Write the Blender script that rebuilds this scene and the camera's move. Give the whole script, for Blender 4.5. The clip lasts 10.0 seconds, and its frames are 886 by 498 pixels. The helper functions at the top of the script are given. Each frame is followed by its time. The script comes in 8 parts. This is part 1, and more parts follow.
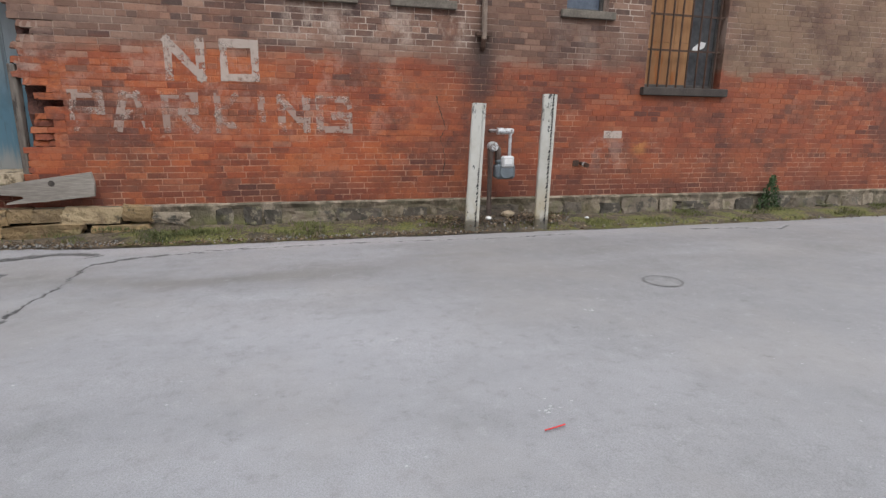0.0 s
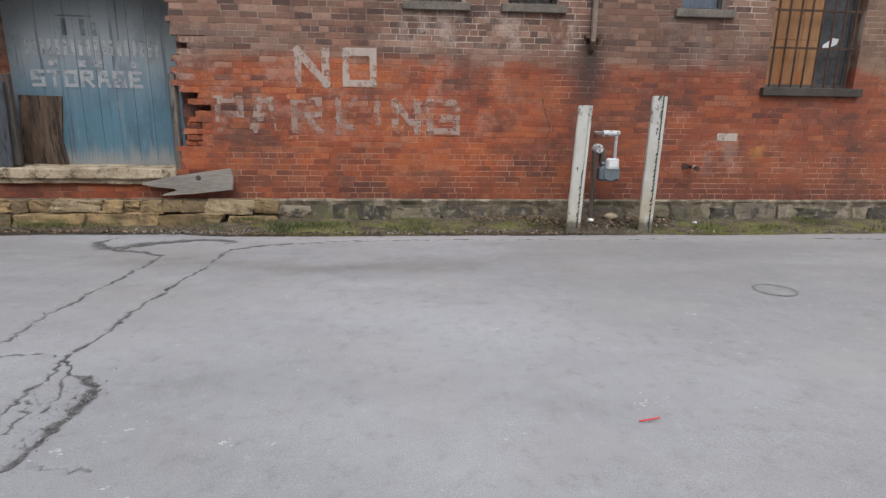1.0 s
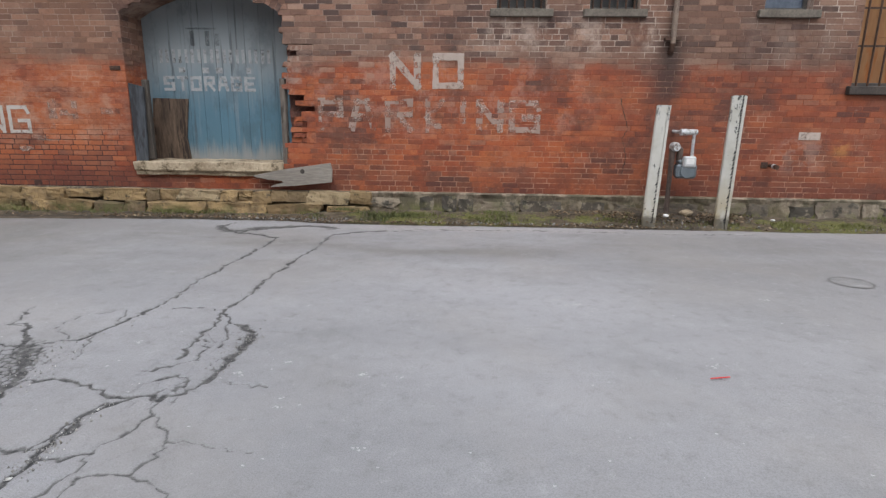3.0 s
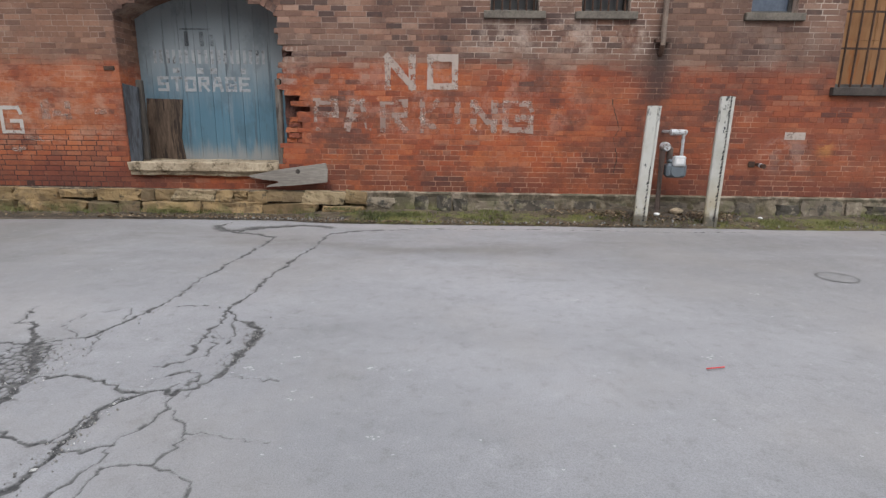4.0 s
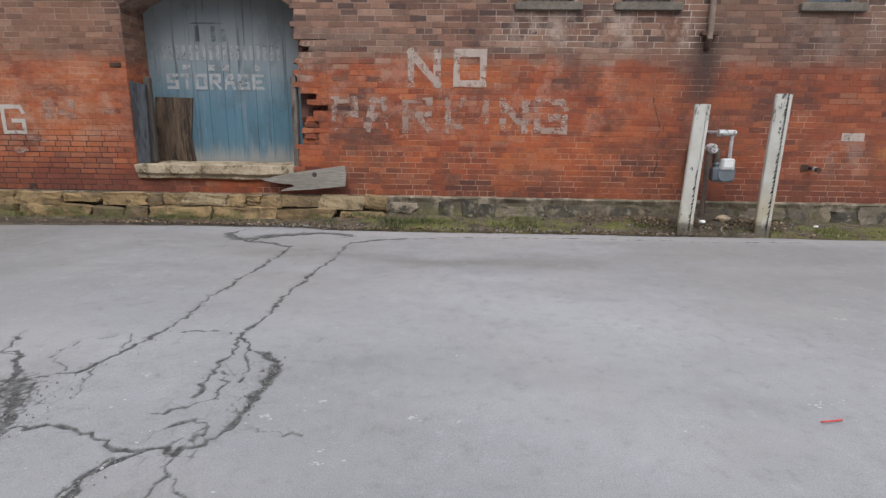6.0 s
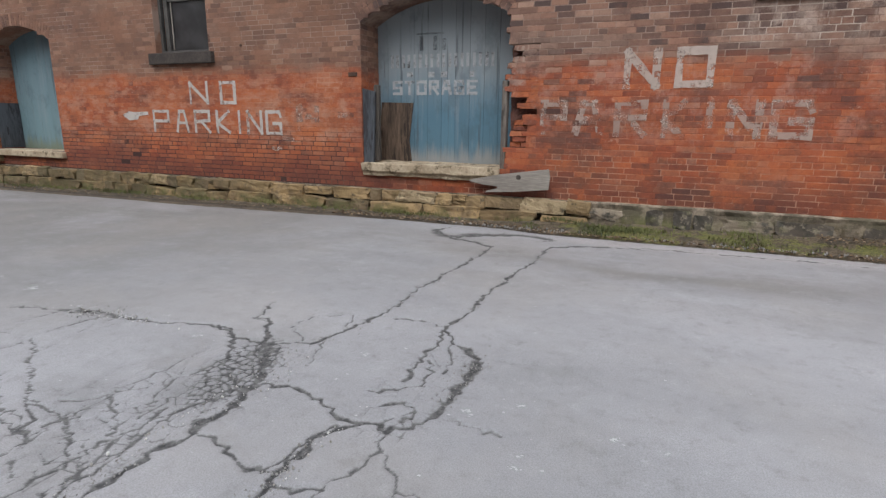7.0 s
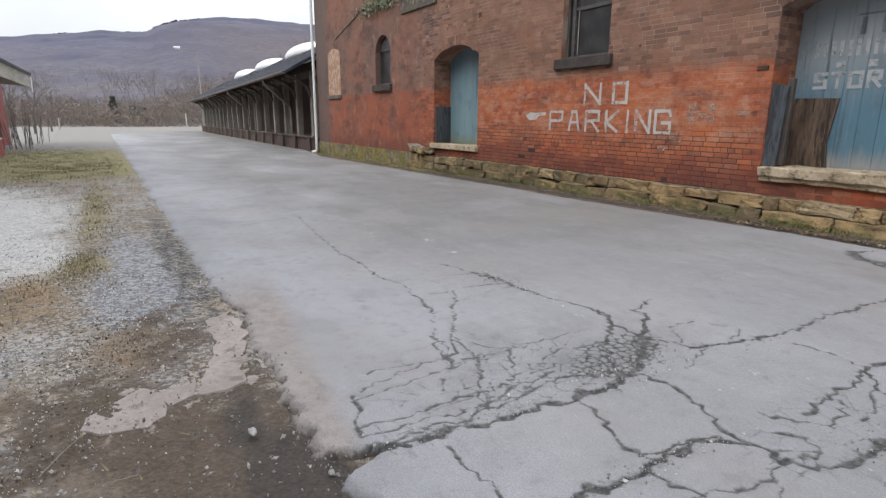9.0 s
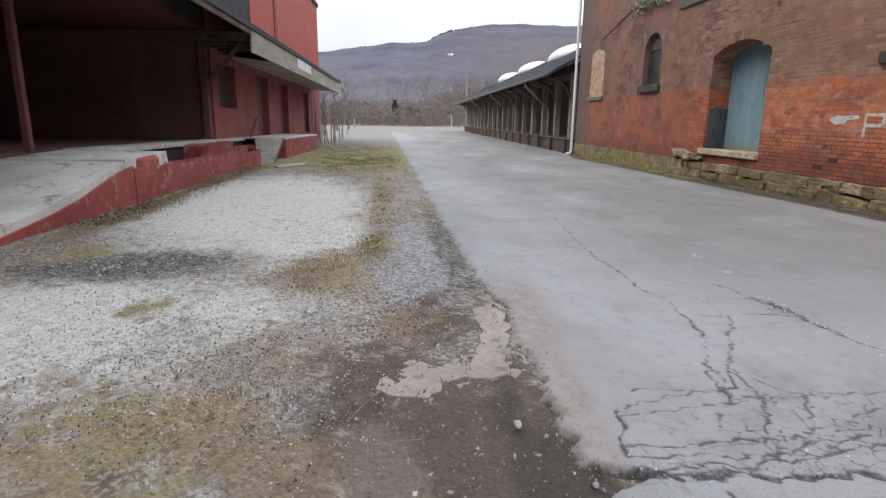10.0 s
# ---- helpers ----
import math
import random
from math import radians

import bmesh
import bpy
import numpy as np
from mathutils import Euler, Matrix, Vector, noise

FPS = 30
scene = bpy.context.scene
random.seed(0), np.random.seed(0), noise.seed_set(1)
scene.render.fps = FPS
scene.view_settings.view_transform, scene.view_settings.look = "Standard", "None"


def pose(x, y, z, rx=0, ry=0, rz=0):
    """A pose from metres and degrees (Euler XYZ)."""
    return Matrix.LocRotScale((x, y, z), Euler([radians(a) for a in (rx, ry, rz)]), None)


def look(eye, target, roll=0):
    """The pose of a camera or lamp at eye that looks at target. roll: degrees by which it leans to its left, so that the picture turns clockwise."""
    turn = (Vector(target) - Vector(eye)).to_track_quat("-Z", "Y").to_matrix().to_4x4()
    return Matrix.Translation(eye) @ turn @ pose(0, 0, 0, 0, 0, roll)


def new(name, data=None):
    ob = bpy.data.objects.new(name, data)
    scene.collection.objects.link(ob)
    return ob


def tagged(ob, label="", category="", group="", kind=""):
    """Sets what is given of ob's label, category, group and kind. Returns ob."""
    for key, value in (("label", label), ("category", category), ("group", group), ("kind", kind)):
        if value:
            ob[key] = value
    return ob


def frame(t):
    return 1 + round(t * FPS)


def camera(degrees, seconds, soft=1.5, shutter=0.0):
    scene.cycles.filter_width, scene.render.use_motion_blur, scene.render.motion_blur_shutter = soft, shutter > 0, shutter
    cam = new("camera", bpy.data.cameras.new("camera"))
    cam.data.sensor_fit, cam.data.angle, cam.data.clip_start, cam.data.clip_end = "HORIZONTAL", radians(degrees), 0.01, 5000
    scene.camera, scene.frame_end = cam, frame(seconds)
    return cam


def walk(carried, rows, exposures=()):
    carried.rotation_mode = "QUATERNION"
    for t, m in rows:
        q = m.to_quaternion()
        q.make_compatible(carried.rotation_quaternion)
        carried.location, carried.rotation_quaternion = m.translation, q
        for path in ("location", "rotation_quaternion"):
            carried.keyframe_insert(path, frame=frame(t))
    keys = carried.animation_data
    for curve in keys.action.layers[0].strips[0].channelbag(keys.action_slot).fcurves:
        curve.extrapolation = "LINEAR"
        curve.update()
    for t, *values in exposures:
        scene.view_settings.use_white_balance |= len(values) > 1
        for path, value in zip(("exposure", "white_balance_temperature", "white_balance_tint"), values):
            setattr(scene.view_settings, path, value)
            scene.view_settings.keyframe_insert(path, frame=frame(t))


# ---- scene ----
cam = camera(77.5, 10.0, soft=1.35)
PATH = [
    (0, (0.186, -0.218, 1.347), (0.683, 1.663, 0.883), 0.9),
    (0.5, (0.144, -0.323, 1.355), (0.414, 1.603, 0.89), 0.9),
    (1, (0.099, -0.437, 1.361), (0.251, 1.502, 0.896), 0.8),
    (1.5, (0.053, -0.572, 1.355), (0.233, 1.365, 0.891), 0.8),
    (2, (-0.023, -0.717, 1.352), (-0.036, 1.228, 0.888), 0.8),
    (2.5, (-0.08, -0.859, 1.347), (-0.17, 1.084, 0.881), 0.7),
    (4, (-0.217, -1.063, 1.34), (-0.254, 0.882, 0.877), 0.7),
    (4.5, (-0.272, -0.903, 1.358), (-0.298, 1.042, 0.894), 0.7),
    (5, (-0.334, -0.697, 1.372), (-0.348, 1.249, 0.908), 0.7),
    (6.5, (-0.493, -0.528, 1.313), (-0.704, 1.407, 0.853), 0.7),
    (7, (-0.545, -0.525, 1.339), (-1.281, 1.277, 0.877), 0.6),
    (7.5, (-0.579, -0.55, 1.338), (-1.789, 0.973, 0.874), 0.5),
    (8, (-0.599, -0.601, 1.328), (-2.15, 0.571, 0.86), 0.5),
    (8.5, (-0.616, -0.649, 1.307), (-2.202, 0.478, 0.841), 0.4),
    (9, (-0.651, -0.718, 1.292), (-2.315, 0.288, 0.827), 0.4),
    (9.5, (-0.682, -0.805, 1.306), (-2.556, -0.286, 0.84), 0.4),
    (10, (-0.723, -0.89, 1.304), (-2.656, -0.683, 0.836), 0.7),
]
walk(cam, [(t, look(eye, target, roll)) for t, eye, target, roll in PATH])

# ---------------------------------------------------------------- world, sun, exposure
world = bpy.data.worlds.new("overcast_sky")
scene.world = world
world.use_nodes = True
wt = world.node_tree
wt.nodes.clear()
w_out = wt.nodes.new("ShaderNodeOutputWorld")
w_bg = wt.nodes.new("ShaderNodeBackground")
w_sky = wt.nodes.new("ShaderNodeTexSky")
w_sky.sky_type = "NISHITA"
w_sky.sun_disc = False
w_sky.sun_elevation = radians(48)
w_sky.sun_rotation = radians(200)
w_sky.air_density = 1.2
w_sky.dust_density = 3.0
w_noise = wt.nodes.new("ShaderNodeTexNoise")
w_noise.inputs["Scale"].default_value = 2.2
w_noise.inputs["Detail"].default_value = 5.0
w_map = wt.nodes.new("ShaderNodeMapRange")
w_map.inputs["From Min"].default_value = 0.35
w_map.inputs["From Max"].default_value = 0.65
w_map.inputs["To Min"].default_value = 0.62
w_map.inputs["To Max"].default_value = 0.92
w_mix = wt.nodes.new("ShaderNodeMix")
w_mix.data_type = "RGBA"
w_mix.inputs[7].default_value = (9.6, 9.9, 10.4, 1)
wt.links.new(w_noise.outputs["Fac"], w_map.inputs["Value"])
wt.links.new(w_map.outputs["Result"], w_mix.inputs[0])
wt.links.new(w_sky.outputs["Color"], w_mix.inputs[6])
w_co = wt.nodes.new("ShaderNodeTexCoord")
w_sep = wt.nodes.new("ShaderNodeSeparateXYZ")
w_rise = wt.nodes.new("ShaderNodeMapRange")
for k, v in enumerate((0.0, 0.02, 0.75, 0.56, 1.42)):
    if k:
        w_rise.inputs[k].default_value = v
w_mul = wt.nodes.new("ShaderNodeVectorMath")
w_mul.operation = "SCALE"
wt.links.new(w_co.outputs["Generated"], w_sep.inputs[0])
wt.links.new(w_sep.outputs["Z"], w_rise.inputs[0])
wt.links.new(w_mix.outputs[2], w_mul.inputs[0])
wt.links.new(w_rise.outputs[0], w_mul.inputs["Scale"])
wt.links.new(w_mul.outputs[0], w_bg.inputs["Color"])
w_bg.inputs["Strength"].default_value = 0.13
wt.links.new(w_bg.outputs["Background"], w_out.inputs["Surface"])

sun = new("sun", bpy.data.lights.new("sun", "SUN"))
sun.data.energy = 0.9
sun.data.angle = radians(30)
sun.data.color = (1.0, 0.97, 0.93)
scene.view_settings.exposure = 0.34
sun.matrix_world = look((6, -20, 26), (0, 0, 0))


# ---------------------------------------------------------------- node helpers
class Mat:
    """A material under construction: short calls that add nodes and link them."""

    def __init__(self, name, rough=0.85, metal=0.0):
        self.m = bpy.data.materials.new(name)
        self.m.use_nodes = True
        self.t = self.m.node_tree
        self.b = self.t.nodes["Principled BSDF"]
        self.b.inputs["Roughness"].default_value = rough
        self.b.inputs["Metallic"].default_value = metal
        self.p = None

    def put(self, sock, v):
        if isinstance(v, bpy.types.NodeSocket):
            self.t.links.new(v, sock)
        elif isinstance(v, tuple) and len(v) == 3 and sock.type == "RGBA":
            sock.default_value = (*v, 1)
        else:
            sock.default_value = v

    def pos(self):
        if self.p is None:
            self.p = self.t.nodes.new("ShaderNodeNewGeometry")
        return self.p.outputs["Position"]

    def xyz(self):
        s = self.t.nodes.new("ShaderNodeSeparateXYZ")
        self.put(s.inputs[0], self.pos())
        return s.outputs[0], s.outputs[1], s.outputs[2]

    def island(self):
        self.pos()
        return self.p.outputs["Random Per Island"]

    def chance(self):
        return self.t.nodes.new("ShaderNodeObjectInfo").outputs["Random"]

    def attr(self, name):
        a = self.t.nodes.new("ShaderNodeAttribute")
        a.attribute_name = name
        return a.outputs["Fac"]

    def scaled(self, sx, sy, sz):
        v = self.t.nodes.new("ShaderNodeVectorMath")
        v.operation = "MULTIPLY"
        self.put(v.inputs[0], self.pos())
        v.inputs[1].default_value = (sx, sy, sz)
        return v.outputs[0]

    def grain(self, scale, detail=4.0, rough=0.55, at=None):
        n = self.t.nodes.new("ShaderNodeTexNoise")
        self.put(n.inputs["Vector"], at or self.pos())
        n.inputs["Scale"].default_value = scale
        n.inputs["Detail"].default_value = detail
        n.inputs["Roughness"].default_value = rough
        return n.outputs["Fac"]

    def cells(self, scale, feature="F1", at=None):
        n = self.t.nodes.new("ShaderNodeTexVoronoi")
        n.feature = feature
        self.put(n.inputs["Vector"], at or self.pos())
        n.inputs["Scale"].default_value = scale
        return n.outputs["Distance"]

    def stretch(self, v, sx, sy, sz):
        n = self.t.nodes.new("ShaderNodeVectorMath")
        n.operation = "MULTIPLY"
        self.put(n.inputs[0], v)
        n.inputs[1].default_value = (sx, sy, sz)
        return n.outputs[0]

    def place(self, single):
        """The middle of the brick: the object's own place, or the stored one of a laid brick."""
        if single:
            return self.t.nodes.new("ShaderNodeObjectInfo").outputs["Location"]
        a = self.t.nodes.new("ShaderNodeAttribute")
        a.attribute_name = "middle"
        return a.outputs["Vector"]

    def stones(self, scale, at=None):
        """A random value for each stone of a bed of stones."""
        n = self.t.nodes.new("ShaderNodeTexVoronoi")
        self.put(n.inputs["Vector"], at or self.pos())
        n.inputs["Scale"].default_value = scale
        return n.outputs["Color"]

    def brick_chance(self):
        """A random value for each brick of the bond, wherever the paint lies on it."""
        x, y, z = self.xyz()
        row = self.calc("FLOOR", self.calc("DIVIDE", self.calc("SUBTRACT", z, 0.318), 0.0722))
        col = self.calc("FLOOR", self.calc("ADD", self.calc("DIVIDE", x, 0.1075), self.mul(row, 0.37)))
        c = self.t.nodes.new("ShaderNodeCombineXYZ")
        self.put(c.inputs[0], col)
        self.put(c.inputs[1], row)
        w = self.t.nodes.new("ShaderNodeTexWhiteNoise")
        w.noise_dimensions = "2D"
        self.t.links.new(c.outputs[0], w.inputs["Vector"])
        return w.outputs["Value"]

    def span(self, v, a, b, c=0.0, d=1.0):
        n = self.t.nodes.new("ShaderNodeMapRange")
        n.interpolation_type = "SMOOTHSTEP"
        for k, x in enumerate((v, a, b, c, d)):
            self.put(n.inputs[k], x)
        return n.outputs[0]

    def calc(self, op, a, b=0.0):
        n = self.t.nodes.new("ShaderNodeMath")
        n.operation = op
        self.put(n.inputs[0], a)
        self.put(n.inputs[1], b)
        return n.outputs[0]

    def mul(self, *vs):
        out = vs[0]
        for v in vs[1:]:
            out = self.calc("MULTIPLY", out, v)
        return out

    def blend(self, fac, a, b, kind="MIX"):
        n = self.t.nodes.new("ShaderNodeMix")
        n.data_type = "RGBA"
        n.blend_type = kind
        self.put(n.inputs[0], fac)
        self.put(n.inputs[6], a)
        self.put(n.inputs[7], b)
        return n.outputs[2]

    def ramp(self, fac, *stops):
        n = self.t.nodes.new("ShaderNodeValToRGB")
        e = n.color_ramp.elements
        while len(e) < len(stops):
            e.new(0.5)
        for k, (at, col) in enumerate(stops):
            e[k].position = at
            e[k].color = (*col, 1)
        self.put(n.inputs[0], fac)
        return n.outputs[0]

    def within(self, v, a, b, soft):
        """1 where v lies between a and b, with soft edges."""
        return self.mul(self.span(v, a - soft, a + soft), self.span(v, b - soft, b + soft, 1.0, 0.0))

    def end(self, colour, rough=None, bump=None, depth=0.01, strength=0.6):
        self.put(self.b.inputs["Base Color"], colour)
        if rough is not None:
            self.put(self.b.inputs["Roughness"], rough)
        if bump is not None:
            n = self.t.nodes.new("ShaderNodeBump")
            n.inputs["Strength"].default_value = strength
            n.inputs["Distance"].default_value = depth
            self.put(n.inputs["Height"], bump)
            self.t.links.new(n.outputs[0], self.b.inputs["Normal"])
        return self.m


def plain(name, dark, light, scale=12.0, rough=0.85, metal=0.0, depth=0.004, stretch=(1, 1, 1), wear=None, wear_at=(0.6, 0.7)):
    """A surface of one substance: two tones at two scales, with wear where given."""
    m = Mat(name, rough, metal)
    at = m.scaled(*stretch)
    coarse, fine = m.grain(scale * 0.25, 5, 0.6, at), m.grain(scale * 3, 4, 0.6, at)
    both = m.calc("ADD", m.mul(coarse, 0.6), m.mul(fine, 0.4))
    col = m.blend(m.span(both, 0.35, 0.65), dark, light)
    if wear is not None:
        col = m.blend(m.span(m.grain(scale * 0.7, 6, 0.7, at), *wear_at), col, wear)
    return m.end(col, bump=fine, depth=depth)


# ---------------------------------------------------------------- materials
def wall_colour(m, rnd, middle=None):
    """Colour of the old brick face: a red-painted band below two metres, grey-brown weathered brick above.
    Tones that differ from brick to brick are taken at the brick's middle."""
    x, y, z = m.xyz()
    at = middle or m.pos()

    def tone(scale, detail, rough, sx=1.0, sz=1.0):
        return m.grain(scale, detail, rough, m.stretch(at, sx, 1.0, sz))

    wob = m.mul(m.calc("SUBTRACT", m.grain(0.9, 4), 0.5), 0.35)
    zz = m.calc("ADD", z, wob)
    zz2 = m.calc("ADD", m.calc("ADD", zz, m.mul(m.calc("SUBTRACT", rnd, 0.5), 0.12)), m.mul(m.calc("SUBTRACT", tone(4.5, 5, 0.7), 0.5), 0.3))
    low = m.span(zz2, 1.90, 2.12, 1.0, 0.0)
    left = m.span(m.calc("ADD", x, m.mul(wob, 4.0)), -15.0, -13.2, 1.0, 0.0)
    red = m.ramp(rnd, (0.0, (0.055, 0.027, 0.024)), (0.08, (0.115, 0.041, 0.03)), (0.2, (0.205, 0.051, 0.027)), (0.55, (0.325, 0.080, 0.032)), (0.8, (0.395, 0.108, 0.040)), (0.93, (0.47, 0.16, 0.07)), (1.0, (0.30, 0.145, 0.095)))
    brown = m.ramp(rnd, (0.0, (0.065, 0.043, 0.039)), (0.14, (0.10, 0.062, 0.052)), (0.3, (0.165, 0.093, 0.068)), (0.7, (0.225, 0.122, 0.086)), (0.9, (0.29, 0.16, 0.112)), (1.0, (0.35, 0.22, 0.162)))
    # brushed-on colour: dull, bright and worn stretches that run along a few bricks
    red = m.blend(m.mul(m.span(tone(1.15, 6, 0.68, 0.7, 1.25), 0.48, 0.62), 0.65), red, (0.185, 0.07, 0.046))
    red = m.blend(m.mul(m.span(tone(1.9, 6, 0.65, 0.5, 1.5), 0.50, 0.60), 0.75), red, (0.45, 0.135, 0.047))
    red = m.blend(m.mul(m.span(tone(5.5, 4, 0.7, 0.4, 1.8), 0.55, 0.63), 0.75), red, (0.115, 0.044, 0.031))
    red = m.blend(m.mul(m.span(tone(3.4, 5, 0.72, 0.4, 1.8), 0.53, 0.62), 0.55), red, (0.41, 0.19, 0.115))
    red = m.blend(m.mul(m.span(m.grain(8.5, 5, 0.75, m.scaled(0.35, 1, 1.8)), 0.53, 0.63), 0.4), red, (0.29, 0.125, 0.075))
    # paint brushed over bricks and joints alike hides the bond in broad patches
    coat = m.ramp(m.grain(2.3, 7, 0.74, m.scaled(0.6, 1, 1.3)), (0.36, (0.15, 0.048, 0.03)), (0.46, (0.25, 0.06, 0.026)), (0.54, (0.34, 0.078, 0.029)), (0.64, (0.48, 0.138, 0.046)))
    red = m.blend(m.span(m.grain(1.25, 6, 0.7), 0.42, 0.60, 0.08, 0.55), red, coat)
    fleck = m.mul(m.span(m.grain(15, 5, 0.75, m.scaled(0.6, 1, 1.0)), 0.58, 0.68), m.span(m.grain(2.0, 4), 0.42, 0.6))
    red = m.blend(m.mul(fleck, 0.6), red, (0.47, 0.30, 0.22))
    brown = m.blend(m.mul(m.span(tone(2.6, 6, 0.68, 0.6, 1.4), 0.5, 0.62), 0.65), brown, (0.255, 0.165, 0.125))
    brown = m.blend(m.mul(m.span(tone(4.6, 5, 0.7, 0.45, 1.7), 0.55, 0.64), 0.7), brown, (0.072, 0.046, 0.04))
    brown = m.blend(m.mul(m.span(m.grain(1.4, 5, 0.65), 0.52, 0.66), 0.5), brown, (0.235, 0.11, 0.073))
    dull = m.mul(m.span(m.calc("ADD", x, m.mul(m.calc("SUBTRACT", m.grain(0.6, 4), 0.5), 5.0)), 0.6, 3.2), 0.9)
    red = m.blend(dull, red, m.blend(0.5, red, (0.155, 0.045, 0.026)))
    brown = m.blend(dull, brown, m.blend(0.45, brown, (0.10, 0.058, 0.042)))
    # past the big door the upper brick is cleaner and evenly tan
    tan = m.mul(m.within(x, -13.5, -4.9, 0.5), m.span(m.grain(1.0, 5, 0.65), 0.34, 0.56, 0.35, 0.8))
    brown = m.blend(m.mul(tan, 0.75), brown, (0.235, 0.115, 0.068))
    west = m.within(x, -13.5, -4.9, 0.5)
    red = m.blend(m.mul(west, m.span(m.grain(2.1, 6, 0.7), 0.38, 0.58), 0.5), red, (0.43, 0.135, 0.052))
    red = m.blend(m.mul(west, m.within(zz, 0.95, 1.95, 0.2), m.span(m.grain(5.2, 6, 0.75, m.scaled(0.55, 1, 1.4)), 0.46, 0.62), 0.6), red, (0.45, 0.225, 0.15))
    red = m.blend(m.mul(west, m.span(zz, 0.55, 0.95, 1.0, 0.0), m.span(tone(2.4, 5, 0.7, 0.6, 1.3), 0.40, 0.56), 0.75), red, (0.16, 0.042, 0.026))
    east = m.mul(m.span(x, 5.9, 6.5), m.span(m.grain(1.6, 5, 0.65), 0.36, 0.56, 0.3, 0.75))
    brown = m.blend(east, brown, (0.215, 0.142, 0.092))
    col = m.blend(low, brown, red)
    # the smooth plastered stretch past the small door
    rend = m.blend(low, (0.175, 0.10, 0.075), (0.275, 0.082, 0.044))
    rend = m.blend(m.mul(m.span(m.grain(0.8, 5), 0.45, 0.65), 0.8), rend, (0.25, 0.10, 0.062))
    rend = m.blend(m.mul(m.span(m.grain(1.7, 6, 0.7), 0.5, 0.64), 0.7), rend, (0.11, 0.066, 0.052))
    rend = m.blend(m.mul(m.span(m.grain(3.1, 6, 0.72, m.scaled(1, 1, 0.5)), 0.54, 0.66), 0.6), rend, (0.30, 0.20, 0.15))
    col = m.blend(m.mul(left, 0.85), col, rend)
    # worn-off whitewash and salts
    salt = m.mul(m.span(m.grain(2.2, 6, 0.65), 0.57, 0.70), 0.22)
    col = m.blend(salt, col, (0.37, 0.225, 0.165))
    wash = m.mul(m.within(x, 0.1, 2.3, 0.12), m.within(z, 2.2, 2.62, 0.1), m.span(m.grain(3.5, 6, 0.7, at=m.scaled(1, 1, 0.7)), 0.42, 0.6))
    col = m.blend(m.mul(wash, 0.72), col, (0.47, 0.365, 0.305))
    wash = m.mul(m.within(x, 3.4, 4.5, 0.12), m.within(z, 2.05, 2.6, 0.1), m.span(m.grain(3.5, 5, at=m.scaled(1, 1, 0.35)), 0.45, 0.6))
    col = m.blend(m.mul(wash, 0.28), col, (0.27, 0.21, 0.18))
    rust = m.mul(m.within(x, 4.78, 4.97, 0.06), m.within(z, 0.88, 1.08, 0.05), m.span(m.grain(9, 4), 0.36, 0.5))
    col = m.blend(m.mul(rust, 0.6), col, (0.46, 0.20, 0.062))
    wash = m.mul(m.within(x, 4.1, 4.66, 0.12), m.within(z, 0.68, 1.12, 0.08), m.span(m.grain(7, 5, 0.7), 0.44, 0.58))
    col = m.blend(m.mul(wash, 0.45), col, (0.36, 0.24, 0.2))
    wash = m.mul(m.within(x, -2.7, 1.4, 0.4), m.within(z, 1.1, 2.15, 0.2), m.span(m.grain(3, 6, 0.7), 0.48, 0.64))
    col = m.blend(m.mul(wash, 0.42), col, (0.40, 0.24, 0.19))
    wash = m.mul(m.within(x, -6.9, -4.9, 0.3), m.within(z, 0.9, 1.6, 0.15), m.span(m.grain(5, 5), 0.47, 0.6))
    col = m.blend(m.mul(wash, 0.3), col, (0.42, 0.28, 0.21))
    wash = m.mul(m.within(x, -2.66, -2.4, 0.07), m.within(z, 1.74, 1.96, 0.07), m.span(m.grain(9, 5, 0.7), 0.4, 0.52), m.span(rnd, 0.25, 0.5))
    col = m.blend(m.mul(wash, 0.55), col, (0.44, 0.35, 0.30))
    # drip mark, then darker patches: at random, round the arch, at the foot
    drip = m.mul(m.within(x, 2.36, 2.66, 0.14), m.within(z, 1.55, 2.42, 0.18))
    col = m.blend(m.mul(drip, 0.8), col, (0.03, 0.024, 0.022))
    grime = m.mul(m.span(m.calc("ADD", m.mul(m.grain(0.9, 7, 0.72), 0.6), m.mul(tone(3.0, 5, 0.7, 0.6, 1.3), 0.4)), 0.48, 0.61), 0.68)
    col = m.blend(m.mul(grime, m.span(west, 0.0, 1.0, 1.0, 0.45)), col, (0.07, 0.036, 0.03))
    # arch shade put into the brick colour, along with soot
    darkening = m.mul(m.within(x, -5.3, -2.3, 0.25), m.span(z, 2.2, 3.0), m.span(m.grain(2, 5), 0.35, 0.6))
    col = m.blend(m.mul(darkening, 0.3), col, (0.045, 0.033, 0.03))
    side = m.mul(m.within(x, 1.1, 2.35, 0.25), m.within(z, 0.3, 1.5, 0.3), m.span(m.grain(1.8, 6, 0.65), 0.45, 0.62))
    col = m.blend(m.mul(side, 0.55), col, (0.085, 0.034, 0.026))
    # brick colour darkens towards the wall's foot, broken by noise
    dark_tone = m.mul(m.span(zz, 0.35, 0.8, 1.0, 0.0), m.span(m.grain(1.1, 5, 0.65), 0.34, 0.56))
    col = m.blend(m.mul(dark_tone, 0.62), col, (0.115, 0.036, 0.025))
    corner = m.mul(m.span(m.calc("ADD", x, m.mul(wob, 1.5)), -22.0, -21.0, 1.0, 0.0), 0.85)
    col = m.blend(corner, col, (0.12, 0.09, 0.08))
    pit = m.grain(26, 6, 0.75)
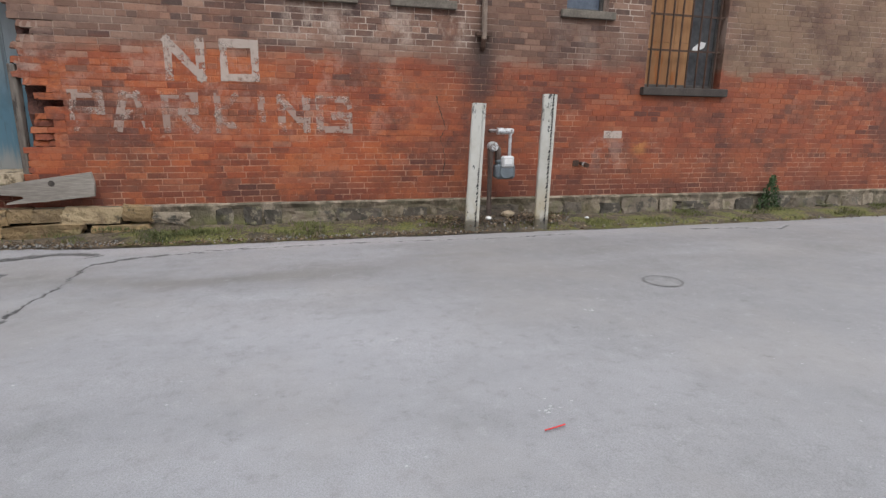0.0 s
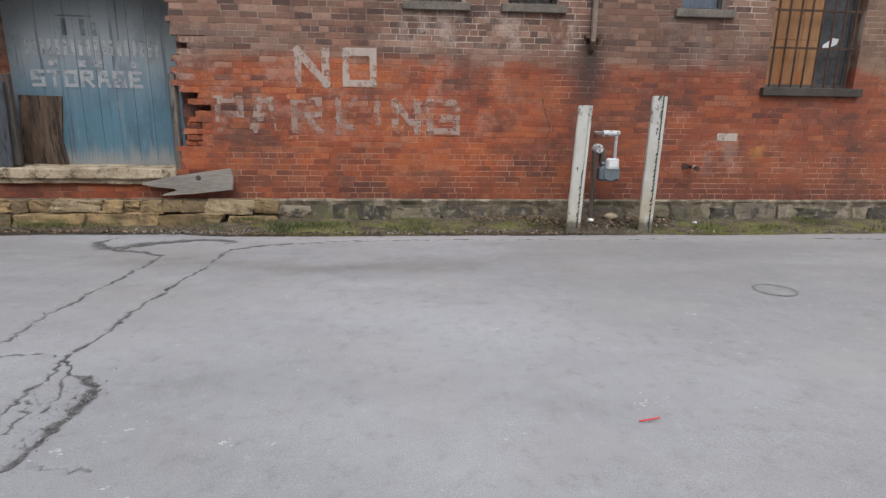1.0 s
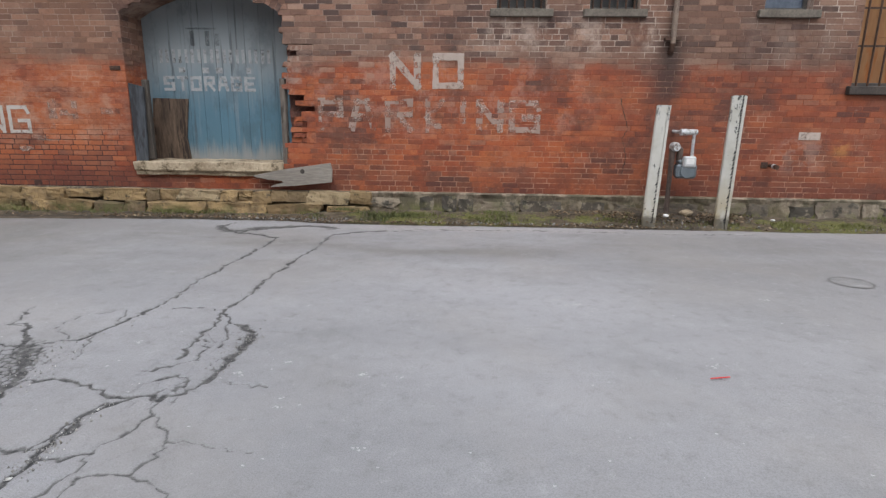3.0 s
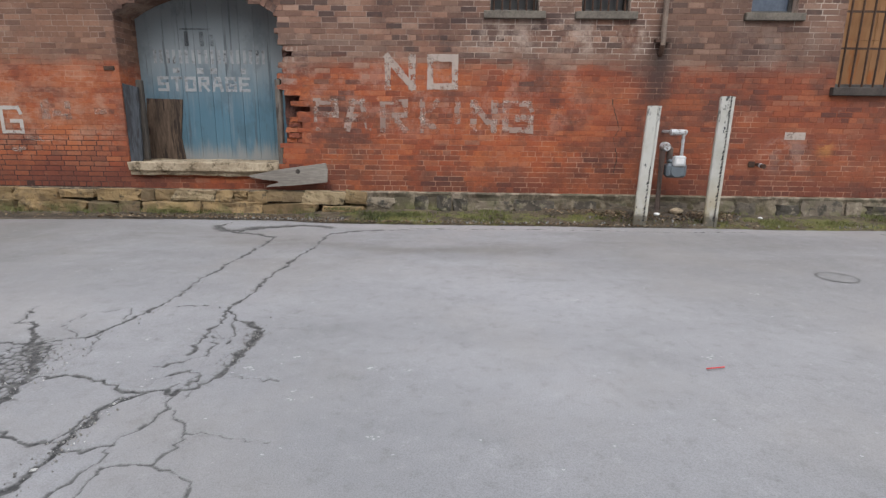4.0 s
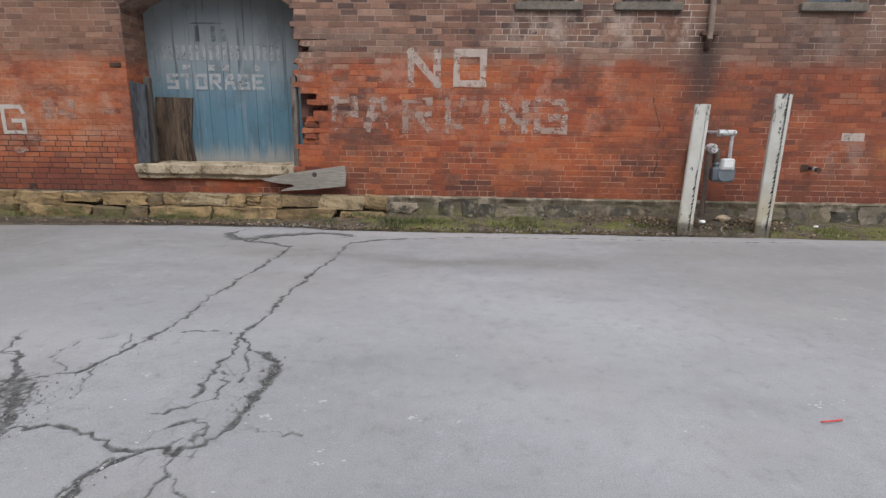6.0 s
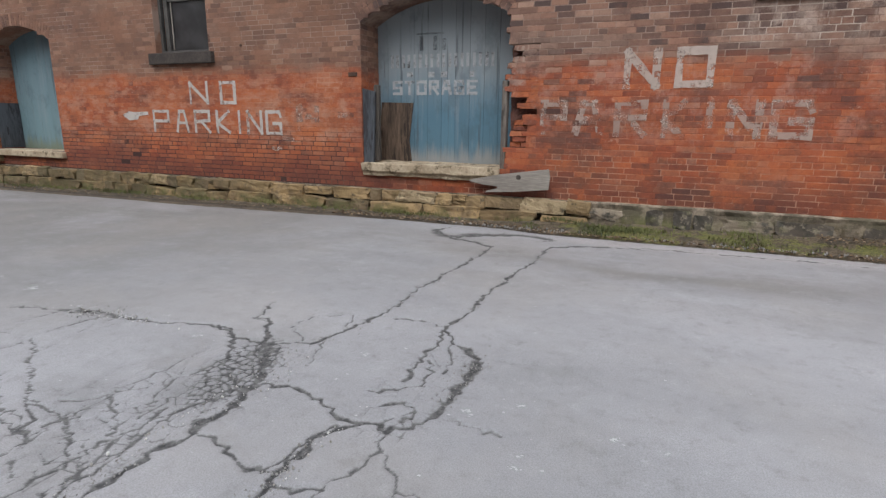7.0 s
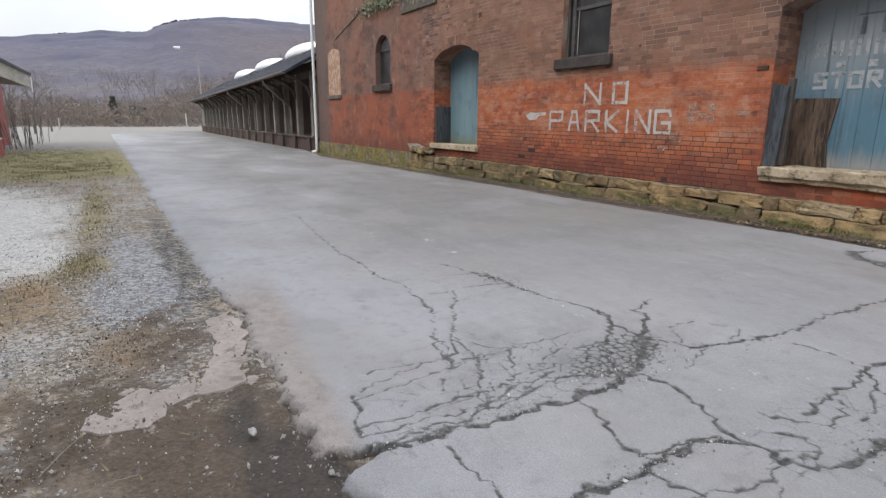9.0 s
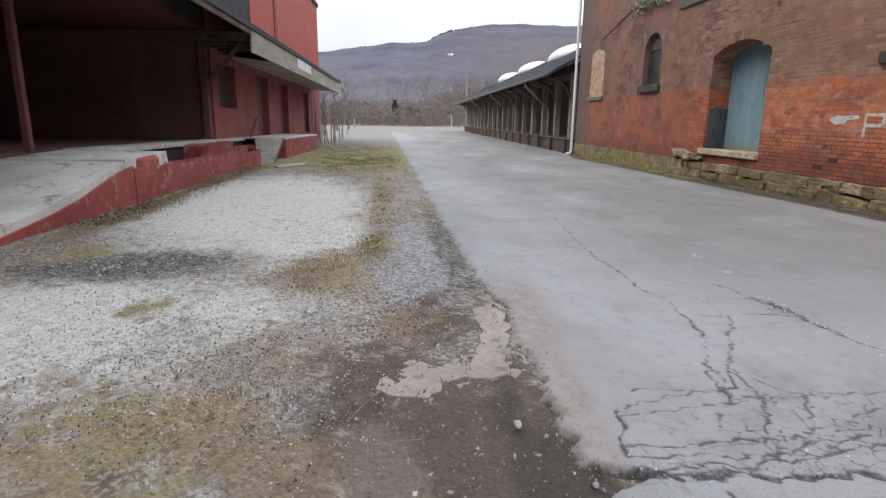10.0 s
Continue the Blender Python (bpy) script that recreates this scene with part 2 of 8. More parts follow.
    col = m.blend(m.span(pit, 0.5, 0.68, 0.0, 0.5), col, m.blend(0.6, col, (0.06, 0.03, 0.025)))
    col = m.blend(m.span(pit, 0.3, 0.44, 0.28, 0.0), col, m.blend(0.5, col, (0.45, 0.27, 0.2)))
    return col, low, left


def brick_material(name, single, laid=True):
    m = Mat(name, 0.9)
    rnd = m.chance() if single else m.island()
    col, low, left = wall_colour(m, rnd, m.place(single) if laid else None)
    rough = m.calc("ADD", m.mul(m.grain(90, 3), 0.6), m.mul(m.grain(22, 4), 0.6))
    return m.end(col, bump=rough, depth=0.010)


def mortar_material():
    m = Mat("mortar", 0.95)
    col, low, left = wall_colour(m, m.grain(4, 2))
    x, y, z = m.xyz()
    zone = m.calc("MAXIMUM", m.span(low, 0.0, 1.0, 1.0, 0.0), m.mul(m.span(m.grain(1.3, 5, 0.65), 0.48, 0.58), 0.75))
    bare = m.mul(m.span(m.grain(2.1, 6, 0.68), 0.44, 0.60), zone)
    # below waist height the paint is thin and the pale joints show
    foot = m.span(m.calc("ADD", z, m.mul(m.calc("SUBTRACT", m.grain(1.5, 5, 0.65), 0.5), 0.55)), 0.86, 1.02, 1.0, 0.0)
    bare = m.calc("MAXIMUM", bare, m.mul(foot, m.span(x, -2.5, -1.8), m.span(m.grain(2.6, 5, 0.65), 0.40, 0.58), m.span(m.grain(9, 4, 0.65), 0.36, 0.54, 0.3, 1.0)))
    bare = m.mul(bare, m.span(left, 0.0, 0.6, 1.0, 0.0))
    pale = m.blend(low, (0.36, 0.275, 0.23), (0.48, 0.29, 0.20))
    col = m.blend(m.mul(bare, 0.62), col, pale)
    white = m.mul(m.within(x, -0.1, 2.5, 0.25), m.within(z, 2.15, 3.2, 0.15), m.span(m.grain(2.9, 5, 0.65), 0.40, 0.56), m.span(m.grain(8, 4, 0.65), 0.34, 0.52, 0.4, 1.0))
    more = m.mul(m.within(x, 4.2, 4.75, 0.08), m.within(z, 2.5, 3.3, 0.1), m.span(m.grain(4.1, 5, 0.65), 0.42, 0.54))
    col = m.blend(m.mul(m.calc("MAXIMUM", white, more), 0.8), col, (0.50, 0.42, 0.36))
    # raked-out joints: shade of their depth put into the mortar colour
    raked = m.mul(m.span(z, 0.95, 1.3, 1.0, 0.0), m.within(x, -14.0, -4.9, 0.4), m.span(m.grain(1.7, 5, 0.65), 0.30, 0.5))
    col = m.blend(m.mul(raked, 0.95), col, (0.04, 0.02, 0.018))
    return m.end(col, bump=m.grain(70, 4), depth=0.005)


M_BRICK = brick_material("brick_single", True)
M_BRICKS = brick_material("brick_laid", False)
M_BRICKBIT = brick_material("brick_broken", False, False)
M_MORTAR = mortar_material()


def infill_material():
    m = Mat("pale_infill", 0.95)
    n = m.span(m.grain(7, 5, 0.65), 0.4, 0.62)
    return m.end(m.blend(n, (0.33, 0.19, 0.125), (0.47, 0.35, 0.25)), bump=m.grain(30, 4), depth=0.01)


def stone_material():
    m = Mat("foundation_stone", 0.92)
    rnd = m.chance()
    base = m.ramp(rnd, (0.0, (0.13, 0.098, 0.06)), (0.3, (0.25, 0.175, 0.092)), (0.7, (0.38, 0.262, 0.13)), (0.9, (0.47, 0.355, 0.205)), (1.0, (0.19, 0.158, 0.11)))
    base = m.blend(m.span(m.grain(5, 5), 0.42, 0.68, 0.0, 0.8), base, (0.15, 0.105, 0.06))
    base = m.blend(m.mul(m.span(m.grain(9, 6, 0.7), 0.56, 0.66), 0.7), base, (0.045, 0.04, 0.032))
    x, y, z = m.xyz()
    moss = m.mul(m.span(m.grain(3, 5), 0.48, 0.62), m.span(z, 0.02, 0.16, 0.8, 0.06))
    base = m.blend(moss, base, (0.10, 0.105, 0.035))
    far = m.mul(m.span(x, -9.0, -5.5, 1.0, 0.0), m.span(m.grain(2.2, 6, 0.72), 0.38, 0.56), 0.7)
    base = m.blend(far, base, m.blend(m.grain(6, 4), (0.07, 0.065, 0.03), (0.15, 0.115, 0.06)))
    return m.end(base, bump=m.calc("ADD", m.grain(25, 5, 0.65), m.mul(m.grain(8, 4), 1.5)), depth=0.035, strength=0.9)


def dark_stone_material():
    m = Mat("grey_footing_stone", 0.92)
    base = m.ramp(m.chance(), (0.0, (0.06, 0.054, 0.045)), (0.4, (0.12, 0.10, 0.08)), (0.75, (0.20, 0.165, 0.125)), (1.0, (0.29, 0.24, 0.18)))
    base = m.blend(m.span(m.grain(6, 6, 0.7), 0.48, 0.64), base, (0.06, 0.056, 0.046))
    base = m.blend(m.mul(m.span(m.grain(8, 6, 0.7), 0.54, 0.64), 0.7), base, (0.33, 0.28, 0.215))
    base = m.blend(m.mul(m.span(m.grain(4, 5), 0.54, 0.66), 0.5), base, (0.11, 0.11, 0.045))
    return m.end(base, bump=m.calc("ADD", m.grain(30, 5, 0.65), m.grain(9, 4)), depth=0.015)


def footing_material():
    m = Mat("footing_mortar", 0.95)
    x, y, z = m.xyz()
    base = m.blend(m.span(m.grain(6, 5, 0.65), 0.36, 0.62), (0.12, 0.096, 0.072), (0.31, 0.255, 0.195))
    base = m.blend(m.mul(m.span(m.grain(3.1, 6, 0.7), 0.45, 0.56), 0.85), base, (0.095, 0.082, 0.06))
    moss = m.mul(m.span(m.grain(2.0, 5), 0.44, 0.6), m.span(z, 0.02, 0.24, 0.9, 0.1))
    base = m.blend(moss, base, (0.13, 0.135, 0.045))
    dark = m.mul(m.within(x, 0.6, 4.2, 0.4), m.span(m.grain(5.0, 6, 0.72), 0.40, 0.56), m.span(z, 0.16, 0.28, 0.9, 0.2))
    base = m.blend(dark, base, m.blend(m.grain(14, 4), (0.045, 0.038, 0.022), (0.12, 0.095, 0.05)))
    yel = m.mul(m.span(x, -14.5, -13.0, 1.0, 0.0), m.span(m.grain(2.6, 7, 0.75), 0.44, 0.6))
    base = m.blend(m.mul(yel, 0.9), base, m.blend(m.grain(9, 4), (0.13, 0.12, 0.035), (0.34, 0.25, 0.05)))
    green = m.mul(m.span(x, -14.5, -13.0, 1.0, 0.0), m.span(m.grain(3.7, 7, 0.75), 0.5, 0.62))
    base = m.blend(m.mul(green, 0.8), base, (0.075, 0.085, 0.03))
    return m.end(base, bump=m.calc("ADD", m.grain(30, 5, 0.6), m.grain(8, 4)), depth=0.02)


def asphalt_material():
    m = Mat("worn_asphalt", 0.88)
    x, y, z = m.xyz()
    crack = m.attr("crack")
    big = m.grain(0.35, 4, 0.55, m.scaled(0.6, 1.4, 1))
    mid = m.grain(1.6, 5, 0.6)
    base = m.blend(m.span(big, 0.36, 0.64), (0.255, 0.255, 0.268), (0.346, 0.346, 0.364))
    base = m.blend(m.mul(m.span(mid, 0.5, 0.72), 0.4), base, (0.21, 0.208, 0.208))
    band = m.mul(m.within(y, 3.9, 5.5, 0.7), m.span(m.grain(0.8, 5, 0.55, m.scaled(0.45, 1.3, 1)), 0.4, 0.62))
    band = m.calc("MAXIMUM", band, m.mul(m.within(y, 3.2, 5.6, 0.6), m.within(x, -10.5, -4.5, 1.0), m.span(m.grain(0.7, 5, 0.6), 0.38, 0.58)))
    base = m.blend(m.mul(band, 0.62), base, (0.15, 0.138, 0.124))
    lip = m.mul(m.within(y, 5.58, 5.9, 0.08), m.span(x, -2.6, -1.2))
    base = m.blend(m.mul(lip, 0.75), base, (0.36, 0.345, 0.35))
    # old pinkish base course along the broken edge
    line = m.calc("SUBTRACT", y, m.mul(m.calc("ADD", m.mul(x, -1.0), -2.55), 0.1235))
    line = m.calc("ADD", line, m.mul(m.calc("SUBTRACT", m.grain(4, 5, 0.65), 0.5), 0.16))
    rosy = m.mul(m.span(line, -0.05, 0.08, 1.0, 0.0), m.span(x, -5.4, -4.4), m.span(x, -2.5, -2.35, 1.0, 0.0))
    base = m.blend(m.mul(rosy, 0.82), base, m.blend(m.span(m.grain(11, 5, 0.7), 0.4, 0.62), (0.345, 0.29, 0.262), (0.25, 0.213, 0.192)))
    # asphalt colour darkens westwards in noise patches
    dark_tone = m.mul(m.span(m.grain(0.5, 5, 0.62, m.scaled(0.5, 1, 1)), 0.30, 0.58), m.span(x, -6.5, -2.5, 1.0, 0.0), m.span(y, 0.4, 2.2))
    base = m.blend(m.mul(dark_tone, 0.9), base, (0.178, 0.172, 0.168))
    east = m.mul(m.span(x, 0.0, 2.6), m.span(m.grain(0.6, 4, 0.6), 0.3, 0.6, 0.5, 1.0))
    base = m.blend(m.mul(east, 0.62), base, (0.235, 0.228, 0.23))
    worn = m.mul(m.within(x, -3.25, -2.45, 0.2), m.within(y, 0.5, 2.1, 0.4), m.span(m.grain(3.2, 5, 0.7), 0.36, 0.6))
    base = m.blend(m.mul(worn, 0.45), base, (0.19, 0.188, 0.192))
    mott = m.grain(9, 6, 0.72)
    base = m.blend(m.span(mott, 0.5, 0.72, 0.0, 0.5), base, (0.175, 0.172, 0.17))
    base = m.blend(m.span(mott, 0.3, 0.46, 0.3, 0.0), base, (0.42, 0.42, 0.43))
    grit = m.grain(150, 2, 0.75)
    base = m.blend(m.span(grit, 0.35, 0.7, 0.0, 0.4), base, (0.11, 0.11, 0.11))
    warm = m.span(m.grain(0.7, 5, 0.6), 0.45, 0.65)
    base = m.blend(m.mul(warm, 0.3), base, (0.275, 0.258, 0.245))
    chip = m.mul(m.span(m.cells(17), 0.03, 0.12, 1.0, 0.0), m.span(m.grain(4, 3), 0.5, 0.58))
    base = m.blend(m.mul(chip, 0.45), base, (0.42, 0.41, 0.40))
    stain = m.mul(m.span(m.grain(3.3, 6, 0.7), 0.62, 0.72), 0.4)
    base = m.blend(stain, base, (0.12, 0.115, 0.11))
    dirt = m.blend(m.span(m.grain(30, 4), 0.4, 0.65), (0.04, 0.04, 0.041), (0.12, 0.118, 0.117))
    dirt = m.blend(m.span(crack, 0.5, 0.85), (0.135, 0.133, 0.132), dirt)
    base = m.blend(m.span(m.calc("ADD", crack, m.mul(m.calc("SUBTRACT", m.grain(38, 5, 0.7), 0.5), 0.9)), 0.36, 0.74), base, dirt)
    soil = m.blend(m.span(m.grain(25, 4), 0.4, 0.65), (0.052, 0.043, 0.036), (0.10, 0.085, 0.07))
    base = m.blend(m.span(m.calc("ADD", m.attr("rim"), m.mul(m.calc("SUBTRACT", m.grain(14, 5), 0.5), 0.9)), 0.4, 0.75), base, soil)
    return m.end(base, rough=m.span(mid, 0.3, 0.7, 0.72, 0.95), bump=m.calc("ADD", grit, m.mul(m.grain(60, 3), 0.8)), depth=0.005)


def ground_material():
    m = Mat("gravel_ground", 0.95)
    x, y, z = m.xyz()
    warp = m.t.nodes.new("ShaderNodeVectorMath")
    warp.operation = "ADD"
    m.put(warp.inputs[0], m.pos())
    m.put(warp.inputs[1], m.mul(m.grain(30, 2), 0.02))
    bed = warp.outputs[0]
    speck = m.calc("SUBTRACT", 1.0, m.cells(46, at=bed))
    tone = m.calc("ADD", m.calc("ADD", m.mul(m.stones(46, bed), 0.5), m.mul(m.stones(105, bed), 0.3)), m.mul(m.grain(16, 5, 0.75), 0.2))
    clump = m.grain(13, 4, 0.7)
    tone = m.span(m.calc("ADD", tone, m.mul(m.calc("SUBTRACT", clump, 0.5), 0.55)), 0.20, 0.82)
    fine = m.calc("ADD", m.calc("ADD", m.mul(m.grain(48, 4, 0.75), 0.6), m.mul(m.stones(70, bed), 0.2)), m.mul(m.grain(11, 5, 0.75), 0.2))
    j = m.calc("SUBTRACT", m.grain(6, 6, 0.7), 0.5)
    j2 = m.calc("SUBTRACT", m.grain(1.7, 5, 0.65), 0.5)
    base = m.blend(m.span(tone, 0.25, 0.75), (0.11, 0.09, 0.07), (0.32, 0.27, 0.215))
    base = m.blend(m.span(j2, -0.1, 0.15), base, m.blend(m.span(tone, 0.4, 0.6), (0.13, 0.12, 0.11), (0.38, 0.36, 0.335)))

    def layer(name, low, high, base, lo=0.3, hi=0.72, k=1.5, stony=True):
        mask = m.span(m.calc("ADD", m.calc("ADD", m.attr(name), m.mul(j, k)), m.mul(j2, 0.9)), lo, hi)
        return m.blend(mask, base, m.blend(m.span(tone, 0.15, 0.85) if stony else m.span(fine, 0.3, 0.7), low, high))

    base = layer("gravel", (0.40, 0.39, 0.375), (0.58, 0.57, 0.542), base, 0.0, 0.85)
    base = layer("blue", (0.135, 0.136, 0.143), (0.36, 0.364, 0.378), base, 0.25, 0.8)
    base = layer("cinder", (0.028, 0.027, 0.026), (0.17, 0.165, 0.158), base, 0.2, 0.95, 2.6)
    base = layer("leaves", (0.10, 0.077, 0.053), (0.285, 0.212, 0.14), base, 0.15, 0.85, 2.4, False)
    base = layer("grass", (0.115, 0.096, 0.05), (0.325, 0.265, 0.145), base, 0.26, 0.8, 2.4, False)
    base = layer("spill", (0.14, 0.136, 0.134), (0.37, 0.364, 0.36), base, 0.3, 0.85, 2.6)
    base = m.blend(m.mul(m.attr("tan"), m.span(m.grain(3.4, 6, 0.7), 0.42, 0.58), 0.75), base, m.blend(m.span(fine, 0.32, 0.68), (0.16, 0.105, 0.055), (0.39, 0.285, 0.175)))
    base = layer("mud", (0.054, 0.040, 0.029), (0.128, 0.098, 0.073), base, stony=False)
    base = layer("dust", (0.118, 0.092, 0.070), (0.195, 0.158, 0.124), base, 0.3, 0.75, 1.2, False)
    base = layer("wet", (0.035, 0.029, 0.025), (0.075, 0.063, 0.054), base, 0.3, 0.75, 1.0, False)
    base = layer("slab", (0.26, 0.225, 0.20), (0.34, 0.30, 0.27), base, 0.40, 0.5, 2.2)
    base = layer("lawn", (0.15, 0.138, 0.065), (0.27, 0.24, 0.12), base)
    base = layer("waste", (0.185, 0.175, 0.16), (0.265, 0.252, 0.232), base)
    return m.end(base, bump=m.calc("ADD", m.mul(speck, 1.4), m.mul(tone, 0.8)), depth=0.007)


def verge_material():
    m = Mat("mossy_verge", 0.95)
    tone = m.grain(40, 4, 0.7)
    soil = m.blend(m.span(tone, 0.35, 0.65), (0.040, 0.030, 0.020), (0.125, 0.097, 0.063))
    moss = m.blend(m.span(tone, 0.35, 0.65), (0.058, 0.064, 0.018), (0.165, 0.158, 0.045))
    soil = m.blend(m.mul(m.span(m.grain(7, 6, 0.7), 0.5, 0.64), 0.8), soil, (0.165, 0.125, 0.085))
    soil = m.blend(m.mul(m.span(m.grain(4.4, 6, 0.7), 0.5, 0.62), 0.8), soil, (0.03, 0.026, 0.02))
    patch = m.calc("ADD", m.mul(m.calc("SUBTRACT", m.grain(5, 7, 0.75), 0.5), 1.7), m.mul(m.calc("SUBTRACT", m.grain(1.6, 4, 0.6), 0.5), 1.8))
    mask = m.span(m.calc("ADD", m.attr("grass"), patch), 0.4, 0.68)
    col = m.blend(mask, soil, moss)
    x, y, z = m.xyz()
    yel = m.mul(m.span(x, -14.2, -12.8, 1.0, 0.0), m.span(m.grain(2.4, 6, 0.7), 0.46, 0.6))
    col = m.blend(m.mul(yel, 0.85), col, m.blend(m.span(tone, 0.35, 0.65), (0.12, 0.105, 0.03), (0.30, 0.23, 0.055)))
    litter = m.span(m.calc("ADD", m.attr("litter"), m.mul(m.calc("SUBTRACT", m.grain(11, 5, 0.7), 0.5), 0.9)), 0.35, 0.6)
    col = m.blend(m.mul(litter, 0.9), col, m.blend(m.span(m.grain(60, 3), 0.4, 0.62), (0.022, 0.019, 0.016), (0.075, 0.058, 0.042)))
    return m.end(col, bump=m.calc("ADD", tone, m.grain(15, 4)), depth=0.02)


def door_paint(name, top, bottom, bare, z0, z1):
    """Old paint on boards: faded at the top, bare towards the foot, streaked downwards."""
    m = Mat(name, 0.75)
    x, y, z = m.xyz()
    streak = m.grain(9, 6, 0.65, m.scaled(1, 1, 0.09))
    col = m.blend(m.span(m.calc("ADD", z, m.mul(streak, 0.6)), z0 + 0.9, z0 + 1.9), bottom, top)
    col = m.blend(m.span(m.chance(), 0.0, 1.0, 0.0, 0.25), col, m.blend(0.5, col, (0.05, 0.06, 0.07)))
    col = m.blend(m.mul(m.span(streak, 0.52, 0.7), 0.6), col, m.blend(0.5, col, (0.28, 0.31, 0.33)))
    col = m.blend(m.mul(m.span(m.grain(14, 5, 0.6, m.scaled(1, 1, 0.05)), 0.58, 0.68), 0.6), col, (0.06, 0.07, 0.08))
    col = m.blend(m.mul(m.span(m.grain(3.2, 6, 0.7, m.scaled(1, 1, 0.6)), 0.48, 0.64), 0.45), col, m.blend(0.6, col, (0.045, 0.06, 0.075)))
    foot = m.span(m.calc("ADD", z, m.mul(m.calc("SUBTRACT", streak, 0.5), 0.7)), z0 + 0.0, z0 + 0.28, 1.0, 0.0)
    col = m.blend(m.mul(foot, 0.85), col, bare)
    return m.end(col, bump=m.grain(50, 4, 0.6, m.scaled(1, 1, 0.06)), depth=0.004)


def flaking_white(name, base=(0.49, 0.485, 0.45)):
    """White paint on a steel post, flaked to dark metal."""
    m = Mat(name, 0.6)
    x, y, z = m.xyz()
    col = m.blend(m.span(m.grain(5, 5), 0.4, 0.7), base, (0.41, 0.40, 0.355))
    col = m.blend(m.mul(m.span(z, 0.1, 0.75, 1.0, 0.0), m.span(m.grain(4, 5, 0.6, m.scaled(1, 1, 0.4)), 0.36, 0.6)), col, (0.36, 0.30, 0.19))
    top = m.mul(m.span(z, 1.1, 1.6), m.span(m.grain(13, 5, 0.6, m.scaled(1.6, 1.6, 0.5)), 0.54, 0.6))
    chips = m.span(m.grain(11, 6, 0.65, m.scaled(1.5, 1.5, 0.6)), 0.64, 0.67)
    col = m.blend(m.calc("MAXIMUM", m.mul(top, 0.9), chips), col, (0.03, 0.033, 0.036))
    wet = m.span(m.calc("ADD", z, m.mul(m.calc("SUBTRACT", m.grain(20, 4), 0.5), 0.14)), 0.11, 0.2, 1.0, 0.0)
    col = m.blend(m.mul(wet, 0.8), col, (0.055, 0.045, 0.03))
    return m.end(col, bump=m.grain(60, 3), depth=0.002)


def sign_paint(name, colour, lo, hi, scale=9.0, level=0.9, bricks=0.0):
    """Hand-brushed paint, worn through in patches; on brickwork it has left some bricks sooner than others."""
    m = Mat(name, 0.85)
    mask = m.calc("ADD", m.mul(m.grain(scale, 6, 0.7), 0.55), m.mul(m.grain(scale * 0.22, 3), 0.45))
    if bricks:
        mask = m.calc("ADD", mask, m.mul(m.calc("SUBTRACT", m.brick_chance(), 0.5), bricks))
    mask = m.mul(m.span(mask, lo, hi), level)
    clear = m.t.nodes.new("ShaderNodeBsdfTransparent")
    mixer = m.t.nodes.new("ShaderNodeMixShader")
    m.put(mixer.inputs[0], mask)
    m.t.links.new(clear.outputs[0], mixer.inputs[1])
    m.t.links.new(m.b.outputs[0], mixer.inputs[2])
    m.t.links.new(mixer.outputs[0], m.t.nodes["Material Output"].inputs["Surface"])
    return m.end(m.blend(m.grain(12, 4), colour, tuple(0.8 * c for c in colour)))


def pebble_material():
    m = Mat("pebble", 0.9)
    col = m.ramp(m.island(), (0.0, (0.14, 0.13, 0.12)), (0.35, (0.24, 0.23, 0.215)), (0.7, (0.31, 0.30, 0.285)), (1.0, (0.42, 0.41, 0.395)))
    return m.end(m.blend(m.span(m.grain(60, 3), 0.4, 0.7, 0.0, 0.4), col, (0.2, 0.19, 0.17)))


M_INFILL = infill_material()
M_STONE, M_DARKSTONE, M_FOOTING = stone_material(), dark_stone_material(), footing_material()
M_ASPHALT, M_GROUND, M_VERGE = asphalt_material(), ground_material(), verge_material()
M_DOOR = door_paint("faded_blue_paint", (0.265, 0.30, 0.32), (0.085, 0.18, 0.245), (0.28, 0.28, 0.27), 0.69, 2.9)
M_DOOR2 = door_paint("pale_blue_paint", (0.15, 0.235, 0.275), (0.16, 0.26, 0.295), (0.17, 0.20, 0.14), 0.62, 2.8)
M_POST = flaking_white("flaking_white_paint")
M_SIGN = sign_paint("worn_white_sign_paint", (0.55, 0.46, 0.405), 0.27, 0.54, 16, 0.76, 0.10)
M_SIGN_LOW = sign_paint("worn_low_sign_paint", (0.53, 0.44, 0.385), 0.30, 0.56, 16, 0.70, 0.18)
M_SIGN_FAINT = sign_paint("faint_white_sign_paint", (0.50, 0.38, 0.325), 0.36, 0.62, 15, 0.62, 0.26)
M_SMEAR = sign_paint("old_paint_smear", (0.49, 0.36, 0.305), 0.35, 0.60, 14, 0.55, 0.3)
M_OLDSMEAR = sign_paint("ghost_of_old_paint", (0.46, 0.34, 0.285), 0.40, 0.66, 14, 0.36, 0.3)
M_DOORMARK = sign_paint("dark_door_mark", (0.03, 0.035, 0.042), 0.36, 0.6, 9, 0.2)
M_SIGN_DOOR = sign_paint("chalky_sign_paint", (0.47, 0.49, 0.51), 0.23, 0.58, 26, 0.82)
M_SIGN_PALE = sign_paint("pale_sign_paint", (0.58, 0.54, 0.50), 0.34, 0.54, 12, 0.85)
M_SILL = plain("dark_sill_stone", (0.03, 0.024, 0.021), (0.07, 0.056, 0.048), 14)
M_SILL_PALE = plain("grey_sill_stone", (0.09, 0.076, 0.064), (0.175, 0.152, 0.125), 12, wear=(0.10, 0.095, 0.07))
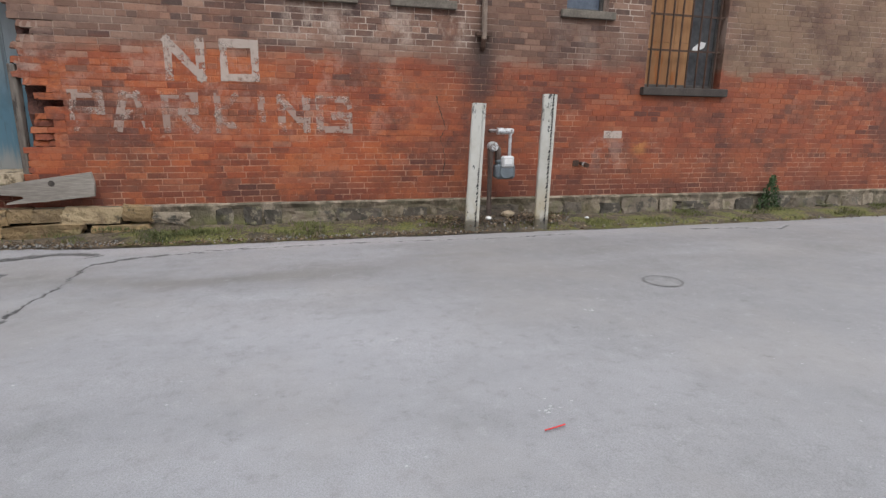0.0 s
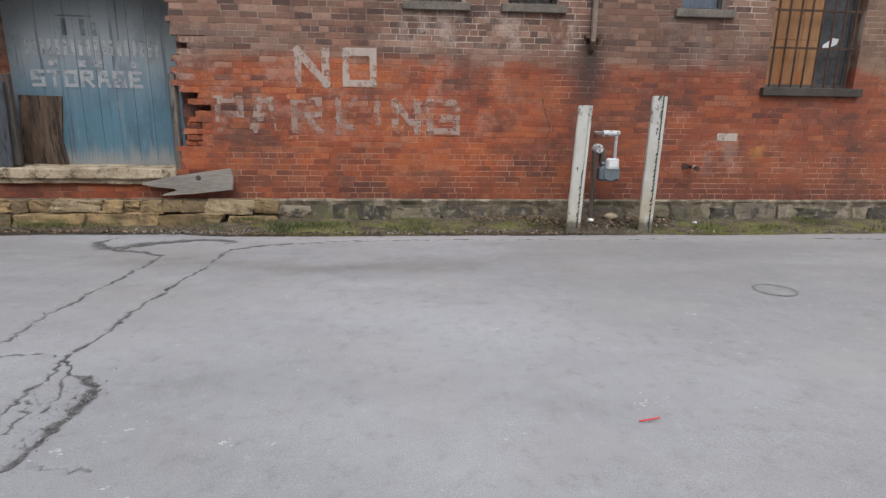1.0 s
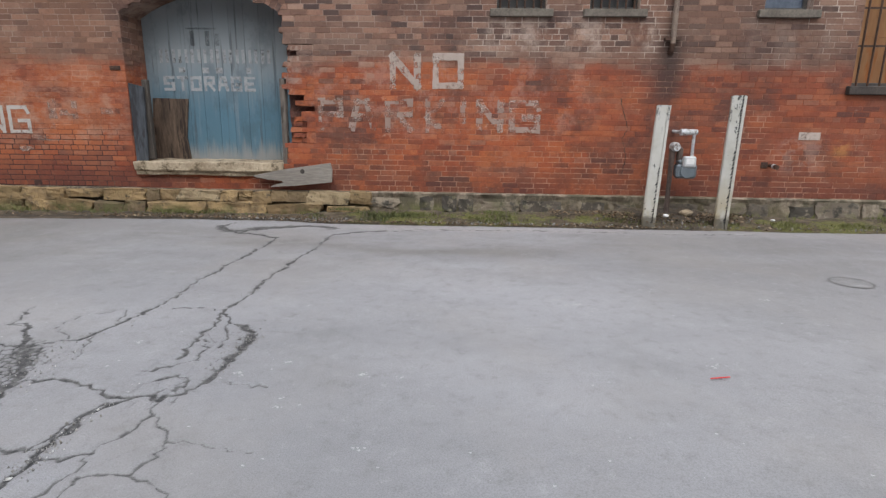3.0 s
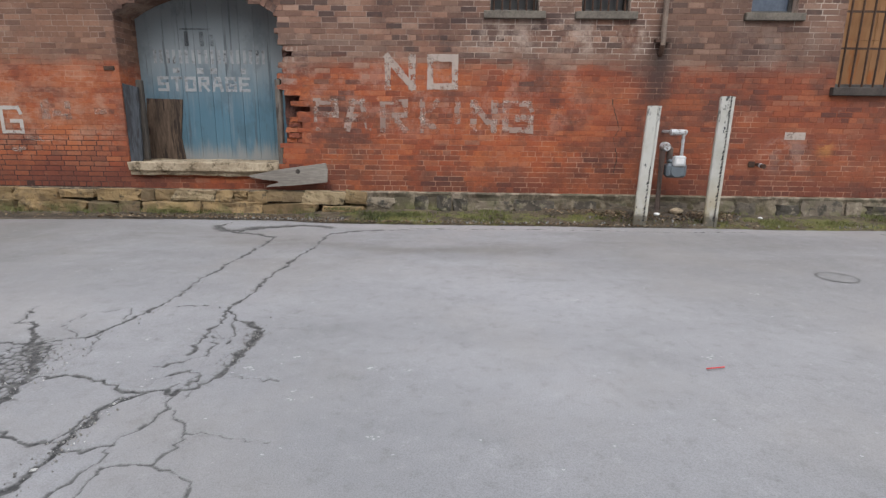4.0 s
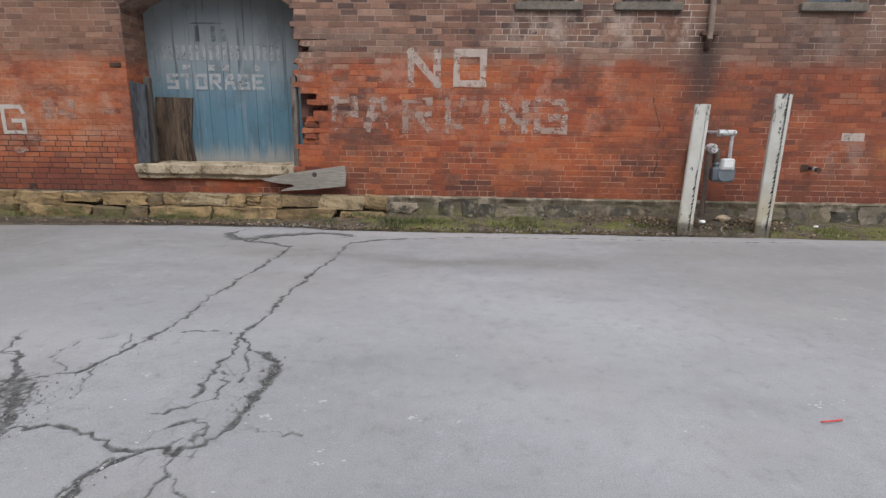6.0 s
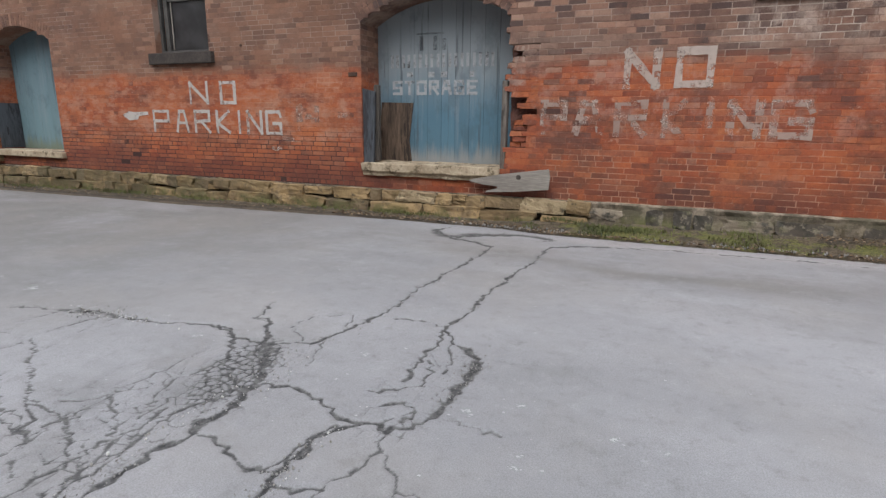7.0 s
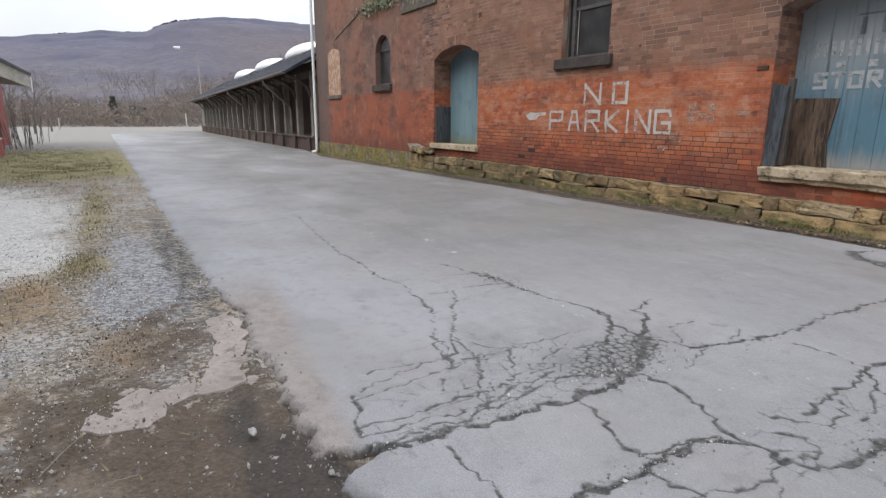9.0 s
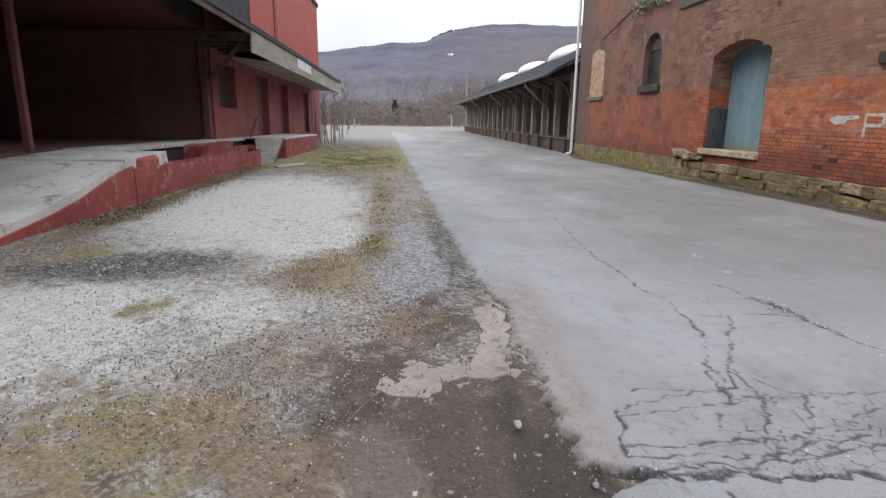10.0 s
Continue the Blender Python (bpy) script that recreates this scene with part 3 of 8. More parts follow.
M_SANDSTONE = plain("buff_sill_stone", (0.28, 0.218, 0.145), (0.52, 0.43, 0.31), 9, depth=0.02, wear=(0.13, 0.10, 0.06), wear_at=(0.52, 0.64))
M_GREYWOOD = plain("grey_weathered_wood", (0.19, 0.17, 0.148), (0.35, 0.318, 0.282), 10, stretch=(0.25, 1, 2.5))
M_DARKWOOD = plain("dark_rotten_wood", (0.035, 0.03, 0.027), (0.10, 0.085, 0.072), 10, stretch=(1, 1, 0.15))
M_PLY = plain("brown_split_plywood", (0.045, 0.03, 0.022), (0.165, 0.115, 0.08), 7, stretch=(2.4, 1, 0.35), wear=(0.03, 0.02, 0.015), wear_at=(0.52, 0.58))
M_JAMB = plain("peeling_blue_board", (0.016, 0.017, 0.02), (0.075, 0.085, 0.10), 9, stretch=(1, 1, 0.2), wear=(0.03, 0.03, 0.035), wear_at=(0.56, 0.61))
M_JAMBWOOD = plain("brown_grey_post_wood", (0.085, 0.07, 0.06), (0.20, 0.175, 0.15), 12, stretch=(1, 1, 0.2), wear=(0.04, 0.034, 0.03), wear_at=(0.55, 0.62))
M_TANBOARD = plain("tan_board", (0.25, 0.122, 0.05), (0.345, 0.185, 0.085), 4, stretch=(2, 1, 0.4), wear=(0.29, 0.10, 0.025), wear_at=(0.54, 0.66))
M_GREYBOARD = plain("grey_film", (0.03, 0.032, 0.036), (0.078, 0.082, 0.088), 5)
M_BLUEPANE = plain("blue_grey_pane", (0.05, 0.065, 0.095), (0.10, 0.125, 0.17), 5, rough=0.25)
M_IRON = plain("rusty_iron", (0.04, 0.024, 0.018), (0.10, 0.055, 0.038), 25, rough=0.7, metal=0.4)
M_PIPE = plain("rusty_pipe", (0.13, 0.095, 0.075), (0.25, 0.19, 0.15), 20, rough=0.7)
M_RISER = plain("brown_riser_paint", (0.06, 0.042, 0.036), (0.12, 0.085, 0.07), 20, rough=0.7)
# Near-black filler for stone joints and a wall crack, shade in its colour.
M_GAP = plain("dark_gap_fill", (0.018, 0.015, 0.011), (0.055, 0.045, 0.031), 18)
M_CORE = plain("broken_brick_core", (0.05, 0.024, 0.02), (0.15, 0.065, 0.048), 14, depth=0.02)
M_FLAKE = plain("bare_dark_steel", (0.02, 0.022, 0.024), (0.05, 0.05, 0.05), 40)
M_FRAME = plain("dark_window_paint", (0.035, 0.033, 0.032), (0.085, 0.08, 0.075), 15, rough=0.6)
M_GALV = plain("galvanised_steel", (0.42, 0.44, 0.46), (0.62, 0.63, 0.64), 30, rough=0.5, metal=0.3, wear=(0.16, 0.12, 0.10), wear_at=(0.5, 0.62))
M_METER = plain("grey_meter_paint", (0.115, 0.14, 0.16), (0.165, 0.195, 0.22), 22, rough=0.5)
M_DIAL = plain("silver_cover", (0.40, 0.42, 0.44), (0.56, 0.57, 0.58), 25, rough=0.35)
M_WHITE = plain("white_pipe_paint", (0.66, 0.66, 0.66), (0.78, 0.78, 0.78), 8, rough=0.5)
M_REDDOCK = plain("red_dock_paint", (0.22, 0.042, 0.04), (0.33, 0.075, 0.062), 6, depth=0.015, wear=(0.30, 0.19, 0.155), wear_at=(0.53, 0.64))
M_REDWALL = plain("red_wall_paint", (0.215, 0.055, 0.048), (0.30, 0.095, 0.082), 3, wear=(0.30, 0.16, 0.13), wear_at=(0.58, 0.70))
M_REDSIDING = plain("red_siding", (0.37, 0.06, 0.036), (0.44, 0.082, 0.048), 3, rough=0.6)
# Dim maroon of the bay; its shade is put into the colour.
M_DARKIN = plain("dim_interior", (0.10, 0.056, 0.052), (0.17, 0.098, 0.09), 3)
M_BLACKFELT = plain("black_roofing_felt", (0.025, 0.025, 0.027), (0.055, 0.055, 0.058), 5)
M_FASCIA = plain("weathered_white_board", (0.25, 0.23, 0.195), (0.40, 0.375, 0.325), 5, stretch=(0.4, 1, 2), wear=(0.19, 0.16, 0.12), wear_at=(0.55, 0.68))
M_CONCRETE = plain("grey_concrete", (0.42, 0.41, 0.395), (0.62, 0.61, 0.585), 5, depth=0.012, wear=(0.2, 0.185, 0.17), wear_at=(0.54, 0.68))
M_SHEDWOOD = plain("shed_timber", (0.06, 0.045, 0.036), (0.14, 0.105, 0.083), 6, stretch=(1, 1, 0.2))
M_SHEDPALE = plain("grey_shed_post", (0.17, 0.155, 0.135), (0.33, 0.305, 0.27), 6, stretch=(1, 1, 0.2))
M_SHEDROOF = plain("slate_roof", (0.014, 0.016, 0.027), (0.034, 0.037, 0.055), 5, rough=0.8)
# Near-black brown: shade of openings and voids put into the colour.
M_SHEDDARK = plain("dark_shade_fill", (0.03, 0.02, 0.016), (0.075, 0.05, 0.04), 4)
M_DOME = plain("white_dome", (0.72, 0.72, 0.74), (0.82, 0.82, 0.83), 2, rough=0.4)
M_BARK = plain("grey_bark", (0.10, 0.085, 0.07), (0.20, 0.175, 0.15), 8)
# Twigs and evergreens are lightened for distance: haze put into the colour.
M_TWIG = plain("brown_twigs", (0.11, 0.092, 0.083), (0.15, 0.128, 0.117), 0.6)
M_BRUSH = plain("brown_brush", (0.145, 0.114, 0.095), (0.20, 0.163, 0.138), 0.3)
M_PALEBARK = plain("pale_bark", (0.36, 0.35, 0.33), (0.50, 0.49, 0.46), 4)
M_EVERGREEN = plain("dark_evergreen", (0.024, 0.03, 0.024), (0.046, 0.056, 0.042), 3)
M_LEAF = plain("weed_leaf", (0.022, 0.045, 0.016), (0.055, 0.10, 0.035), 25)
M_MOSSPLANT = plain("pale_lichen_leaf", (0.14, 0.16, 0.10), (0.30, 0.32, 0.22), 25)
M_BLADE = plain("grass_blade", (0.05, 0.062, 0.018), (0.15, 0.155, 0.05), 3)
M_DRYBLADE = plain("dry_grass_blade", (0.15, 0.125, 0.06), (0.27, 0.235, 0.13), 3)
M_PEBBLE = pebble_material()


def dead_leaf_material():
    m = Mat("dead_leaf", 0.9)
    col = m.ramp(m.island(), (0.0, (0.035, 0.025, 0.018)), (0.5, (0.10, 0.065, 0.035)), (0.8, (0.19, 0.125, 0.07)), (1.0, (0.33, 0.26, 0.18)))
    return m.end(col)


M_DEADLEAF = dead_leaf_material()


def pale_gravel_material():
    m = Mat("pale_gravel", 0.9)
    return m.end(m.ramp(m.island(), (0.0, (0.27, 0.25, 0.225)), (0.3, (0.38, 0.365, 0.34)), (0.7, (0.49, 0.48, 0.455)), (1.0, (0.62, 0.61, 0.585))))


M_GRAVEL = pale_gravel_material()
M_GRIT = plain("dull_grit", (0.10, 0.095, 0.088), (0.30, 0.29, 0.275), 18)
M_REDPLASTIC = plain("red_plastic", (0.50, 0.03, 0.03), (0.60, 0.05, 0.045), 20, rough=0.45)
M_SPOT = plain("chalk_spot", (0.33, 0.33, 0.34), (0.44, 0.44, 0.445), 40)
M_COVER = plain("cast_cover", (0.17, 0.17, 0.172), (0.25, 0.248, 0.25), 30, rough=0.7)
M_CASTRIM = plain("cast_rim", (0.11, 0.11, 0.11), (0.19, 0.188, 0.188), 30, rough=0.7)
M_SLAB = plain("worn_pinkish_concrete", (0.25, 0.215, 0.195), (0.36, 0.315, 0.29), 9, depth=0.008, wear=(0.17, 0.145, 0.125), wear_at=(0.56, 0.68))
M_SKIRT = plain("brown_skirting", (0.045, 0.028, 0.022), (0.105, 0.066, 0.052), 6, stretch=(1, 1, 0.2))
M_MAROON = plain("dull_maroon_paint", (0.10, 0.03, 0.03), (0.16, 0.05, 0.048), 8)
M_FARWALL = plain("far_house_wall", (0.60, 0.60, 0.58), (0.72, 0.72, 0.70), 1)


def glass_material():
    m = Mat("dusty_glass", 0.38)
    m.b.inputs["IOR"].default_value = 1.45
    return m.end(m.blend(m.span(m.grain(3, 4), 0.4, 0.7), (0.022, 0.022, 0.023), (0.042, 0.042, 0.043)))


def hill_material():
    m = Mat("hazed_wooded_hill", 1.0)
    x, y, z = m.xyz()
    fine = m.grain(0.22, 5, 0.75, m.scaled(1, 1, 0.35))
    # blue-violet tones hold the haze of distance, put into the base colour
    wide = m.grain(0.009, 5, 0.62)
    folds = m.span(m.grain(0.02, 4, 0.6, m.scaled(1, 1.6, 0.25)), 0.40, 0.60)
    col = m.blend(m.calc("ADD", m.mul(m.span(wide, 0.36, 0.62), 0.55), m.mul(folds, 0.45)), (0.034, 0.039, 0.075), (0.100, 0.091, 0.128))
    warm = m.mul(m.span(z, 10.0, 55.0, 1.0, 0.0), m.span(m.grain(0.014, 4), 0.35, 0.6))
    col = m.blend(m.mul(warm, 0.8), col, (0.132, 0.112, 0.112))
    ever = m.span(m.grain(0.03, 5, 0.7), 0.58, 0.66)
    col = m.blend(m.mul(ever, 0.45), col, (0.042, 0.052, 0.066))
    slope = m.mul(m.span(y, 10.0, 110.0), m.span(z, 45.0, 95.0, 1.0, 0.0))
    col = m.blend(m.mul(slope, 0.7), col, (0.112, 0.086, 0.082))
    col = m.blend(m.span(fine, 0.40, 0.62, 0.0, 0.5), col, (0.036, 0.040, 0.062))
    return m.end(col)


M_GLASS, M_HILL = glass_material(), hill_material()


# ---------------------------------------------------------------- mesh helpers
def part(name, bm, material, parent=None, label="", smooth=False):
    """Links a bmesh as one mesh object, under its thing or part if one is given."""
    me = bpy.data.meshes.new(name)
    bm.to_mesh(me)
    bm.free()
    me.materials.append(material)
    if smooth:
        me.shade_smooth()
    ob = new(name, me)
    ob.parent = parent
    if label:
        tagged(ob, label)
    return ob


def soup(name, verts, faces, material, parent=None):
    me = bpy.data.meshes.new(name)
    me.from_pydata([tuple(v) for v in verts], [], faces)
    me.materials.append(material)
    me.update()
    ob = new(name, me)
    ob.parent = parent
    return ob


def empty(name, label, category, m=None, group="", kind=""):
    ob = new(name)
    if m is not None:
        ob.matrix_world = m
    return tagged(ob, label, category, group, kind)


def bx(bm, x0, x1, y0, y1, z0, z1, m=None, bevel=0.0):
    vs = [bm.verts.new(p) for p in ((x0, y0, z0), (x1, y0, z0), (x1, y1, z0), (x0, y1, z0), (x0, y0, z1), (x1, y0, z1), (x1, y1, z1), (x0, y1, z1))]
    fs = [bm.faces.new([vs[k] for k in q]) for q in ((0, 3, 2, 1), (4, 5, 6, 7), (0, 1, 5, 4), (1, 2, 6, 5), (2, 3, 7, 6), (3, 0, 4, 7))]
    if bevel:
        es = list({e for f in fs for e in f.edges})
        vs = list({v for f in bmesh.ops.bevel(bm, geom=es, offset=bevel, segments=1, affect="EDGES", profile=0.5)["faces"] for v in f.verts} | {v for v in vs if v.is_valid})
    if m is not None:
        for v in vs:
            v.co = m @ v.co
    return vs


def box(x0, x1, y0, y1, z0, z1, m=None, bevel=0.0):
    bm = bmesh.new()
    bx(bm, x0, x1, y0, y1, z0, z1, m, bevel)
    return bm


def grid_box(x0, x1, y0, y1, z0, z1, step):
    """A box whose faces are cut into a grid, to be roughened."""
    bm = box(x0, x1, y0, y1, z0, z1)
    for axis, a, b in ((0, x0, x1), (1, y0, y1), (2, z0, z1)):
        n = max(1, int((b - a) / step))
        for k in range(1, n):
            co, no = [0, 0, 0], [0, 0, 0]
            co[axis], no[axis] = a + (b - a) * k / n, 1
            bmesh.ops.bisect_plane(bm, geom=bm.verts[:] + bm.edges[:] + bm.faces[:], plane_co=co, plane_no=no)
    return bm


def tube(bm, pts, r, n=10, cap=True):
    """A round bar along a line of points."""
    pts = [Vector(p) for p in pts]
    rings = []
    for k, p in enumerate(pts):
        a = pts[max(k - 1, 0)]
        b = pts[min(k + 1, len(pts) - 1)]
        q = (b - a).to_track_quat("Z", "Y")
        rr = r[k] if isinstance(r, (list, tuple)) else r
        rings.append([bm.verts.new(p + q @ Vector((rr * math.cos(6.2832 * i / n), rr * math.sin(6.2832 * i / n), 0))) for i in range(n)])
    for a, b in zip(rings, rings[1:]):
        for i in range(n):
            bm.faces.new((a[i], a[(i + 1) % n], b[(i + 1) % n], b[i]))
    if cap:
        bm.faces.new(rings[0][::-1])
        bm.faces.new(rings[-1])
    return bm


def prism(bm, outline, y0, y1):
    """A plate of the outline (x, z) between two depths."""
    a = [bm.verts.new((x, y0, z)) for x, z in outline]
    b = [bm.verts.new((x, y1, z)) for x, z in outline]
    bm.faces.new(a)
    bm.faces.new(b[::-1])
    for k in range(len(outline)):
        j = (k + 1) % len(outline)
        bm.faces.new((a[j], a[k], b[k], b[j]))
    return bm


def roughen(bm, amount, scale, seed=0.0):
    for v in bm.verts:
        v.co += noise.noise_vector(v.co * scale + Vector((seed, seed * 0.7, 3.1))) * amount
    return bm


def fall(x):
    """Drop to the west that fits the level ground to the camera's view."""
    return -0.007 * min(max(-x - 4.0, 0.0), 56.0)


def np_fall(x):
    return -0.007 * np.clip(-x - 4.0, 0.0, 56.0)


def lumps(x, y, s=1.0):
    """Smooth unevenness for arrays."""
    return (np.sin(x * 1.7 * s + 1.3 * np.sin(y * 1.1 * s)) + np.sin(y * 2.3 * s + 1.7 * np.sin(x * 0.9 * s + 2)) + 0.6 * np.sin(4.1 * s * x + 3.3 * s * y) + 0.6 * np.sin(5.3 * s * y - 3.7 * s * x + 1)) / 3.2


def blob(x, y, cx, cy, rx, ry, turn=0.0):
    """1 in the middle of an ellipse, falling to 0 at 1.5 times its size."""
    c, s = math.cos(radians(turn)), math.sin(radians(turn))
    u, v = (x - cx) * c + (y - cy) * s, (y - cy) * c - (x - cx) * s
    return np.clip(1.5 - np.sqrt((u / rx) ** 2 + (v / ry) ** 2), 0, 1)


def set_attr(ob, name, values):
    ob.data.attributes.new(name, "FLOAT", "POINT").data.foreach_set("value", np.asarray(values, np.float32))


def grid_faces(nx, ny, base=0):
    i, j = np.meshgrid(np.arange(nx - 1), np.arange(ny - 1), indexing="ij")
    a = (i * ny + j + base).ravel()
    return np.stack([a, a + ny, a + ny + 1, a + 1], 1)


def fast_mesh(name, co, quads, material):
    me = bpy.data.meshes.new(name)
    me.vertices.add(len(co))
    me.vertices.foreach_set("co", np.asarray(co, np.float32).ravel())
    me.loops.add(4 * len(quads))
    me.loops.foreach_set("vertex_index", np.asarray(quads, np.int32).ravel())
    me.polygons.add(len(quads))
    me.polygons.foreach_set("loop_start", np.arange(0, 4 * len(quads), 4, dtype=np.int32))
    me.polygons.foreach_set("loop_total", np.full(len(quads), 4, np.int32))
    me.update(calc_edges=True)
    me.validate()
    me.shade_smooth()
    me.materials.append(material)
    return new(name, me)


WALL = 6.765          # the brick face
ASPH_R = 5.93         # asphalt edge towards the wall
ASPH_L = -0.13        # broken asphalt edge on the gravel side


# ---------------------------------------------------------------- ground sheet
def spaced(a, b, fine_a, fine_b, step, grow=1.18):
    """Coordinates from a to b, even between fine_a and fine_b and wider and wider outside."""
    mid = list(np.arange(fine_a, fine_b + step / 2, step))
    out, s = [], step
    while (out[-1] if out else mid[-1]) < b:
        s *= grow
        out.append((out[-1] if out else mid[-1]) + s)
    low, s = [], step
    while (low[-1] if low else mid[0]) > a:
        s *= grow
        low.append((low[-1] if low else mid[0]) - s)
    return np.array(low[::-1] + mid + out)


def build_ground():
    xs = spaced(-2500, 2500, -9.0, -1.6, 0.04, 1.10)
    ys = spaced(-2500, 2500, -4.6, 0.4, 0.04, 1.10)
    X, Y = np.meshgrid(xs, ys, indexing="ij")
    x, y = X.ravel(), Y.ravel()
    near = np.clip(1.4 - np.hypot(x + 5, y + 2) / 30, 0, 1)
    road = np.clip((y - ASPH_L + 0.05) / 0.15, 0, 1) * np.clip((7.0 - y) / 0.1, 0, 1)
    z = np_fall(x) - 0.012 + near * (0.010 * lumps(x, y) + 0.006 * lumps(x, y, 4.0) + 0.004 * lumps(x, y, 13.0)) * (1 - road) - 0.03 * road
    z += 0.05 * np.clip((-y - 1.5) / 2.5, 0, 1) * np.clip(1 - np.abs(x + 9) / 16, 0, 1)
    z -= 0.035 * blob(x, y, -2.6, -0.55, 0.7, 0.5)
    ob = fast_mesh("ground", np.stack([x, y, z], 1), grid_faces(len(xs), len(ys)), M_GROUND)
    tagged(ob, "gravel, mud and thin winter grass beside the old road", "ground", kind="structure")
    gravel = np.maximum.reduce([1.1 * blob(x, y, -9.6, -2.75, 3.4, 1.4, 4), blob(x, y, -7.0, -1.75, 1.5, 0.6), 0.9 * blob(x, y, -4.0, -3.0, 1.3, 1.1, 20), 0.75 * blob(x, y, -4.1, -2.1, 0.9, 0.8), 0.5 * blob(x, y, -2.8, -3.0, 1.2, 0.8)])
    set_attr(ob, "gravel", gravel)
    set_attr(ob, "blue", np.maximum.reduce([0.85 * blob(x, y, -5.6, -0.62, 2.4, 0.38, 2), 0.7 * blob(x, y, -3.1, -1.25, 0.45, 0.25, 30), 0.55 * blob(x, y, -3.9, -2.2, 0.5, 0.3)]))
    set_attr(ob, "spill", np.maximum.reduce([0.75 * blob(x, y, -3.09, -1.36, 0.3, 0.2, 20), 0.5 * blob(x, y, -2.63, -1.81, 0.16, 0.13), 0.5 * blob(x, y, -2.5, -1.5, 0.15, 0.15), 0.6 * blob(x, y, -3.5, -1.8, 0.35, 0.2), 0.55 * blob(x, y, -4.2, -1.35, 0.4, 0.2)]))
    set_attr(ob, "tan", np.maximum.reduce([blob(x, y, -5.5, -1.37, 0.8, 0.3), 0.8 * blob(x, y, -3.3, -1.75, 0.5, 0.3), 0.35 * blob(x, y, -2.75, -2.15, 0.5, 0.4), 0.6 * blob(x, y, -4.05, -0.65, 0.35, 0.2)]))
    set_attr(ob, "cinder", np.maximum(0.95 * blob(x, y, -5.65, -3.1, 0.5, 1.0, 12), 0.7 * blob(x, y, -6.5, -0.26, 3.2, 0.16)))
    set_attr(ob, "leaves", np.maximum.reduce([0.8 * blob(x, y, -4.15, -0.65, 0.45, 0.28), 0.75 * blob(x, y, -5.5, -1.45, 0.6, 0.4), 0.6 * blob(x, y, -3.6, -1.5, 0.7, 0.5), 0.7 * blob(x, y, -8.0, -4.25, 1.8, 0.3, -4), 0.55 * blob(x, y, -2.7, -2.4, 0.9, 0.9), 0.85 * blob(x, y, -2.75, -1.35, 0.5, 0.35), 0.8 * blob(x, y, -3.05, -1.6, 0.5, 0.25)]))
    set_attr(ob, "grass", np.maximum.reduce([0.62 * blob(x, y, -2.9, -2.08, 0.45, 0.5), 0.6 * blob(x, y, -10.5, -0.95, 3.8, 0.24, -1), 0.7 * blob(x, y, -6.4, -0.95, 0.6, 0.25), 0.7 * blob(x, y, -4.5, -2.55, 0.25, 0.2), 0.75 * blob(x, y, -6.1, -3.75, 0.4, 0.3), 0.6 * blob(x, y, -2.4, -1.85, 0.3, 0.4)]))
    set_attr(ob, "mud", np.maximum.reduce([1.05 * blob(x, y, -2.65, -0.55, 0.75, 0.42), 0.9 * blob(x, y, -2.2, -0.25, 0.5, 0.4), 0.75 * blob(x, y, -3.2, -0.9, 0.7, 0.45), 0.8 * blob(x, y, -3.0, -0.25, 0.7, 0.2), 0.6 * blob(x, y, -4.2, -0.5, 0.8, 0.3), 0.8 * blob(x, y, -1.0, -0.8, 1.6, 0.8)]))
    set_attr(ob, "dust", np.maximum(0.7 * blob(x, y, -2.5, -0.9, 0.34, 0.2), 0.6 * blob(x, y, -2.75, -0.95, 0.3, 0.18)))
    set_attr(ob, "wet", np.maximum.reduce([0.95 * blob(x, y, -2.52, -0.22, 0.34, 0.2), 0.7 * blob(x, y, -3.05, -0.32, 0.45, 0.13), 0.7 * blob(x, y, -1.8, -0.3, 0.5, 0.25)]))
    set_attr(ob, "slab", 0.3 * blob(x, y, -3.6, -0.45, 0.6, 0.4))
    far = np.clip((-x - 13.5) / 3.0, 0, 1) * np.clip((0.2 - y) / 0.6, 0, 1)
    far = np.maximum(far * 0.9, np.clip((np.hypot(x + 20, y) - 70) / 30, 0, 1))
    far *= np.clip((x + 34) / 8, 0, 1)
    set_attr(ob, "lawn", far)
    set_attr(ob, "waste", np.clip((-x - 24) / 10, 0, 1) + np.clip((np.hypot(x + 20, y) - 40) / 20, 0, 1))
    return ob


build_ground()

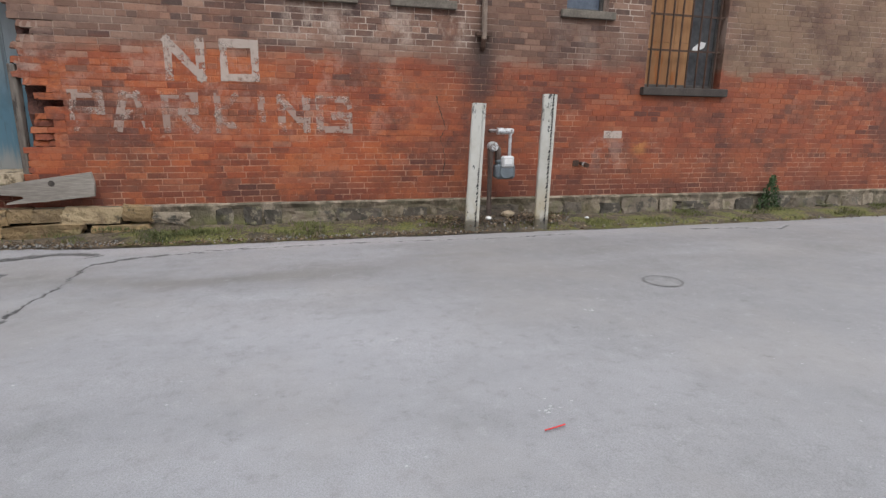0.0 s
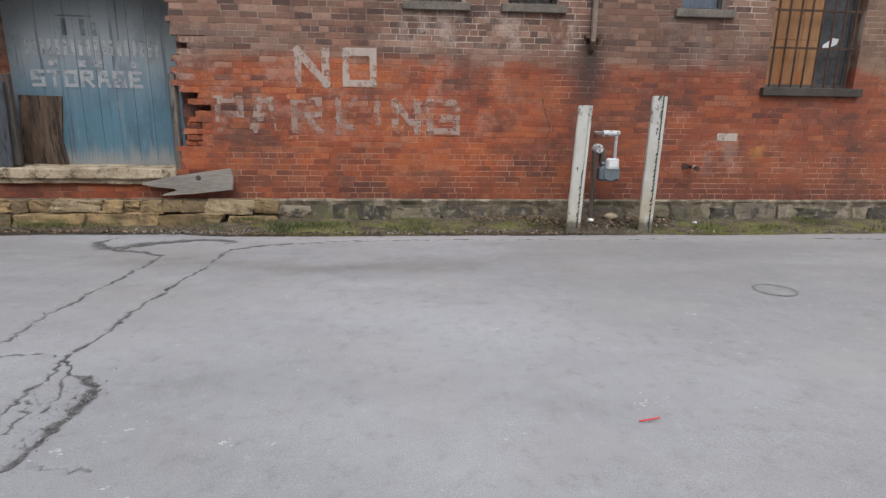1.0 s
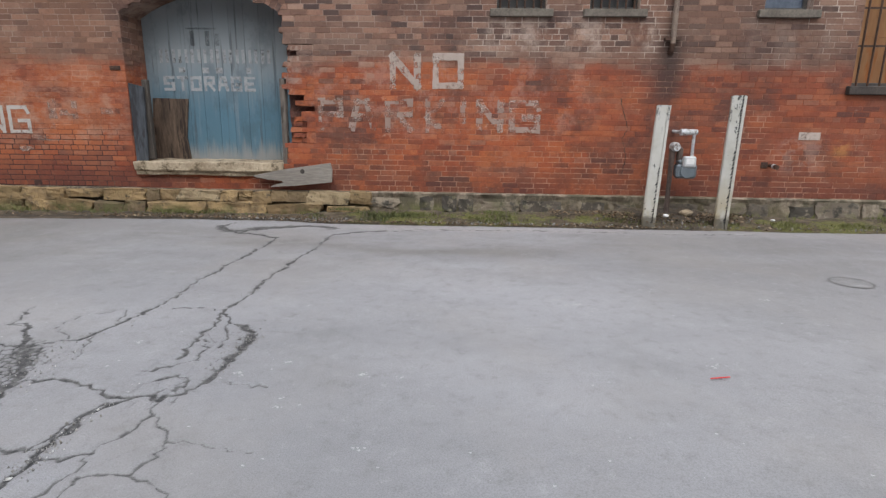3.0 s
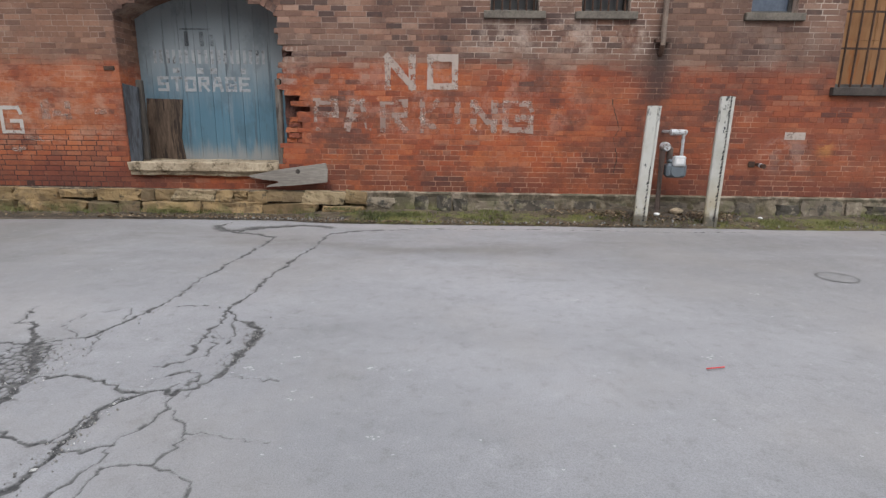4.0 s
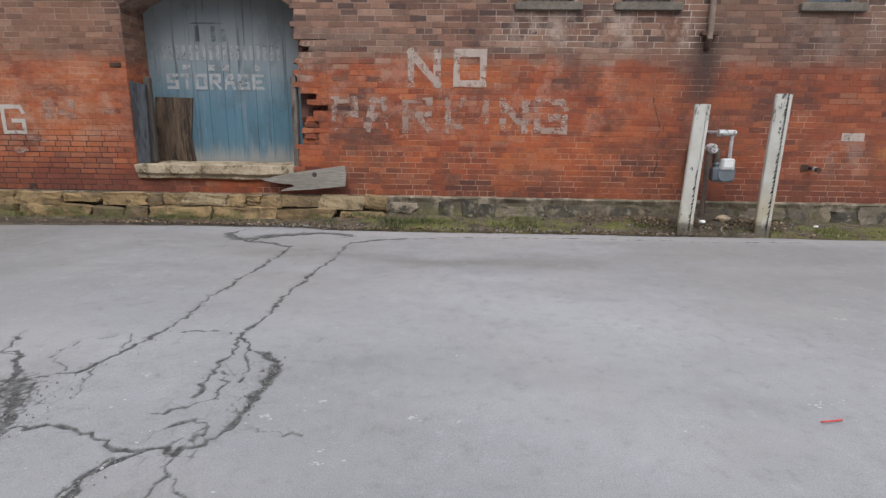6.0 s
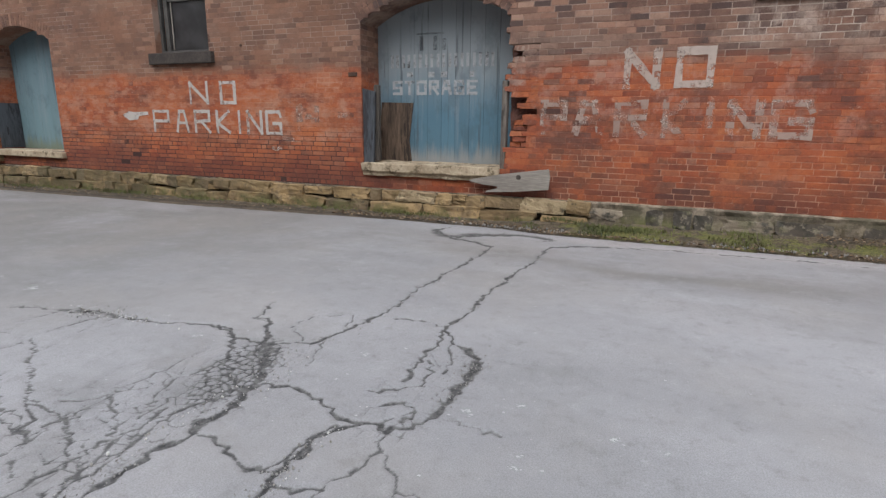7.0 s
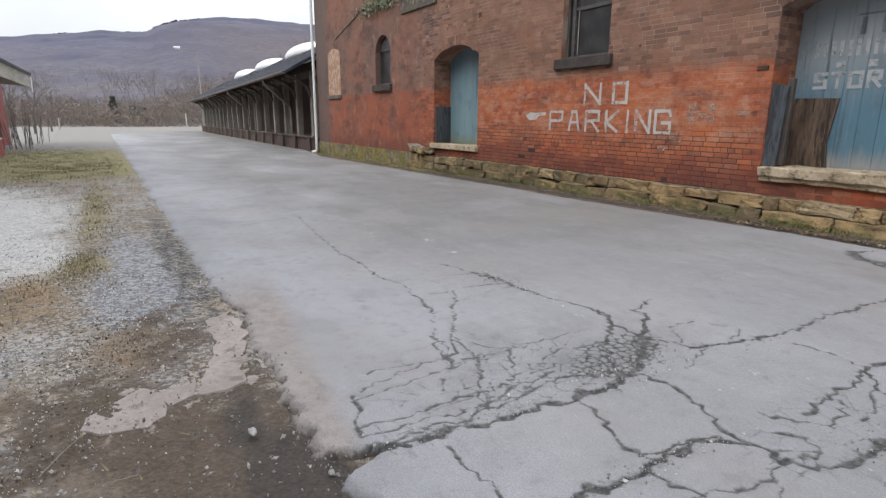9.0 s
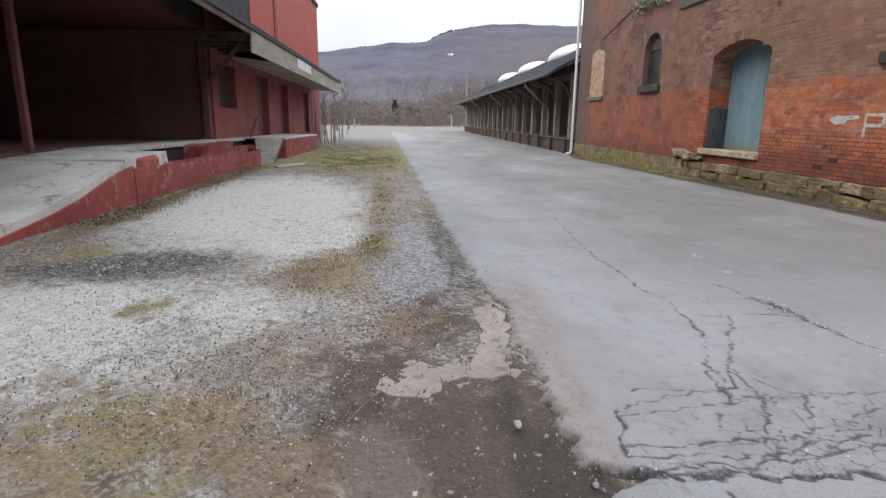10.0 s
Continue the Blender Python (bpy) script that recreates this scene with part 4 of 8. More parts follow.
# ---------------------------------------------------------------- road with its cracks
# Each crack: half-width in metres, then its bends.
CRACKS = [
    (0.018, [(-2.24, 5.05), (-2.26, 4.39), (-2.32, 3.75), (-2.33, 3.16), (-2.33, 2.71), (-2.38, 2.43), (-2.45, 2.13), (-2.6, 2.03), (-2.7, 1.96)]),
    (0.022, [(-2.24, 5.05), (-2.55, 5.18), (-2.8, 5.25), (-3.15, 5.62), (-3.01, 5.9)]),
    (0.05, [(-2.8, 5.25), (-2.7, 5.45), (-2.45, 5.62), (-2.1, 5.75)]),
    (0.020, [(-1.66, 5.26), (-1.7, 4.5), (-1.77, 3.91), (-1.79, 3.32), (-1.78, 2.87), (-1.81, 2.62), (-1.76, 2.47)]),
    (0.016, [(-1.66, 5.26), (-1.42, 5.43), (-1.15, 5.53), (-0.7, 5.56)]),
    (0.03, [(-1.8, 5.55), (-1.68, 5.62)]),
    (0.013, [(-1.76, 2.47), (-1.76, 2.21), (-1.76, 2.07), (-1.74, 1.87)]),
    (0.020, [(-1.82, 2.61), (-1.7, 2.46), (-1.56, 2.38), (-1.46, 2.29), (-1.43, 2.02)]),
    (0.036, [(-1.56, 2.38), (-1.46, 2.29), (-1.43, 2.02), (-1.44, 1.79), (-1.45, 1.6)]),
    (0.018, [(-1.45, 1.6), (-1.5, 1.47), (-1.59, 1.4), (-1.71, 1.43), (-1.78, 1.36)]),
    (0.024, [(-1.78, 1.36), (-1.84, 1.27), (-1.83, 1.1), (-1.85, 0.99), (-1.82, 0.89), (-1.83, 0.75), (-1.84, 0.55), (-1.9, 0.3)]),
    (0.011, [(-2.25, 2.65), (-2.11, 2.7), (-1.85, 2.66)]),
    (0.018, [(-2.40, 1.55), (-2.2, 1.58), (-2.0, 1.5), (-1.81, 1.42), (-1.71, 1.43)]),
    (0.040, [(-2.72, 2.0), (-2.6, 1.82), (-2.45, 1.6), (-2.37, 1.26), (-2.37, 1.07)]),
    (0.021, [(-2.37, 1.07), (-2.38, 0.84), (-2.40, 0.65), (-2.42, 0.49), (-2.43, 0.30), (-2.46, 0.16), (-2.5, 0.0)]),
    (0.024, [(-2.42, 0.2), (-2.46, 0.16), (-2.5, 0.0), (-2.56, -0.16)]),
    (0.013, [(-2.36, 1.07), (-2.2, 1.03), (-2.05, 0.98), (-1.90, 0.96), (-1.85, 0.99)]),
    (0.012, [(-2.72, 1.96), (-2.98, 2.29), (-3.08, 2.28), (-3.18, 2.63)]),
    (0.016, [(-2.7, 1.96), (-2.93, 1.97), (-3.14, 2.08), (-3.37, 2.04), (-3.6, 1.96), (-3.89, 1.94), (-4.2, 1.95), (-4.46, 1.87), (-4.84, 1.79)]),
    (0.018, [(-4.0, 1.95), (-4.2, 1.93), (-4.4, 1.86)]),
    (0.011, [(-4.09, 1.24), (-4.06, 1.43), (-4.1, 1.66), (-4.05, 1.96)]),
    (0.011, [(-4.06, 1.43), (-3.68, 1.21), (-3.27, 0.93), (-3.0, 0.76)]),
    (0.010, [(-3.86, 1.14), (-3.56, 0.98), (-3.37, 0.84), (-3.15, 0.8), (-2.94, 0.72)]),
    (0.009, [(-3.26, 0.94), (-3.0, 0.91), (-2.76, 0.78), (-2.62, 0.67), (-2.5, 0.65)]),
    (0.008, [(-2.87, 0.13), (-2.89, 0.31), (-2.92, 0.51), (-2.97, 0.74), (-3.01, 0.96)]),
    (0.007, [(-3.1, 0.31), (-3.09, 0.54), (-3.06, 0.8)]),
    (0.009, [(-2.65, 0.08), (-2.63, 0.24), (-2.64, 0.42), (-2.66, 0.7), (-2.64, 0.87)]),
    (0.009, [(-2.58, 0.06), (-2.56, 0.32), (-2.54, 0.6), (-2.59, 0.83), (-2.64, 1.17)]),
    (0.010, [(-2.48, 0.16), (-2.5, 0.42), (-2.48, 0.69), (-2.55, 1.01), (-2.56, 1.38)]),
    (0.011, [(-2.92, 0.16), (-2.76, 0.12), (-2.58, 0.06)]),
    (0.012, [(-2.34, 0.33), (-2.17, 0.32), (-2.07, 0.36), (-1.97, 0.33), (-1.86, 0.4)]),
    (0.012, [(-1.90, 0.95), (-1.87, 1.08), (-1.88, 1.23), (-1.82, 1.36)]),
    (0.009, [(-1.58, 1.37), (-1.57, 1.29), (-1.58, 1.09), (-1.62, 0.96), (-1.62, 0.82), (-1.67, 0.6)]),
    (0.009, [(-1.56, 1.27), (-1.38, 1.08), (-1.38, 0.91), (-1.39, 0.83), (-1.52, 0.83), (-1.58, 0.79), (-1.58, 0.6)]),
    (0.009, [(-1.39, 0.83), (-1.27, 0.78), (-1.18, 0.7), (-1.13, 0.5)]),
    (0.006, [(-1.37, 1.06), (-1.18, 1.03), (-0.97, 1.01)]),
    (0.006, [(-1.39, 1.59), (-1.28, 1.58), (-1.12, 1.56)]),
    (0.009, [(-1.84, 0.93), (-1.72, 0.9), (-1.62, 0.96)]),
    (0.008, [(-2.55, 2.1), (-2.75, 2.25), (-2.72, 2.5), (-2.5, 2.62), (-2.42, 2.4)]),
    (0.006, [(-2.42, 2.2), (-2.36, 1.95), (-2.3, 1.8)]),
    (0.004, [(-4.44, 1.43), (-4.16, 1.45), (-3.9, 1.35), (-3.65, 1.15)]),
    (0.004, [(-3.65, 1.15), (-3.52, 1.1), (-3.31, 0.96), (-3.07, 0.91), (-2.83, 0.84), (-2.67, 0.72), (-2.48, 0.64)]),
    (0.007, [(-3.39, 0.84), (-3.25, 0.85), (-3.01, 0.74)]),
    (0.007, [(-2.94, 0.21), (-3.01, 0.42), (-3.06, 0.68)]),
    (0.008, [(-2.92, 0.68), (-3.01, 0.87), (-2.98, 1.04), (-2.99, 1.3), (-2.98, 1.52), (-2.98, 1.79)]),
    (0.007, [(-3.16, 0.97), (-3.01, 1.14), (-2.99, 1.3)]),
    (0.007, [(-3.01, 1.14), (-2.8, 1.04), (-2.68, 0.9), (-2.55, 0.88)]),
    (0.007, [(-2.74, 1.12), (-2.84, 1.41), (-2.78, 1.54), (-2.78, 1.69)]),
    (0.007, [(-2.68, 1.05), (-2.68, 1.21), (-2.7, 1.43), (-2.56, 1.44)]),
    (0.008, [(-2.57, 0.92), (-2.6, 1.09), (-2.54, 1.25), (-2.47, 1.38)]),
    (0.007, [(-2.46, 0.27), (-2.42, 0.39), (-2.49, 0.55), (-2.59, 0.76)]),
    (0.005, [(-3.83, 1.3), (-3.88, 1.52), (-3.92, 1.79), (-3.94, 1.92)]),
    (0.007, [(-4.45, 1.51), (-4.42, 1.83), (-4.31, 1.99)]),
    (0.014, [(-3.21, 2.09), (-3.0, 2.0), (-2.85, 1.8), (-2.7, 1.61), (-2.53, 1.5)]),
    (0.016, [(-2.63, 1.8), (-2.8, 2.09), (-2.97, 2.3), (-3.11, 2.3)]),
    (0.012, [(-1.63, 1.85), (-1.63, 2.03), (-1.72, 2.15)]),
    (0.012, [(-1.58, 2.03), (-1.59, 2.19), (-1.68, 2.4)]),
    (0.012, [(-1.86, 1.7), (-1.79, 1.74), (-1.7, 1.81), (-1.63, 1.86)]),
    (0.012, [(-1.73, 1.58), (-1.64, 1.66), (-1.57, 1.64), (-1.54, 1.47)]),
]
# Broad crumbled stains beside the worst cracks
SMUDGES = [
    (0.10, [(-1.56, 2.36), (-1.47, 2.2), (-1.46, 1.9), (-1.47, 1.65)]), (0.15, [(-2.72, 2.0), (-2.62, 1.75), (-2.55, 1.5)]), (0.09, [(-2.5, 1.5), (-2.45, 1.2)]),
    (0.05, [(-2.44, 1.0), (-2.46, 0.5), (-2.5, 0.1)]), (0.05, [(-2.6, 5.2), (-2.35, 5.35)]), (0.06, [(-2.36, 2.6), (-2.4, 2.35), (-2.5, 2.1)]),
    (0.09, [(-3.9, 1.94), (-4.1, 1.92), (-4.4, 1.88)]), (0.05, [(-1.82, 1.3), (-1.84, 0.9), (-1.84, 0.5)]), (0.05, [(-1.35, 2.3), (-1.15, 2.32)]),
]
# Wet dirt washed over the road where the worst cracks meet its edge
STAINS = [(0.12, [(-3.15, 5.62), (-2.95, 5.35), (-2.75, 5.42)]), (0.13, [(-2.75, 5.5), (-2.5, 5.62), (-2.1, 5.78), (-1.75, 5.68)]), (0.07, [(-2.8, 5.25), (-2.5, 5.2), (-2.3, 5.05)]), (0.05, [(-1.66, 5.26), (-1.42, 5.43), (-1.1, 5.54)])]
LONG_CRACK = (0.013, [(-7.94, 1.42), (-7.2, 1.3), (-6.74, 1.25), (-5.7, 1.14), (-5.19, 1.16), (-4.69, 1.1), (-4.4, 1.19), (-4.07, 1.14), (-3.75, 1.08)])
EDGE_CRACKS = [(0.02, [(-0.9, 5.62), (0.2, 5.72), (1.1, 5.70), (2.2, 5.66), (3.4, 5.72)]), (0.026, [(5.1, 5.75), (5.9, 5.68), (6.3, 5.55), (6.6, 5.72)])]


def wander(pts, step=0.034, amount=0.020):
    """The bends of a crack, filled in with slow sways and small random kinks."""
    out = []
    seed = random.uniform(0, 50)
    for (ax, ay), (bx_, by) in zip(pts, pts[1:]):
        n = max(1, int(math.hypot(bx_ - ax, by - ay) / step))
        for k in range(n):
            f = k / n
            j = amount * (0 if k == 0 else 1)
            px, py = ax + (bx_ - ax) * f, ay + (by - ay) * f
            sway = noise.noise_vector(Vector((px * 5.5, py * 5.5, seed))) * (0.034 if k else 0)
            out.append((px + sway.x + random.uniform(-j, j), py + sway.y + random.uniform(-j, j)))
    return out + [pts[-1]]


def crack_field(x, y, cracks):
    """How deep in a crack each point lies: 0 on sound asphalt, 1 at a crack's bottom."""
    field = np.zeros(len(x))
    for half, pts in cracks:
        line = wander(pts)
        depth = 0.60 + 18 * half
        half = 0.0064 + 0.74 * half
        for (ax, ay), (bx_, by) in zip(line, line[1:]):
            w = 0.8 * half * random.choice((0.5, 0.7, 0.9, 1.0, 1.2, 1.6)) * random.uniform(0.8, 1.2)
            w = max(w, 0.0062)
            r = w * 2.4
            sel = np.flatnonzero((x > min(ax, bx_) - r) & (x < max(ax, bx_) + r) & (y > min(ay, by) - r) & (y < max(ay, by) + r))
            if not len(sel):
                continue
            px, py = x[sel] - ax, y[sel] - ay
            dx, dy = bx_ - ax, by - ay
            f = np.clip((px * dx + py * dy) / (dx * dx + dy * dy + 1e-9), 0, 1)
            d = np.hypot(px - f * dx, py - f * dy)
            field[sel] = np.maximum(field[sel], min(1.0, depth) * np.clip(1.25 - d / w * 0.85, 0, 1))
    return field


def crazed(x, y, cx, cy, rx, ry, turn, size, width, stretch=1.0):
    """Alligator cracking: the borders of random cells inside an ellipse."""
    mask = blob(x, y, cx, cy, rx, ry, turn)
    sel = np.flatnonzero(mask > 0)
    out = np.zeros(len(x))
    if not len(sel):
        return out
    gx, gy = x[sel] / size, y[sel] / (size * stretch)
    ix, iy = np.floor(gx).astype(int), np.floor(gy).astype(int)
    f1 = np.full(len(sel), 9.0)
    f2 = np.full(len(sel), 9.0)
    for di in (-1, 0, 1):
        for dj in (-1, 0, 1):
            a, b = ix + di, iy + dj
            hx = np.mod(np.sin(a * 127.1 + b * 311.7) * 43758.5, 1.0)
            hy = np.mod(np.sin(a * 269.5 + b * 183.3) * 43758.5, 1.0)
            d = np.hypot(a + hx - gx, b + hy - gy)
            f2 = np.minimum(f2, np.maximum(f1, d))
            f1 = np.minimum(f1, d)
    line = np.clip(1.2 - (f2 - f1) * size / width, 0, 1)
    out[sel] = line * np.clip(mask[sel] * 2.0, 0, 1)
    return out


def build_road():
    blocks, faces, base = [], [], 0
    fine = (-5.3, -0.7)
    plans = [
        (np.linspace(-3.3, -1.05, 246), np.linspace(-0.34, 2.75, 338)),
        (np.linspace(-3.3, -1.05, 140), np.linspace(2.74, 6.12, 200)),
        (np.linspace(fine[0], -3.288, 122), np.linspace(-0.34, 6.12, 372)),
        (np.linspace(-1.062, fine[1], 24), np.linspace(-0.34, 6.12, 372)),
        (np.linspace(-8.4, fine[0] + 0.012, 104), np.linspace(-0.34, 6.12, 209)),
        (np.linspace(fine[1] - 0.012, 3.7, 90), np.linspace(-0.34, 5.3, 110)),
        (np.linspace(3.69, 16.1, 90), np.linspace(-0.34, 5.3, 110)),
        (np.linspace(fine[1] - 0.012, 7.2, 420), np.linspace(5.29, 6.12, 56)),
        (np.linspace(7.19, 16.1, 120), np.linspace(5.29, 6.12, 30)),
        (np.linspace(-60.0, -8.385, 300), np.linspace(-0.6, 6.9, 120)),
    ]
    for xs, ys in plans:
        X, Y = np.meshgrid(xs, ys, indexing="ij")
        blocks.append(np.stack([X.ravel(), Y.ravel()], 1))
        faces.append(grid_faces(len(xs), len(ys), base))
        base += X.size
    x, y = np.concatenate(blocks).T
    quads = np.concatenate(faces)
    crack = crack_field(x, y, CRACKS + [LONG_CRACK] + EDGE_CRACKS)
    craze = np.maximum.reduce([0.74 * crazed(x, y, -2.66, 1.25, 0.30, 0.66, -8, 0.09, 0.010, 1.5), 0.95 * crazed(x, y, -2.63, 1.65, 0.15, 0.36, 14, 0.055, 0.017),
                               0.7 * crazed(x, y, -1.64, 1.78, 0.17, 0.45, 4, 0.115, 0.009, 1.2), 0.55 * crazed(x, y, -2.85, 0.9, 0.42, 0.6, 0, 0.16, 0.009, 1.6),
                               0.6 * crazed(x, y, -4.15, 1.85, 0.45, 0.22, 0, 0.12, 0.010), 0.4 * crazed(x, y, -1.55, 0.85, 0.35, 0.35, 0, 0.2, 0.008),
                               0.6 * crazed(x, y, -2.5, 0.4, 0.14, 0.5, 0, 0.09, 0.010, 1.4)])
    crack = np.maximum(crack, craze)
    crack = np.maximum(crack, 0.46 * crack_field(x, y, SMUDGES))
    crack = np.maximum(crack, 0.75 * crack_field(x, y, STAINS))
    left = ASPH_L + 0.05 * lumps(x, x * 0.3, 1.7) + 0.035 * lumps(x, x, 8.0) + 0.02 * lumps(x, y, 21.0) + 0.12 * np.exp(-((x + 4.45) / 0.35) ** 2) + 0.10 * np.clip((x + 2.5) / 0.5, 0, 1) + 0.24 * np.exp(-((x + 2.47) / 0.075) ** 2) - 0.0022 * np.clip(-x - 20, 0, 80)
    right = ASPH_R + 0.03 * lumps(x, x * 0.5, 1.1) + 0.015 * lumps(x, x, 9.0) + 0.10 * np.clip((-x - 1.9) / 0.5, 0, 1) * np.clip((x + 6) / 2, 0, 1) + 0.16 * np.clip((x - 4) / 4, 0, 1) + 0.9 * np.clip((-x - 20) / 5, 0, 1)
    inside = np.minimum(y - left, right - y)
    z = np_fall(x) + 0.006 * lumps(x, y, 0.6) + 0.0015 * lumps(x, y, 6.0)
    z -= 0.014 * crack
    z -= 0.055 * np.clip(0.5 - inside / 0.06, 0, 1) ** 1.3
    rim = np.clip(0.5 - inside / 0.10, 0, 1) * np.where(y < 3, 1, 0.75)
    keep = (inside > -0.06)[quads].any(1)
    quads = quads[keep]
    used = np.unique(quads)
    remap = np.zeros(len(x), int)
    remap[used] = np.arange(len(used))
    ob = fast_mesh("road", np.stack([x, y, z], 1)[used], remap[quads], M_ASPHALT)
    set_attr(ob, "crack", crack[used])
    set_attr(ob, "rim", rim[used])
    tagged(ob, "pale worn asphalt lane with branching cracks and a crumbling edge", "road", kind="structure")


build_road()


# ---------------------------------------------------------------- brick wall with openings
# x0, x1, z0, z1 (crown), rise of the arch
DOOR = (-4.84, -2.66, 0.69, 2.99, 0.33)
DOOR_RAGGED = (-4.84, -2.62, 0.63, 2.99, 0.33)
NOTCH = (-2.62, -2.22, 0.955, 2.272, 0.0)   # where the jamb has crumbled
DOOR2 = (-13.54, -11.52, 0.62, 2.97, 0.27)
WIN_A, WIN_B, WIN_C = (0.22, 0.86, 2.72, 4.05, 0.0), (1.42, 2.06, 2.72, 4.05, 0.0), (3.63, 4.23, 2.72, 4.05, 0.0)
WIN_BIG = (4.87, 6.10, 1.80, 4.05, 0.0)
WIN_L = (-8.82, -7.66, 2.35, 4.05, 0.0)
WIN_ARCH = (-17.16, -16.10, 2.24, 3.67, 0.45)
OPENINGS = [NOTCH, DOOR_RAGGED, DOOR2, WIN_A, WIN_B, WIN_C, WIN_BIG, WIN_L, WIN_ARCH]
BRICK_OPENINGS = [DOOR, DOOR2, WIN_A, WIN_B, WIN_C, WIN_BIG, WIN_L, WIN_ARCH]
X_WEST, X_EAST, Z_TOP, BASE = -22.75, 14.0, 7.2, -0.6


def arch_z(op, x):
    """Underside of an opening's head at x."""
    x0, x1, z0, z1, rise = op
    if rise <= 0:
        return z1
    half, r = (x1 - x0) / 2, 0.0
    r = (half * half + rise * rise) / (2 * rise)
    d = min(abs(x - (x0 + x1) / 2), half)
    return z1 - r + math.sqrt(max(r * r - d * d, 0))


def build_wall():
    bm = bmesh.new()
    y0, y1 = WALL + 0.0024, WALL + 0.60
    xs = sorted({X_WEST, X_EAST} | {v for o in OPENINGS for v in o[:2]})
    zs = sorted({BASE, Z_TOP} | {v for o in OPENINGS for v in o[2:4]})

    def solid(x, z):
        return not any(o[0] < x < o[1] and o[2] < z < o[3] for o in OPENINGS)

    def quad(*ps):
        bm.faces.new([bm.verts.new(p) for p in ps])

    for xa, xb in zip(xs, xs[1:]):
        for za, zb in zip(zs, zs[1:]):
            if solid((xa + xb) / 2, (za + zb) / 2):
                quad((xa, y0, za), (xb, y0, za), (xb, y0, zb), (xa, y0, zb))
                quad((xb, y1, za), (xa, y1, za), (xa, y1, zb), (xb, y1, zb))
    for x0, x1, z0, z1, rise in OPENINGS:
        if x0 != NOTCH[0]:
            quad((x0, y0, z0), (x0, y1, z0), (x0, y1, z1 - rise), (x0, y0, z1 - rise))
        for za, zb in ([(z0, NOTCH[2]), (NOTCH[3], z1 - rise)] if x1 == NOTCH[0] else [(z0, z1 - rise)]):
            quad((x1, y1, za), (x1, y0, za), (x1, y0, zb), (x1, y1, zb))
        quad((x0, y1, z0), (x0, y0, z0), (x1, y0, z0), (x1, y1, z0))
        n = 14 if rise else 1
        for k in range(n):
            a, b = x0 + (x1 - x0) * k / n, x0 + (x1 - x0) * (k + 1) / n
            o = (x0, x1, z0, z1, rise)
            za, zb = arch_z(o, a), arch_z(o, b)
            quad((a, y0, za), (a, y1, za), (b, y1, zb), (b, y0, zb))
            if rise:
                quad((a, y0, za), (b, y0, zb), (b, y0, z1), (a, y0, z1))
                quad((b, y1, zb), (a, y1, za), (a, y1, z1), (b, y1, z1))
    quad((X_WEST, y1, BASE), (X_WEST, y0, BASE), (X_WEST, y0, Z_TOP), (X_WEST, y1, Z_TOP))
    quad((X_EAST, y0, BASE), (X_EAST, y1, BASE), (X_EAST, y1, Z_TOP), (X_EAST, y0, Z_TOP))
    bmesh.ops.remove_doubles(bm, verts=bm.verts, dist=0.0005)
    ob = part("wall_north", bm, M_MORTAR)
    return tagged(ob, "long old brick warehouse wall, red-painted below and grey-brown above", "wall", kind="structure")


wall_north = build_wall()
for nm, b, lab in (("wall_west", (X_WEST, X_WEST + 0.4, WALL + 0.61, 20.0, BASE, Z_TOP), "plain brick end wall of the warehouse"),
                   ("wall_east", (X_EAST - 0.4, X_EAST, WALL + 0.61, 20.0, BASE, Z_TOP), "plain brick end wall of the warehouse"),
                   ("wall_rear", (X_WEST + 0.4, X_EAST - 0.4, 19.6, 20.0, BASE, Z_TOP), "plain brick back wall of the warehouse")):
    tagged(part(nm, box(*b), M_MORTAR), lab, "wall", kind="structure")
tagged(part("ceiling", box(X_WEST - 0.1, X_EAST + 0.1, WALL - 0.1, 20.1, Z_TOP + 0.004, Z_TOP + 0.3), M_BLACKFELT), "flat dark warehouse roof", "roof", kind="structure")


COURSE, LENGTH, JOINT = 0.0722, 0.2150, 0.0105
FOOT = 0.318          # top of the foundation
X_PLASTER = -14.3      # smooth plaster begins west of here
SINGLE = (-2.05, 3.30, 0.36, 1.16)  # stretch whose bricks are objects of their own


